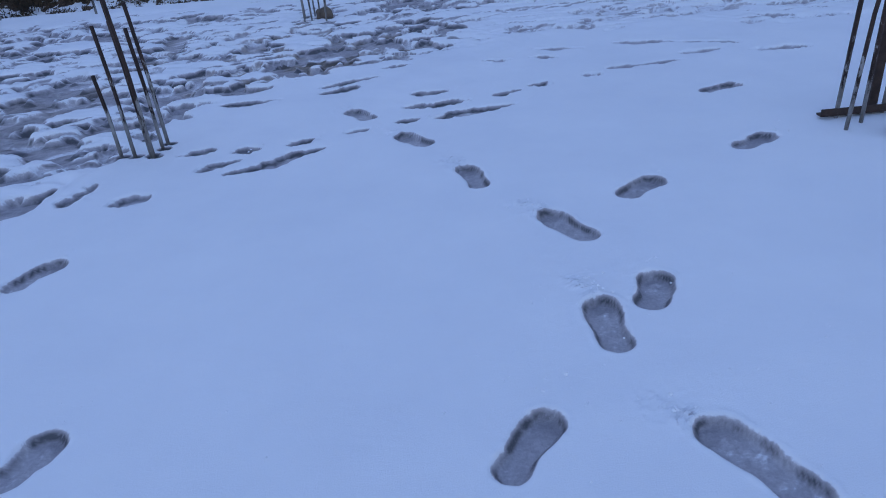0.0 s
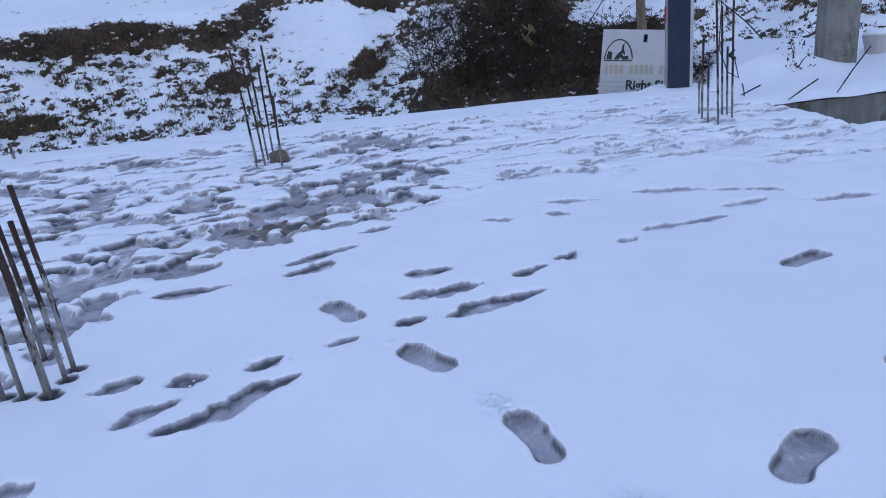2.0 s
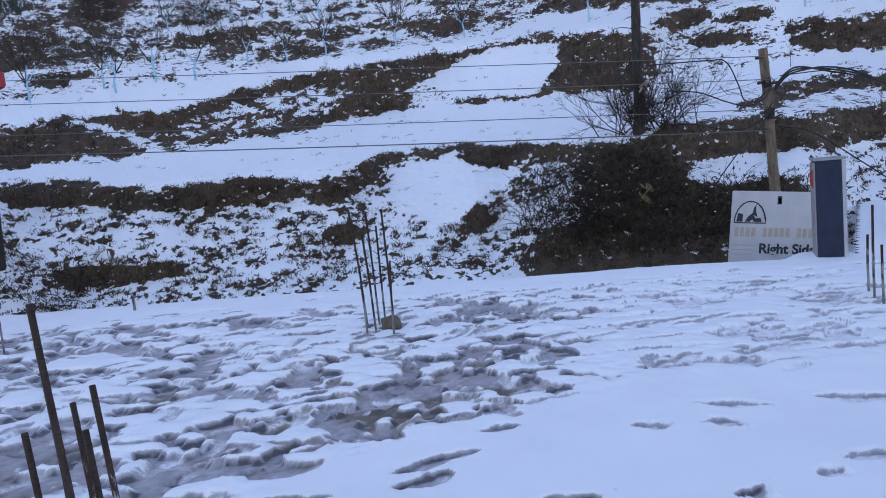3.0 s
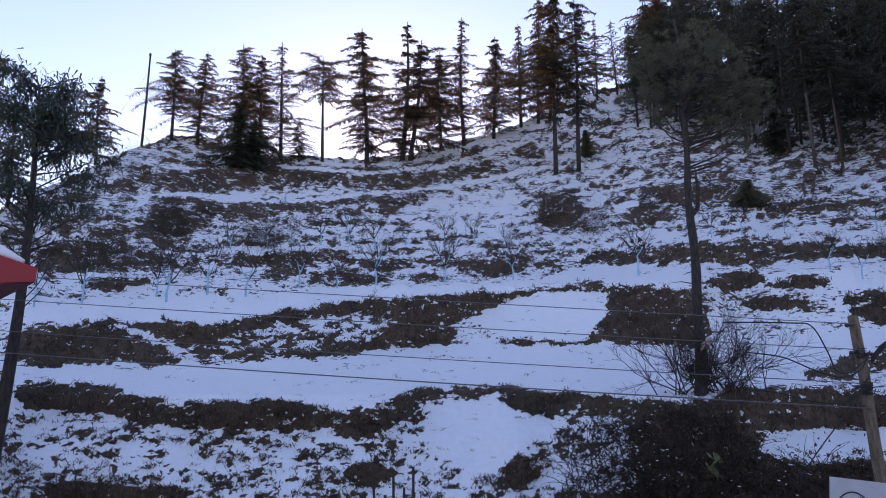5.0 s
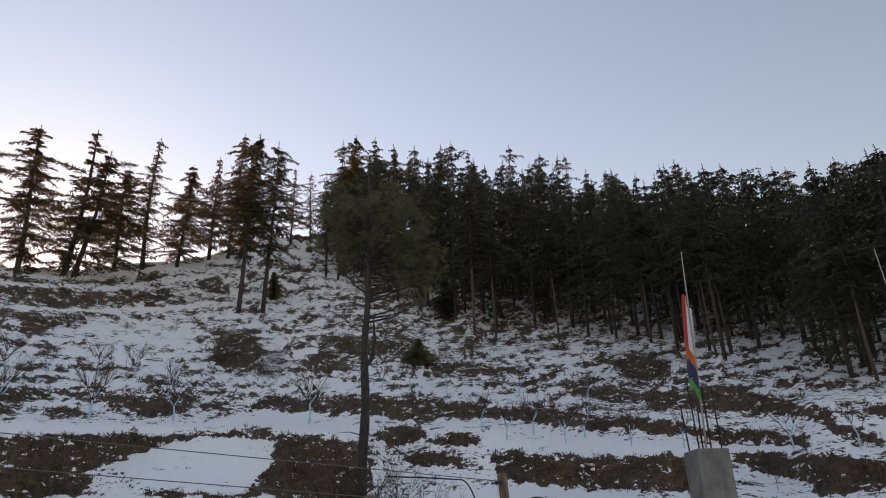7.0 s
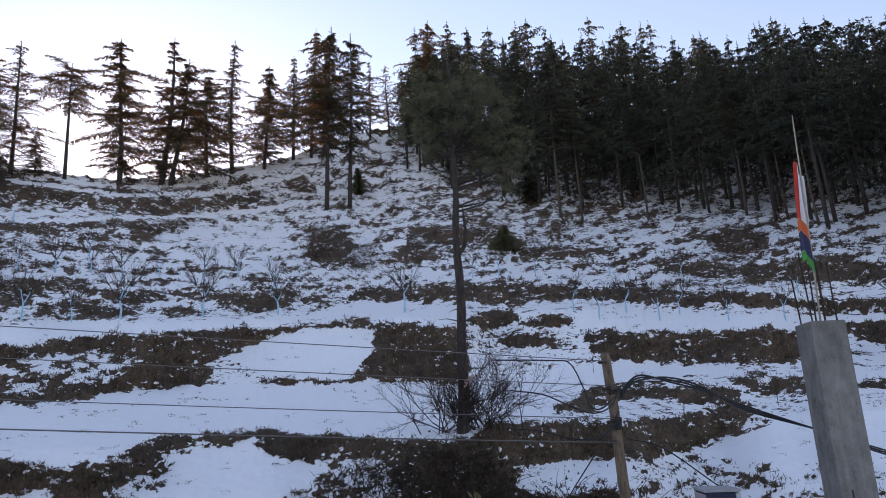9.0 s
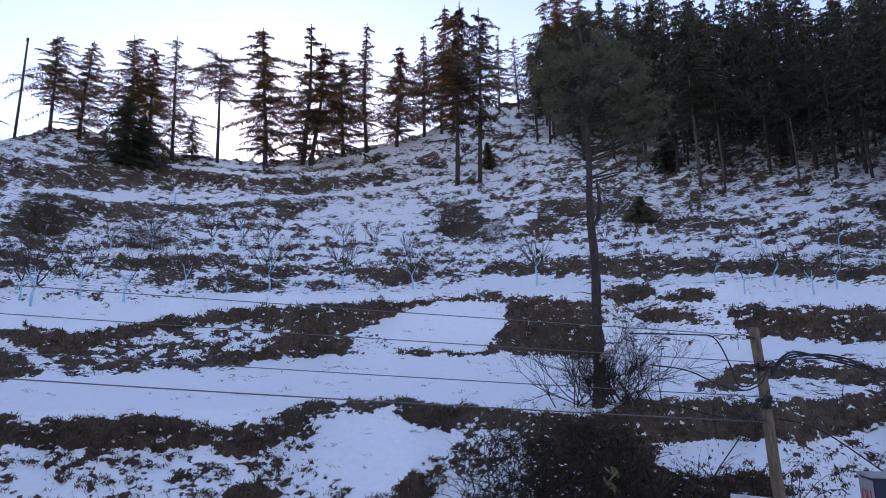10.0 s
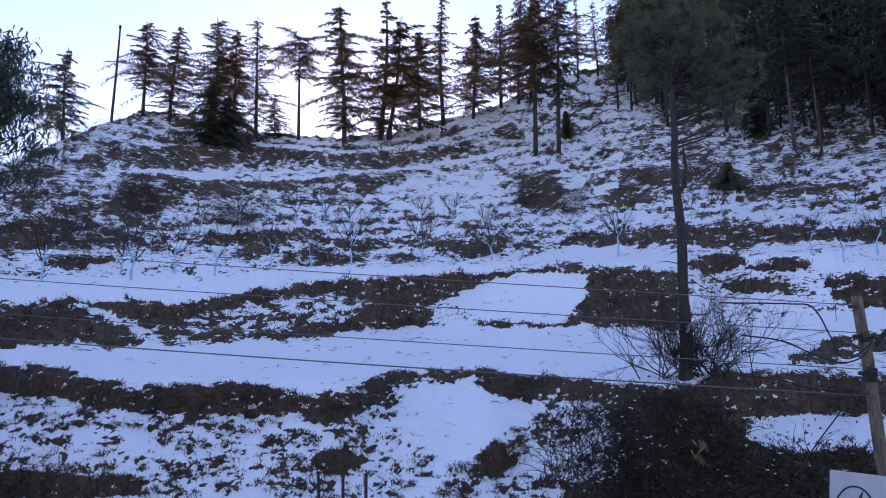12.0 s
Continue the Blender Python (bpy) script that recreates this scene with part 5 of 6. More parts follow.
# ---- orchard: young apple trees with limewashed trunks ----
def apple_meshes(seed, tall=2.6):
    rng = random.Random(seed)
    trunk, twigs = Soup(), Soup()
    h = tall * rng.uniform(0.26, 0.36)
    fork = Vector((rng.uniform(-0.08, 0.08), rng.uniform(-0.05, 0.05), h))
    trunk.tube([(0, 0, -0.25), (0.02, 0, h * 0.5), fork], [0.048, 0.040, 0.034], 7)
    limbs = rng.randrange(3, 6)
    for n in range(limbs):
        t = 6.28 * (n + rng.uniform(-0.3, 0.3)) / limbs
        d = Vector((math.cos(t) * 0.75, math.sin(t) * 0.75, 1)).normalized()
        a = fork + d * tall * rng.uniform(0.14, 0.24) + Vector((0, 0, 0.03))
        (trunk if n < 2 else twigs).tube([fork - Vector((0, 0, 0.05)), fork.lerp(a, 0.5) + Vector((math.cos(t), math.sin(t), 0)) * 0.05, a], [0.026, 0.021, 0.014], 5, False)
        for k in range(7):
            e = (d + Vector((rng.gauss(0, 0.42), rng.gauss(0, 0.42), 0.25))).normalized()
            b = a + e * tall * rng.uniform(0.10, 0.24)
            c = b + (e + Vector((rng.gauss(0, 0.3), rng.gauss(0, 0.3), 0.3))).normalized() * tall * rng.uniform(0.1, 0.24)
            twigs.tube([a, b, c], [0.011, 0.008, 0.003], 3, False)
            for q in range(2):
                m = b.lerp(c, rng.random())
                twigs.tube([m, m + (e + Vector((rng.gauss(0, 0.6), rng.gauss(0, 0.6), 0.2))).normalized() * tall * rng.uniform(0.05, 0.13)], [0.008, 0.003], 3, False)
    return trunk.mesh("trunk", M_LIMEWASH, True), twigs.mesh("branchwork", M_TWIG)


APPLES = [apple_meshes(90 + k) for k in range(4)]
ORCHARD_FRONT = [(-44.0, 6.6), (-42.4, 6.7), (-38.5, 6.7), (-35.4, 7.2), (-30.3, 8.0), (-29.5, 7.7), (-26.5, 8.3), (-23.5, 8.3), (-19.3, 9.2), (-16.2, 9.3), (-12.9, 9.5),
                 (-7.1, 9.8), (-1.3, 10.0), (8.9, 9.9), (22.8, 9.4), (24.8, 8.6), (26.9, 8.8), (29.4, 8.1), (31.0, 8.4), (34.4, 7.6), (38.3, 7.2), (45.7, 6.6), (49.9, 6.2)]
ORCHARD_BACK = [(-24.8, 12.0), (-21.9, 12.4), (-19.9, 12.6), (-17.5, 12.7), (-15.2, 12.8), (-10.4, 12.8), (-15.4, 14.0), (-7.1, 12.9), (-1.7, 12.2),
                (-4.6, 13.2), (-13.0, 12.4), (14.7, 12.6), (20.0, 12.6), (26.0, 11.9), (31.5, 10.9), (39.5, 9.0), (17.0, 12.5)]


def build_orchard():
    rng = random.Random(93)
    for row, (places, lo, hi) in enumerate(((ORCHARD_FRONT, 1.15, 1.6), (ORCHARD_BACK, 1.05, 1.5))):
        for az, el in places:
            p = hill_point(az, el)
            root = thing("apple_tree", Matrix(), "bare young apple tree with a pale blue limewashed trunk", "tree", "apple trees of the orchard")
            meshes = APPLES[rng.randrange(4)]
            part("trunk", meshes[0], parent=root)
            part("branchwork", meshes[1], parent=root)
            k = rng.uniform(lo, hi) * (1.0 if az < 10 else 0.75)
            root.matrix_basis = Matrix.Translation(p) @ Euler((0, 0, rng.uniform(0, 6.28))).to_matrix().to_4x4() @ Matrix.Diagonal((k, k, k, 1))


build_orchard()


def build_grass():
    """Tufts of dry grass on the bare banks."""
    rng = np.random.RandomState(7)
    i = rng.randint(1, len(azs) - 1, 90000)
    j = rng.randint(14, ROWS - 2, 90000)
    f = COVER[i, j]
    # more tufts low down, and along the upper lip of a bank
    lip = COVER[i, np.minimum(j + 3, ROWS - 1)] - f
    ok = (azs[i] > -47) & (azs[i] < 57) & (EL[i, j] < 14) & (f < 0.10) & (rng.rand(len(i)) < 0.42 + 0.5 * (lip > 0.2))
    i, j = i[ok][:30000], j[ok][:30000]
    # stubble that pricks through the snow of the terraces
    a, b = rng.randint(1, len(azs) - 1, 40000), rng.randint(60, ROWS - 60, 40000)
    stub = (azs[a] > -47) & (azs[a] < 57) & (COVER[a, b] > 0.3) & (fbm(azs[a] / 1.6, EL[a, b] / 0.5, 44) > 0.34) & (rng.rand(40000) < 0.4)
    i, j = np.concatenate([i, a[stub][:1500]]), np.concatenate([j, b[stub][:1500]])
    n = len(i)
    base = np.stack([HX[i, j], HY[i, j], HZ[i, j]], 1)
    base[:, 0] += rng.uniform(-0.05, 0.05, n)
    # down the slope is towards the house
    down = np.stack([HUB.x - base[:, 0], HUB.y - base[:, 1]], 1)
    down /= np.linalg.norm(down, axis=1)[:, None]
    grown = np.clip(DIST[i, j] / 28, 0.85, 1.6) * np.where(COVER[i, j] > 0.3, 0.45, 1.0)
    fringe = COVER[i, np.minimum(j + 3, ROWS - 1)] - COVER[i, j] > 0.2
    verts = []
    for b in range(6):
        t = rng.uniform(0, 2 * math.pi, n)
        tall = np.where(rng.rand(n) < 0.35, rng.uniform(0.03, 0.12, n), -rng.uniform(0.02, 0.16, n)) * grown * np.where(fringe, 1.3, 1.0)
        out = rng.uniform(0.05, 0.17, n) * grown
        root_ = base + np.stack([rng.normal(0, 0.07, n), rng.normal(0, 0.07, n), 0.01 + 0.03 * rng.rand(n)], 1)
        w = np.stack([down[:, 1], -down[:, 0], 0.25 * np.sin(t)], 1) * (0.011 * np.clip(DIST[i, j] / 25, 1, 2.6) * rng.uniform(0.7, 1.4, n))[:, None]
        tip = root_ + np.stack([down[:, 0] * out + 0.07 * np.cos(t), down[:, 1] * out + 0.07 * np.sin(t), tall], 1)
        verts.append(np.stack([root_ - w, root_ + w, tip], 1).reshape(-1, 3))
    co = np.concatenate(verts)
    me = bpy.data.meshes.new("dry_grass")
    me.vertices.add(len(co))
    me.vertices.foreach_set("co", co.reshape(-1))
    me.loops.add(len(co))
    me.loops.foreach_set("vertex_index", np.arange(len(co)))
    me.polygons.add(len(co) // 3)
    me.polygons.foreach_set("loop_start", np.arange(0, len(co), 3))
    me.update(calc_edges=True)
    me.materials.append(M_GRASS)
    tagged(new("dry_grass", me), "tufts of withered brown grass on the banks", "grass", kind="stuff")


build_grass()


def build_scrub():
    """Low clumps of dead weeds and dwarf bushes dotted over the slope."""
    rng = np.random.RandomState(17)
    a, b = rng.randint(1, len(azs) - 1, 60000), rng.randint(10, ROWS - 3, 60000)
    az, el = azs[a], EL[a, b]
    high = el > 9.8
    want = np.where(high, COVER[a, b] < 0.12, (el < -1.0) & (COVER[a, b] < 0.2))
    chance = np.where(high, 0.10, 0.20)
    ok = (az > -46) & (az < 57) & want & (rng.rand(60000) < chance)
    a, b = a[ok][:3200], b[ok][:3200]
    n = len(a)
    base = np.stack([HX[a, b], HY[a, b], HZ[a, b]], 1)
    wide = DIST[a, b] * 0.0055 * np.exp(rng.normal(0, 0.45, n))
    tris = []
    for k in range(44):
        v = rng.normal(0, 1, (n, 3))
        v /= np.linalg.norm(v, axis=1)[:, None]
        v[:, 2] = np.abs(v[:, 2]) * 0.75
        c = base + v * wide[:, None] * rng.uniform(0.3, 1.0, (n, 1)) * np.array([1.25, 0.8, 0.8])
        e1, e2 = rng.normal(0, 1, (n, 3)), rng.normal(0, 1, (n, 3))
        size = wide[:, None] * 0.17
        tris.append(np.stack([c, c + e1 * size, c + e2 * size + np.array([0, 0, 0.4]) * size], 1).reshape(-1, 3))
    co = np.concatenate(tris)
    me = bpy.data.meshes.new("scrub")
    me.vertices.add(len(co))
    me.vertices.foreach_set("co", co.reshape(-1))
    me.loops.add(len(co))
    me.loops.foreach_set("vertex_index", np.arange(len(co)))
    me.polygons.add(len(co) // 3)
    me.polygons.foreach_set("loop_start", np.arange(0, len(co), 3))
    me.update(calc_edges=True)
    me.materials.append(M_DRY_LEAF)
    tagged(new("scrub", me), "low clumps of withered brown scrub poking through the snow", "scrub", kind="stuff")


build_scrub()


# ---- on the roof: column bars, stones, box ----
def bar_soup(x, y, z, lean, radius=0.0095):
    so = Soup()
    mid = (x + lean * 0.4, y + 0.01, z * 0.5)
    so.tube([(x, y, -0.10), mid, (x + lean, y, z)], [radius, radius, radius], 8)
    return so


def column_bars(bars, label, tie=None, radius=0.0112):
    cx, cy = sum(b[0] for b in bars) / len(bars), sum(b[1] for b in bars) / len(bars)
    root = thing("column_rebar", Matrix.Translation((cx, cy, 0)), label, "rebar", "column bars on the roof")
    for x, y, z, lean in bars:
        part("steel_bar", bar_soup(x - cx, y - cy, z, lean, radius).mesh("steel_bar", M_REBAR, True), parent=root)
    if tie:
        so = Soup()
        loop = [(x - cx, y - cy, tie) for x, y in ((min(b[0] for b in bars), min(b[1] for b in bars)), (max(b[0] for b in bars), min(b[1] for b in bars)),
                                                  (max(b[0] for b in bars), max(b[1] for b in bars)), (min(b[0] for b in bars), max(b[1] for b in bars)))]
        so.tube(loop + loop[:1], [0.005] * 5, 5)
        part("stirrup", so.mesh("stirrup", M_REBAR), parent=root, label="bent wire stirrup round the bars")
    return root


column_bars(NEAR_BARS,
            "seven rusty column bars splashed with cement, standing in snow", None, 0.0122)
column_bars([(-1.95, 9.10, 0.53, -0.01), (-2.03, 9.55, 1.23, -0.07), (-1.85, 9.07, 1.06, -0.04), (-1.90, 9.55, 1.21, -0.02), (-1.84, 9.58, 1.06, 0.01), (-1.67, 9.03, 0.74, 0.04), (-1.70, 9.32, 1.25, -0.01)],
            "seven thin rusty column bars near the roof's far edge")
column_bars([(3.00, 9.13, 0.57, 0.0), (2.93, 8.89, 0.88, 0.0), (2.92, 8.71, 0.53, -0.01), (3.04, 8.73, 1.29, -0.06), (3.20, 8.98, 1.15, -0.04), (3.24, 8.95, 0.73, -0.02), (3.21, 8.77, 1.31, -0.03)],
            "seven rusty column bars with a loose loop of wire")
column_bars([(2.13, 4.04, 1.5, 0.10), (2.09, 3.84, 1.25, 0.12), (2.22, 3.93, 1.4, 0.05), (2.40, 4.18, 1.5, 0.04), (2.41, 4.07, 1.2, 0.05), (2.17, 4.12, 1.3, 0.09)],
            "rusty column bars bound beside a steel angle", None, 0.0115)
column_bars([(-6.34, 9.39, 1.25, 0.0), (-6.49, 9.43, 1.0, -0.03), (-6.60, 9.33, 1.2, 0.02), (-6.30, 9.61, 0.7, 0.0), (-6.42, 9.60, 1.3, 0.0), (-6.66, 9.58, 0.9, -0.02)],
            "rusty column bars by the roof's corner", 0.95)
column_bars([(-7.62, 12.0, 0.35, 0.0), (-5.85, 11.72, 0.22, 0.0)], "two short bar stubs at the roof's edge", None, 0.02)


def wire_loop():
    so = Soup()
    pts = [(3.06, 8.76, 1.42), (3.02, 8.70, 1.1), (3.0, 8.68, 0.75), (3.1, 8.68, 0.5), (3.24, 8.72, 0.42), (3.20, 8.74, 0.62)]
    so.tube(pts, [0.006] * 6, 5)
    so.tube([(3.21, 8.77, 0.62), (3.24, 8.95, 0.64), (3.22, 8.80, 0.70)], [0.02, 0.02, 0.012], 6)
    tagged(new("binding_wire", so.mesh("binding_wire", M_CABLE, True)), "loop of dark binding wire hung on the bars", "wire")


wire_loop()


def steel_angle():
    so = Soup()
    root = thing("steel_angle", Matrix.Translation((2.46, 4.07, 0.02)) @ Euler((0, 0, radians(2))).to_matrix().to_4x4(), "rusty steel angle lying on snow beside column bars", "steel angle")
    so.box(-0.42, -0.03, 0.0, 0.6, 0.03, 0.012)
    so.box(-0.42, -0.03, 0.012, 0.6, -0.018, 0.045)
    part("angle_bar", bevelled(so, 0.003, 1), M_RUST, root)
    so = Soup()
    so.box(-0.07, 0.10, -0.1, -0.02, 0.15, 1.40)
    part("flat_bar", bevelled(so, 0.003, 1), M_RUST, root, "upright dark flat steel bar")


steel_angle()


def stone(x, y, r, seed, label, sink=0.3):
    rng = random.Random(seed)
    bm = bmesh.new()
    bmesh.ops.create_icosphere(bm, subdivisions=3, radius=r)
    for v in bm.verts:
        v.co *= 1 + 0.28 * noise.noise(v.co / r * 1.3 + Vector((seed, 0, 0))) + 0.06 * noise.noise(v.co / r * 5)
        v.co.z *= 0.75
    ob = part("stone", bm, M_ROCK)
    ob.location = (x, y, r * 0.75 * (1 - sink) - 0.02)
    tagged(ob, label, "stone")


stone(-1.73, 9.30, 0.115, 3, "brown fieldstone leaning among the thin bars")
stone(2.36, 3.72, 0.10, 5, "dark grey stone beside the steel angle")


def snow_crumbs():
    """Loose crumbs thrown up round the footprints, thickest in the fan before each toe."""
    rng = random.Random(17)
    so = Soup()
    for n, (px, py, head, length) in enumerate(CLEAR_PRINTS + DRAG_PRINTS):
        c, s = math.cos(radians(head + 8)), math.sin(radians(head + 8))
        for k in range(13 if n in (1, 2, 4, 5, 6, 7) else 5):
            u, v = length * 0.5 + 0.02 + abs(rng.gauss(0, 0.075)), rng.gauss(0, 0.045)
            blob(so, Vector((px + u * c - v * s, py + u * s + v * c, 0.008)), rng.uniform(0.002, 0.0085), rng, 0.7)
    for k in range(60):
        blob(so, Vector((rng.gauss(0.5, 0.5), rng.gauss(1.9, 0.5), 0.004)), rng.uniform(0.002, 0.006), rng, 0.8)
    tagged(new("snow_crumbs", so.mesh("snow_crumbs", M_SNOW, True)), "crumbs of loose snow round the footprints", "snow", kind="stuff")


snow_crumbs()


def covered_box():
    """The dark wrapped box at the roof's corner."""
    root = thing("covered_box", Matrix.Translation((3.45, 11.25, -0.08)) @ Euler((0, 0, radians(-18))).to_matrix().to_4x4(), "tall box wrapped in dark slate-blue sheeting, pale painted side", "box")
    slate = plain("slate_blue_sheeting", (0.018, 0.026, 0.050), 0.85, 0, 4, 0.35, 0.5)
    so = Soup()
    so.box(0.012, 0.0, 0.0, 0.30, 0.48, 1.30)
    part("body", bevelled(so, 0.012, 2), slate, root)
    so = Soup()
    so.box(-0.006, 0.012, 0.02, 0.010, 0.47, 1.28)
    panel = part("side_panel", bevelled(so, 0.003, 1), plain("pale_painted_tin", (0.30, 0.27, 0.27), 0.8, 0, 5, 0.15, 0.2), root, "pale side panel with red brushed marks")
    red = plain("red_brush_paint", (0.42, 0.055, 0.04), 0.6, 0, 9, 0.3, 0.1)
    rng = random.Random(8)
    for k in range(4):
        so = Soup()
        y = 0.07 + 0.095 * k
        pts = [(-0.009, y, 1.18), (-0.009, y + 0.03 * rng.uniform(-1, 1), 1.10), (-0.009, y + 0.04, 1.03), (-0.009, y + 0.01, 0.96)]
        so.tube(pts, [0.006, 0.008, 0.007, 0.004], 5)
        part("brush_mark", so.mesh("brush_mark", red), parent=panel, label="red brush stroke")
    so = Soup()
    so.box(0.302, -0.006, 0.0, 0.345, 0.47, 1.29)
    part("edge_panel", bevelled(so, 0.006, 2), plain("pale_edge_tin", (0.42, 0.42, 0.44), 0.7, 0.0, 5, 0.2, 0.2), root, "pale uncovered edge of the box")
    so = Soup()
    so.box(-0.012, -0.008, 1.302, 0.352, 0.49, 1.33)
    part("lid", bevelled(so, 0.006, 2), plain("grey_lid_tin", (0.30, 0.30, 0.31), 0.7, 0.1, 6, 0.2, 0.2), root, "flat grey metal lid")


covered_box()


# ---- the yard beyond the roof's corner ----
def build_yard():
    xs, ys = np.arange(3.7, 19, 0.12), np.arange(11.95, 22.5, 0.12)
    X, Y = np.meshgrid(xs, ys, indexing="ij")
    Z = -0.42 + 0.05 * fbm(X * 0.8, Y * 0.8, 101) + 0.35 * np.exp(-(((X - 6.9) / 0.9) ** 2 + ((Y - 14.6) / 0.8) ** 2)) + 0.25 * np.exp(-(((X - 9.6) / 0.8) ** 2 + ((Y - 15.2) / 0.7) ** 2))
    left = 4.15 + 0.5 * (Y - 12)
    Z -= 2.0 * (X < left) + 0.10 * (1 - smooth(0.0, 0.3, Y - 11.95)) + 0.02 * np.maximum(0, Y - 17)
    n, m = X.shape
    i, j = np.meshgrid(np.arange(n - 1), np.arange(m - 1), indexing="ij")
    q = (i * m + j)[(X > left)[:-1, :-1] & (X > left)[1:, 1:] & (X > left)[:-1, 1:]]
    me = mesh_from("yard_snow", np.stack([X, Y, Z], 2).reshape(-1, 3).tolist(), np.stack([q, q + m, q + m + 1, q + 1], 1).tolist(), M_SNOW, True)
    tagged(new("yard_snow", me), "smooth snow on the yard behind the house", "snow", kind="structure")
    so = Soup()
    so.v = [(4.25, 12.0, -4.7), (18.9, 12.0, -4.7), (18.9, 22.4, -4.7), (9.4, 22.4, -4.7), (4.25, 12.0, -0.56), (18.9, 12.0, -0.56), (18.9, 22.4, -0.56), (9.4, 22.4, -0.56)]
    so.f = [(3, 2, 1, 0), (4, 5, 6, 7), (0, 1, 5, 4), (1, 2, 6, 5), (2, 3, 7, 6), (3, 0, 4, 7)]
    tagged(new("wall_yard", so.mesh("wall_yard", M_CONCRETE)), "stained concrete retaining wall of the yard", "wall", kind="structure")


def pillar(x, y, top, label, seed):
    root = thing("concrete_pillar", Matrix.Translation((x, y, -0.5)) @ Euler((0, 0, radians(-14))).to_matrix().to_4x4(), label, "pillar", "pillars in the yard")
    h = top + 0.5
    so = Soup()
    so.box(-0.29, -0.29, 0, 0.29, 0.29, h)
    part("shaft", bevelled(so, 0.025, 2), M_CONCRETE, root)
    rng = random.Random(seed)
    for k in range(7):
        so = Soup()
        bx, by = (-0.2, 0.0, 0.2, 0.2, -0.2, 0.05, -0.05)[k], (-0.2, -0.21, -0.2, 0.2, 0.2, 0.21, 0.0)[k]
        so.tube([(bx, by, h - 0.2), (bx + rng.uniform(-0.05, 0.05), by, h + rng.uniform(0.8, 1.25))], [0.013, 0.012], 6)
        part("steel_bar", so.mesh("steel_bar", M_REBAR), parent=root)
    return root, h


def flag_cloth(width, height, fold, rng):
    """A limp flag hanging in folds from its staff; gives one grid for a stretch of its height."""
    def sheet(z0, z1, u0=0.0, u1=1.0):
        so = Soup()
        nu, nz = 10, 8
        for a in range(nu + 1):
            for b in range(nz + 1):
                u = u0 + (u1 - u0) * a / nu
                z = z0 + (z1 - z0) * b / nz
                squeeze = 0.35 + 0.65 * math.sin(math.pi * min(1, 0.15 + 0.8 * (1 - z / height)))
                so.v.append((width * (u - 0.8) * squeeze, fold * math.sin(u * 11 + z * 2.3) * (0.4 + u), z + 0.10 * math.sin(u * 5) - 0.12 * u))
        for a in range(nu):
            for b in range(nz):
                i = a * (nz + 1) + b
                so.f.append((i, i + nz + 1, i + nz + 2, i + 1))
        return so
    return sheet


def build_flags():
    rng = random.Random(77)
    red = plain("red_flag_cloth", (0.52, 0.05, 0.03), 0.8, 0, 7, 0.15, 0.1)
    orange = plain("orange_flag_cloth", (0.62, 0.12, 0.03), 0.8, 0, 7, 0.15, 0.1)
    white = plain("white_flag_cloth", (0.66, 0.67, 0.70), 0.8, 0, 7, 0.08, 0.1)
    green = plain("green_flag_cloth", (0.03, 0.30, 0.05), 0.8, 0, 7, 0.2, 0.1)
    navy = plain("navy_flag_cloth", (0.03, 0.035, 0.09), 0.8, 0, 7, 0.2, 0.1)
    staff_m = plain("pale_bamboo_staff", (0.42, 0.36, 0.28), 0.7, 0, 7, 0.2, 0.2)

    def flag(x, y, foot, top, bands, label, tilt):
        root = thing("flag", Matrix.Translation((x, y, foot)) @ Euler((0, radians(tilt), 0)).to_matrix().to_4x4(), label, "flag", "flags on the pillars")
        so = Soup()
        so.tube([(0, 0, 0), (0.01, 0, (top - foot) * 0.5), (0, 0, top - foot)], [0.018, 0.016, 0.010], 6)
        part("staff", so.mesh("staff", staff_m, True), parent=root)
        for z0, z1, u0, u1, mat, word in bands:
            height = bands[0][1]
            sheet = flag_cloth(0.24, height, 0.03, rng)
            cloth = sheet(z0, z1, u0, u1)
            part("cloth", cloth.mesh("cloth", mat, True), parent=root, label=word)
        return root
    flag(7.78, 14.3, 3.45, 7.15, [(1.72, 2.75, 0.0, 0.42, red, "red stripe of cloth"), (1.72, 2.75, 0.422, 1.0, white, "white cloth with a faint emblem"),
                                 (1.5, 1.715, 0.0, 1.0, orange, "orange cloth"), (1.15, 1.495, 0.0, 1.0, navy, "dark blue cloth"), (0.98, 1.145, 0.0, 1.0, green, "green cloth")],
         "limp striped party flag in red, white and green on a staff", 3)
    flag(13.4, 14.3, 3.45, 7.85, [(2.9, 3.3, 0.0, 1.0, red, "red cloth"), (2.2, 2.895, 0.0, 1.0, white, "white cloth"), (1.75, 2.195, 0.0, 1.0, green, "green cloth"),
                                 (1.45, 1.745, 0.0, 1.0, orange, "orange cloth")], "limp flag in red, white, green and orange on a staff", -3)


build_yard()
pillar(8.02, 14.62, 3.47, "grey concrete pillar with bare bars at its head", 1)
pillar(13.85, 14.62, 3.42, "grey concrete pillar with bars and a flag", 2)
build_flags()


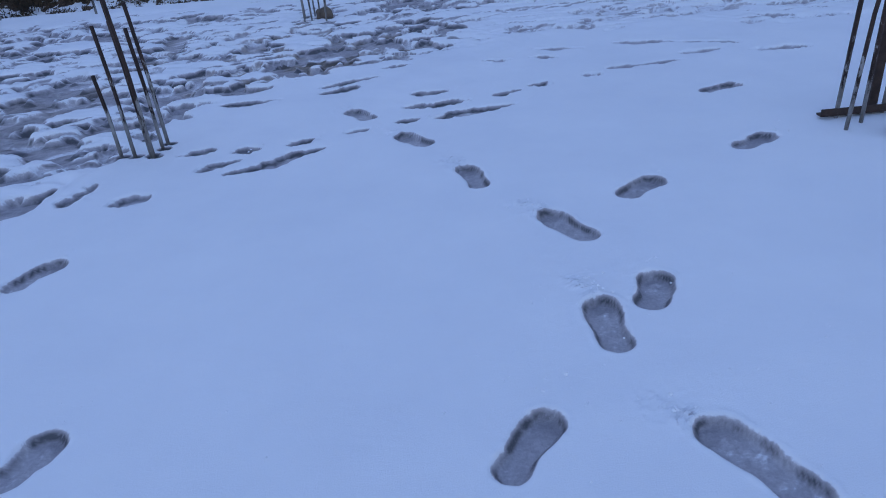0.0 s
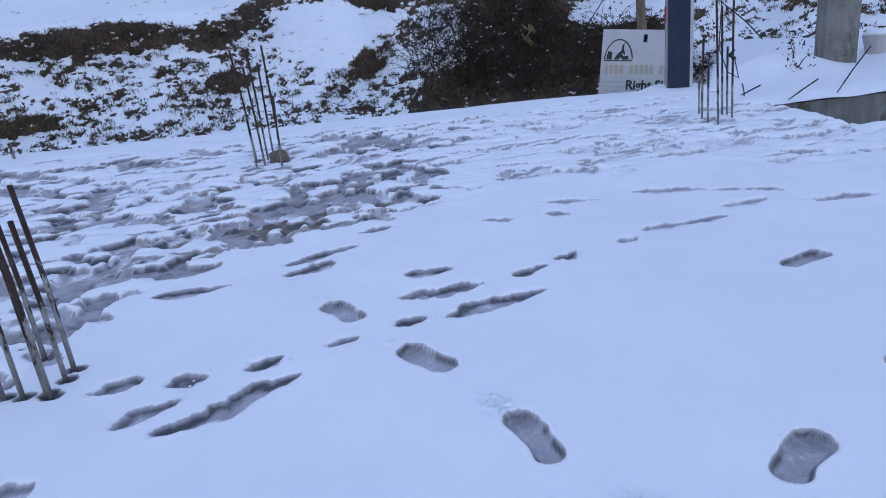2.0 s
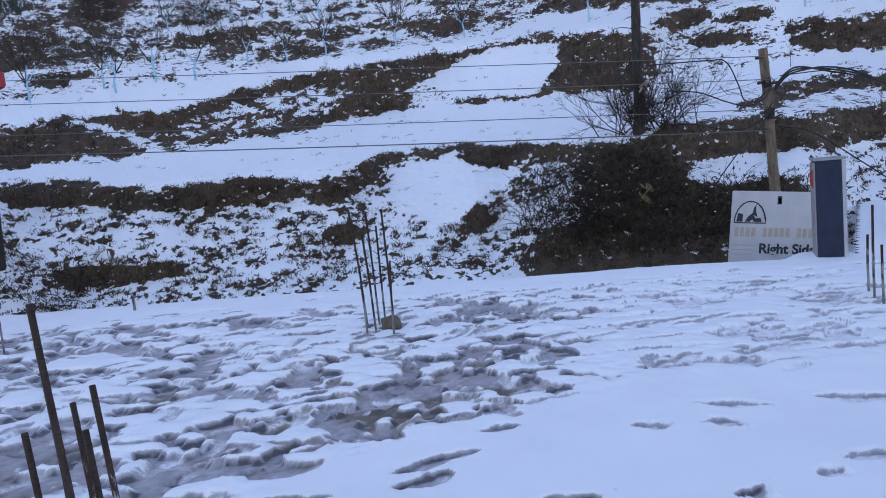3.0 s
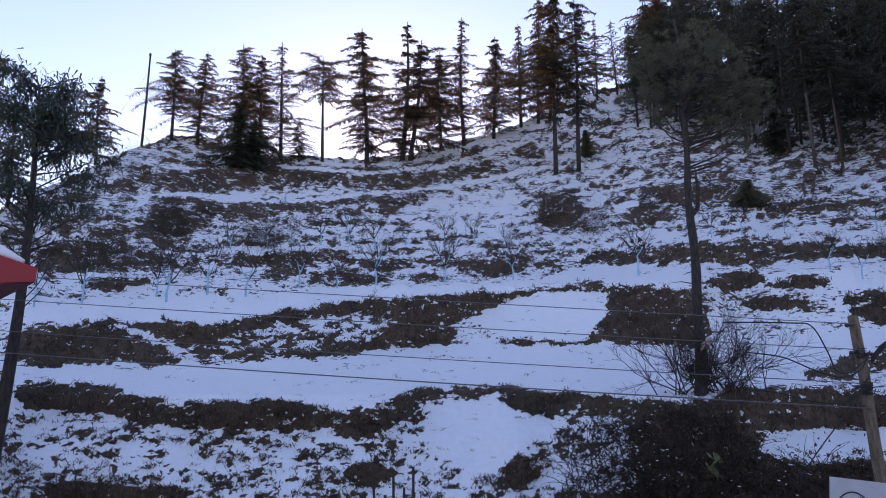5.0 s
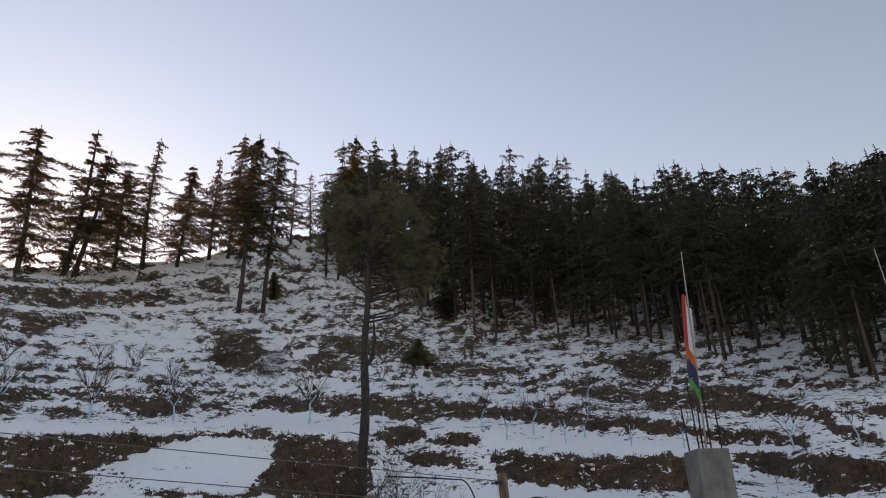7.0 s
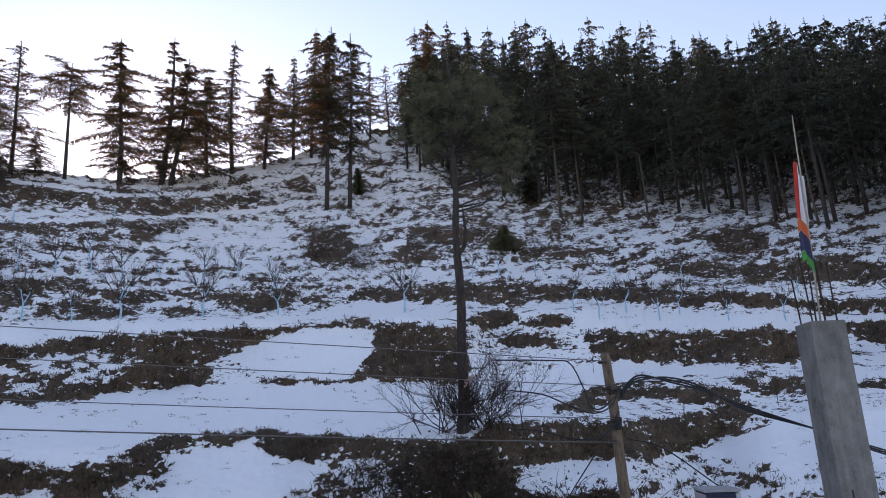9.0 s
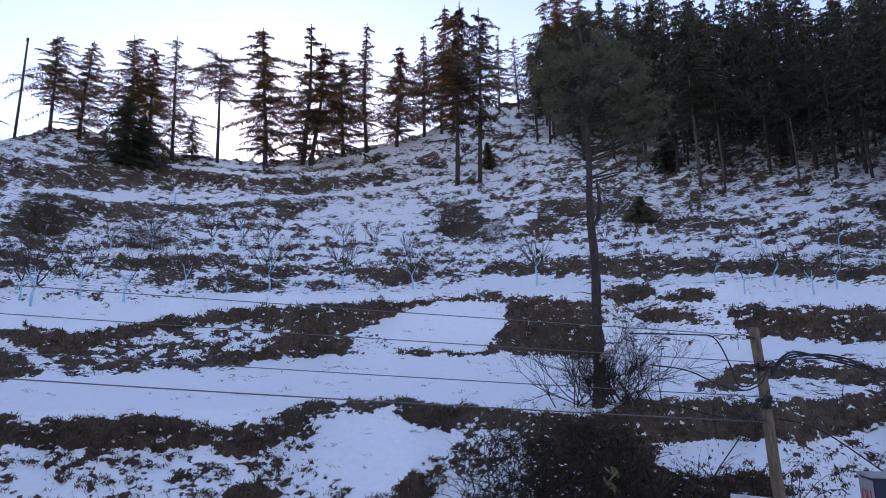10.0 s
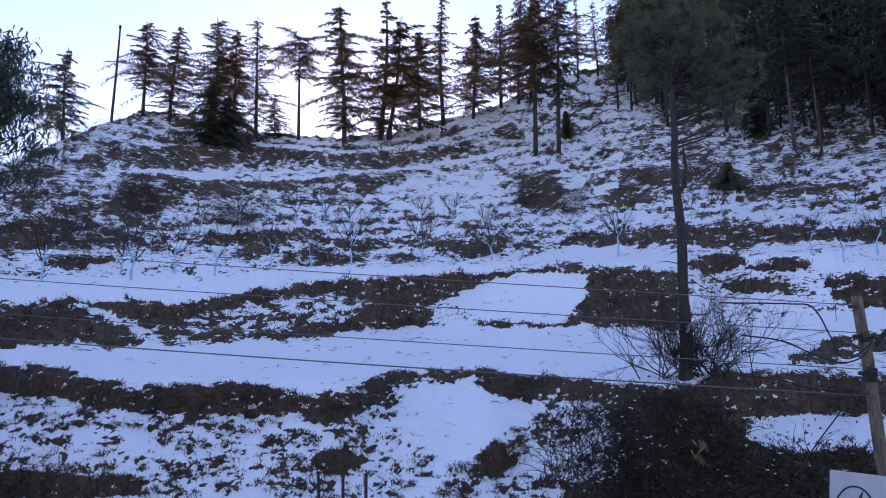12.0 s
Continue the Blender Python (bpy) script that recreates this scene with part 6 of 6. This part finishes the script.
def flower_pot(x, y, s, label):
    so = Soup()
    root = thing("flower_pot", Matrix.Translation((x, y, -0.42)), label, "flower pot", "pots in the yard")
    so.tube([(0, 0, 0), (0, 0, 0.22 * s), (0, 0, 0.34 * s), (0, 0, 0.40 * s)], [0.17 * s, 0.22 * s, 0.25 * s, 0.26 * s], 16)
    part("pot", so.mesh("pot", plain("snowy_clay", (0.45, 0.42, 0.41), 0.85, 0, 6, 0.2, 0.4), False), parent=root)
    so = Soup()
    so.tube([(0, 0, 0.402 * s), (0, 0, 0.47 * s), (0, 0, 0.50 * s)], [0.25 * s, 0.2 * s, 0.06 * s], 16)
    part("snow_cap", so.mesh("snow_cap", M_SNOW, True), parent=root, label="rounded cap of snow")


flower_pot(9.05, 14.9, 1.1, "snow-capped clay flower pot beside the pillar")


def saplings():
    """Thin bare saplings newly set on the terraces."""
    rng = random.Random(71)
    places = ((36.9, 1.2), (34.2, 0.5), (47.4, 3.1), (49.6, 3.7), (44.2, 3.9), (52.0, 3.4), (30.5, 0.2), (-13.0, 7.9), (24.0, 4.4), (40.8, 4.0))
    for az, el in places:
        so = Soup()
        tall = rng.uniform(0.8, 1.4)
        so.tube([(0, 0, -0.1), (rng.uniform(-0.04, 0.04), 0, tall * 0.5), (rng.uniform(-0.08, 0.08), 0, tall)], [0.014, 0.011, 0.005], 5)
        for k in range(6):
            z, t = tall * rng.uniform(0.45, 0.95), rng.uniform(0, 6.28)
            so.tube([(0, 0, z), (0.12 * math.cos(t), 0.12 * math.sin(t), z + 0.16), (0.17 * math.cos(t), 0.17 * math.sin(t), z + 0.36)], [0.007, 0.005, 0.002], 3, False)
        ob = new("sapling", so.mesh("sapling", M_TWIG))
        ob.location = hill_point(az, el)
        tagged(ob, "thin bare sapling standing in terrace snow", "sapling", "saplings on the terraces")


saplings()


def white_posts():
    """Small pale marker posts along the ways of the upper slope."""
    for az, el in ((-20.6, 15.9), (-13.9, 17.2), (-8.1, 17.7), (-11.5, 18.8)):
        so = Soup()
        so.tube([(0, 0, -0.2), (0.02, 0, 0.7), (0.02, 0, 1.3)], [0.07, 0.065, 0.05], 7)
        ob = new("marker_post", so.mesh("marker_post", M_LIMEWASH, True))
        ob.location = hill_point(az, el)
        tagged(ob, "short limewashed post beside the hillside path", "post", "posts on the slope")


white_posts()


def plastic_scrap():
    """A torn sheet of plastic caught in the thicket below the pine."""
    rng = random.Random(63)
    p = hill_point(14.3, -5.0) + Vector((-0.3, -0.9, 0.30))
    so = Soup()
    n, m = 6, 8
    for a in range(n):
        for b in range(m):
            u, v = a / (n - 1) - 0.5, b / (m - 1)
            so.v.append((0.26 * u * (1.1 - 0.6 * v) + 0.07 * math.sin(9 * v) + rng.uniform(-0.02, 0.02), 0.10 * math.sin(11 * u + 5 * v) + rng.uniform(-0.03, 0.03), -0.50 * v + 0.08 * math.sin(9 * u)))
    for a in range(n - 1):
        for b in range(m - 1):
            if (a, b) not in ((0, 5), (4, 6), (0, 6), (3, 6), (0, 2), (4, 3), (4, 2), (1, 6), (0, 1)):
                so.f.append((a * m + b, (a + 1) * m + b, (a + 1) * m + b + 1, a * m + b + 1))
    ob = new("plastic_scrap", so.mesh("plastic_scrap", plain("yellowed_plastic", (0.24, 0.24, 0.11), 0.5, 0, 9, 0.5, 0.2)))
    ob.location = p
    tagged(ob, "torn yellow-green plastic sheet caught in the thicket", "plastic sheet")


plastic_scrap()


def yard_sticks():
    rng = random.Random(12)
    for x, y, length, tilt, turn in ((4.6, 12.05, 0.7, 60, 40), (5.0, 12.1, 0.6, 50, -30), (5.7, 12.05, 0.6, 55, 20), (6.5, 12.1, 0.8, 30, 60), (4.3, 11.98, 0.5, 65, 30)):
        so = Soup()
        so.tube([(0, 0, -0.1), (0.02, 0.01, length * 0.5), (0.0, 0.0, length)], [0.012, 0.011, 0.009], 6)
        ob = new("bar_end", so.mesh("bar_end", M_REBAR, True))
        ob.matrix_basis = pose(x, y, -0.5, tilt, 0, turn)
        tagged(ob, "rusty bar end sticking out of the yard wall", "steel bar", "bar ends in the yard wall")


yard_sticks()
build_thicket(0, 1, -9, -8, 4, 200, "dead_plant", 0.2, 1.0, "small withered plant in the yard's snow", 0.6).matrix_basis = Matrix.Translation((7.0, 14.1, -0.30))


def signboard():
    root = thing("signboard", Matrix.Translation((3.62, 15.34, -0.80)) @ Euler((0, radians(6.5), 0)).to_matrix().to_4x4() @ Matrix.Diagonal((0.94, 0.94, 0.94, 1)), "white tin signboard with a dark round emblem and lettering", "sign")
    board = plain("white_sign_enamel", (0.52, 0.53, 0.56), 0.45, 0, 3, 0.12, 0.1)
    ink = plain("dark_sign_ink", (0.02, 0.025, 0.04), 0.5, 0, 9, 0.2, 0.05)
    tan = plain("faded_tan_ink", (0.46, 0.40, 0.33), 0.5, 0, 9, 0.15, 0.05)
    faded = plain("faded_grey_ink", (0.42, 0.42, 0.44), 0.5, 0, 9, 0.15, 0.05)
    so = Soup()
    so.box(0, 0, 0.05, 1.72, 0.02, 1.55)
    part("board", bevelled(so, 0.004, 1), board, root)
    for x in (0.12, 1.48):
        so = Soup()
        so.box(x - 0.02, 0.022, -3.2, x + 0.02, 0.062, 1.5)
        part("leg", bevelled(so, 0.003, 1), M_REBAR, root)
    # round arch of the emblem
    so = Soup()
    cx, cz, r = 0.36, 0.93, 0.29
    pts = [(cx + r * math.cos(radians(a)) * 1.02, -0.006, cz + r * 1.45 * math.sin(radians(a))) for a in range(0, 181, 12)]
    so.tube([(cx - r, -0.006, cz)] + pts[::-1] + [(cx - r, -0.006, cz)], [0.012] * (len(pts) + 2), 5)
    part("emblem_arch", so.mesh("emblem_arch", ink), parent=root, label="dark arched outline")

    def patch(name, poly, mat, label=""):
        so = Soup()
        so.v = [(x, -0.004, z) for x, z in poly] + [(x, 0.001, z) for x, z in poly]
        k = len(poly)
        so.f = [tuple(reversed(range(k)))] + [(t, (t + 1) % k, k + (t + 1) % k, k + t) for t in range(k)]
        part(name, so.mesh(name, mat), parent=root, label=label)
    patch("emblem_shape", [(0.10, 0.95), (0.22, 0.95), (0.22, 1.10), (0.13, 1.12)], ink, "dark emblem block")
    patch("emblem_shape", [(0.26, 0.95), (0.33, 1.06), (0.40, 1.12), (0.46, 1.02), (0.56, 1.03), (0.58, 0.95), (0.44, 0.95), (0.40, 1.0), (0.36, 0.95)], ink, "dark emblem block")
    patch("emblem_shape", [(0.40, 1.10), (0.42, 1.22), (0.47, 1.30), (0.46, 1.18), (0.50, 1.04)], ink, "dark emblem block")
    patch("emblem_shape", [(0.86, 1.30), (0.94, 1.30), (0.94, 1.46), (0.86, 1.46)], ink, "small dark outline mark")
    patch("emblem_shape", [(0.875, 1.32), (0.925, 1.32), (0.925, 1.43), (0.875, 1.43)], board)
    for k in range(14):
        x = 0.08 + 0.108 * k
        if k in (4, 10):
            continue
        patch("letter_bar", [(x, 0.66), (x + 0.075, 0.66), (x + 0.075, 0.84), (x, 0.84)], tan, "faded tan letter bar")
    for k in range(3):
        patch("letter_bar", [(0.06, 0.30 + 0.09 * k), (0.40 + 0.06 * k, 0.30 + 0.09 * k), (0.40 + 0.06 * k, 0.32 + 0.09 * k), (0.06, 0.32 + 0.09 * k)], faded, "faded grey line of small print")
    curve = bpy.data.curves.new("lettering", "FONT")
    curve.body, curve.size, curve.extrude, curve.offset = "Right Side", 0.27, 0.003, 0.008
    made = new("lettering", curve)
    dg = bpy.context.evaluated_depsgraph_get()
    me = bpy.data.meshes.new_from_object(made.evaluated_get(dg))
    bpy.data.objects.remove(made)
    me.materials.clear()
    me.materials.append(ink)
    ob = part("lettering", me, parent=root, label="bold dark words Right Side")
    ob.matrix_basis = pose(0.56, -0.004, 0.34, 90, 0, 0)


signboard()


# ---- the electricity pole, its wires and cables ----
def sag(a, b, drop, n=14):
    a, b = Vector(a), Vector(b)
    return [a.lerp(b, k / n) - Vector((0, 0, drop * 4 * (k / n) * (1 - k / n))) for k in range(n + 1)]


def electricity_pole():
    root = thing("electricity_pole", Matrix.Translation((4.63, 15.5, -0.32)) @ Matrix.Diagonal((0.94, 0.94, 0.924, 1)) @ Euler((0, radians(-2.3), 0)).to_matrix().to_4x4(), "weathered wooden electricity pole with insulators and tangled cables", "pole")
    so = Soup()
    zs = [-3.6, 0.6, 1.3, 2.0, 2.7, 3.3, 3.72, 3.75]
    so.tube([(0.012 * math.sin(3 * z), 0, z) for z in zs], [0.12, 0.10, 0.095, 0.09, 0.088, 0.085, 0.083, 0.07], 12)
    part("shaft", so.mesh("shaft", M_POLE_WOOD, True), parent=root)
    ceramic = plain("brown_insulator_glaze", (0.05, 0.03, 0.025), 0.3, 0, 9, 0.2, 0.05)
    for z, side in ((3.58, -1), (3.10, -1), (3.06, 1), (2.52, -1), (2.20, -1)):
        so = Soup()
        so.tube([(0.07 * side, -0.06, z), (0.15 * side, -0.07, z), (0.19 * side, -0.07, z)], [0.012, 0.035, 0.028], 8)
        part("insulator", so.mesh("insulator", ceramic, True), parent=root)
    rng = random.Random(4)
    for z in (2.52, 2.45, 3.08):
        for k in range(5):
            so = Soup()
            pts = [(rng.uniform(-0.12, 0.1), -0.10, z + rng.uniform(-0.1, 0.1)) for _ in range(5)]
            so.tube(pts, [0.008] * 5, 5)
            part("cable_knot", so.mesh("cable_knot", M_CABLE, True), parent=root, label="tangled black cable tail")


electricity_pole()


def rounded(pts, n=6):
    """A smooth line through a few points."""
    p = [Vector(q) for q in pts]
    p = [p[0] * 2 - p[1]] + p + [p[-1] * 2 - p[-2]]
    out = []
    for i in range(1, len(p) - 2):
        a, b, c, d = p[i - 1:i + 3]
        for k in range(n):
            t = k / n
            out.append(0.5 * (2 * b + (c - a) * t + (2 * a - 5 * b + 4 * c - d) * t ** 2 + (3 * b - a - 3 * c + d) * t ** 3))
    return out + [p[-2]]


def strand(pts, radius, material, label, name="overhead_wire", group="overhead wires"):
    so = Soup()
    if len(pts) < 12:
        pts = rounded(pts)
    so.tube(pts, [radius] * len(pts), 6)
    tagged(new(name, so.mesh(name, material, True)), label, "wire", group)


strand(sag((-23.99, 15.4, 5.24), (4.47, 15.4, 2.99), 0.03), 0.0068, M_WIRE, "thin overhead wire strung to the pole")
strand(sag((-23.99, 15.4, 4.83), (4.51, 15.4, 2.58), 0.08), 0.0068, M_WIRE, "thin overhead wire strung to the pole")
strand(sag((-23.99, 15.4, 4.22), (4.51, 15.4, 2.05), 0.1), 0.0068, M_WIRE, "thin overhead wire strung to the pole")
strand(sag((-23.99, 15.4, 3.88), (4.54, 15.4, 1.67), 0.14), 0.0105, M_WIRE, "pale thicker overhead cable strung to the pole")
strand([(2.44, 15.38, 3.05), (3.45, 15.36, 3.02), (3.78, 15.36, 2.96), (3.96, 15.31, 2.54), (4.05, 15.31, 2.26), (4.24, 15.31, 2.22), (4.51, 15.36, 2.4)], 0.011, M_CABLE, "black service cable looping down to the pole", "service_cable", "service cables")
strand([(2.71, 15.36, 2.56), (3.27, 15.33, 2.47), (3.73, 15.31, 2.26), (4.1, 15.31, 2.15), (4.42, 15.33, 2.26), (4.61, 15.36, 2.56)], 0.011, M_CABLE, "black service cable sagging to the pole", "service_cable", "service cables")
strand([(2.62, 15.36, 1.97), (3.17, 15.33, 1.91), (3.64, 15.31, 1.78), (4.1, 15.31, 1.76), (4.47, 15.36, 1.97)], 0.011, M_CABLE, "black service cable sagging to the pole", "service_cable", "service cables")
for k, dz in enumerate((0.0, 0.035, -0.035)):
    strand([(4.61, 15.36, 2.4 + dz), (4.79, 15.31, 2.62 + dz), (5.03, 15.31, 2.7 + dz), (5.49, 15.31, 2.65 - dz), (6.04, 15.31, 2.5 - dz), (6.87, 15.31, 2.13 + dz), (8.26, 15.31, 1.7), (9.46, 15.31, 1.29 + dz), (12.88, 15.31, 0.32)],
           0.015, M_CABLE, "thick black cable bundle sagging away from the pole", "thick_cable", "thick cables")
strand([(4.7, 15.36, 2.62), (5.39, 15.31, 2.63), (5.95, 15.31, 2.62)], 0.009, M_CABLE, "thin black drop wire", "service_cable", "service cables")
strand([(4.63, 15.31, 1.73), (5.12, 15.13, 1.57), (5.67, 14.76, 1.06), (6.13, 14.48, 0.6), (6.41, 14.29, 0.23)], 0.011, M_CABLE, "black drop cable running down to the yard", "service_cable", "service cables")
strand([(4.58, 15.4, 2.17), (4.1, 15.4, 1.53), (3.64, 15.4, 0.97), (3.36, 15.5, 0.51)], 0.010, M_CABLE, "black stay wire slanting down from the pole", "service_cable", "service cables")


def skyline_pole():
    p = hill_point(-31.9, 19.6)
    d = math.hypot(p.x - HUB.x, p.y - HUB.y)
    tall = d * math.tan(radians(26.0)) + HUB.z - p.z
    root = thing("bare_pole", Matrix.Translation(p), "tall bare wooden pole on the hilltop", "pole")
    so = Soup()
    so.tube([(0, 0, -0.4), (0.05, 0, tall * 0.5), (0.02, 0, tall)], [0.18, 0.15, 0.11], 8)
    part("shaft", so.mesh("shaft", M_BARK, True), parent=root)
    so = Soup()
    so.tube([(0, 0, tall - 0.3), (0, 0, tall + 0.15)], [0.16, 0.16], 6)
    part("pole_cap", so.mesh("pole_cap", M_BARK), parent=root)
    so = Soup()
    so.tube([(0, 0, tall * 0.8), (-3.6, -0.5, tall * 0.32), (-5.0, -0.5, tall * 0.15)], [0.02] * 3, 4)
    part("stay_wire", so.mesh("stay_wire", M_WIRE), parent=root, label="thin slanting stay wire")


skyline_pole()


def awning():
    """The red sheet roof that juts in beside the house."""
    root = thing("red_awning", Matrix.Translation((-8.17, 13.0, 0)), "red sheet awning roof carrying a bank of snow", "awning")
    red = plain("red_roof_sheet", (0.30, 0.006, 0.014), 0.5, 0, 3, 0.15, 0.1)
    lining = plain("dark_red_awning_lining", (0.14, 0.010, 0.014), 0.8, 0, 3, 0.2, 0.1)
    so = Soup()
    so.v = [(0.06, 0, 3.565), (-7, 0, 3.45), (-7, 0, 6.4), (-1.25, 0, 4.20), (0.06, 0, 3.775), (-2.84, 2.5, 3.565), (-9.9, 2.5, 3.45), (-9.9, 2.5, 6.4), (-4.15, 2.5, 4.20), (-2.84, 2.5, 3.775)]
    so.f = [(0, 1, 2, 3, 4), (9, 8, 7, 6, 5), (4, 9, 5, 0), (3, 8, 9, 4), (2, 7, 8, 3), (1, 6, 7, 2)]
    part("fascia", so.mesh("fascia", red), parent=root)
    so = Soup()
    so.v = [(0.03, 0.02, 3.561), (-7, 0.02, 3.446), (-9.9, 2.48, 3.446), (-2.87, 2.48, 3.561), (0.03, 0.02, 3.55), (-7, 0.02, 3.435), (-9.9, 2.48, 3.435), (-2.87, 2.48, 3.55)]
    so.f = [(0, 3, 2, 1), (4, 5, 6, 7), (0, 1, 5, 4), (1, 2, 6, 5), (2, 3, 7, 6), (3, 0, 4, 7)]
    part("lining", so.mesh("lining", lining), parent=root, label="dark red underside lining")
    so = Soup()
    so.tube([(-0.35, 0.2, 3.92), (-0.8, 0.2, 4.12), (-1.4, 0.2, 4.34), (-3.0, 0.2, 4.93), (-7.0, 0.2, 6.52)], [0.04, 0.10, 0.13, 0.16, 0.16], 8)
    part("snow_bank", so.mesh("snow_bank", M_SNOW, True), parent=root, label="rounded bank of white snow")
    for x in (-4.6, -7.6):
        so = Soup()
        so.tube([(x, 1.2, -4.7), (x, 1.2, 3.45)], [0.05, 0.05], 8)
        part("post", so.mesh("post", M_REBAR, True), parent=root)


awning()
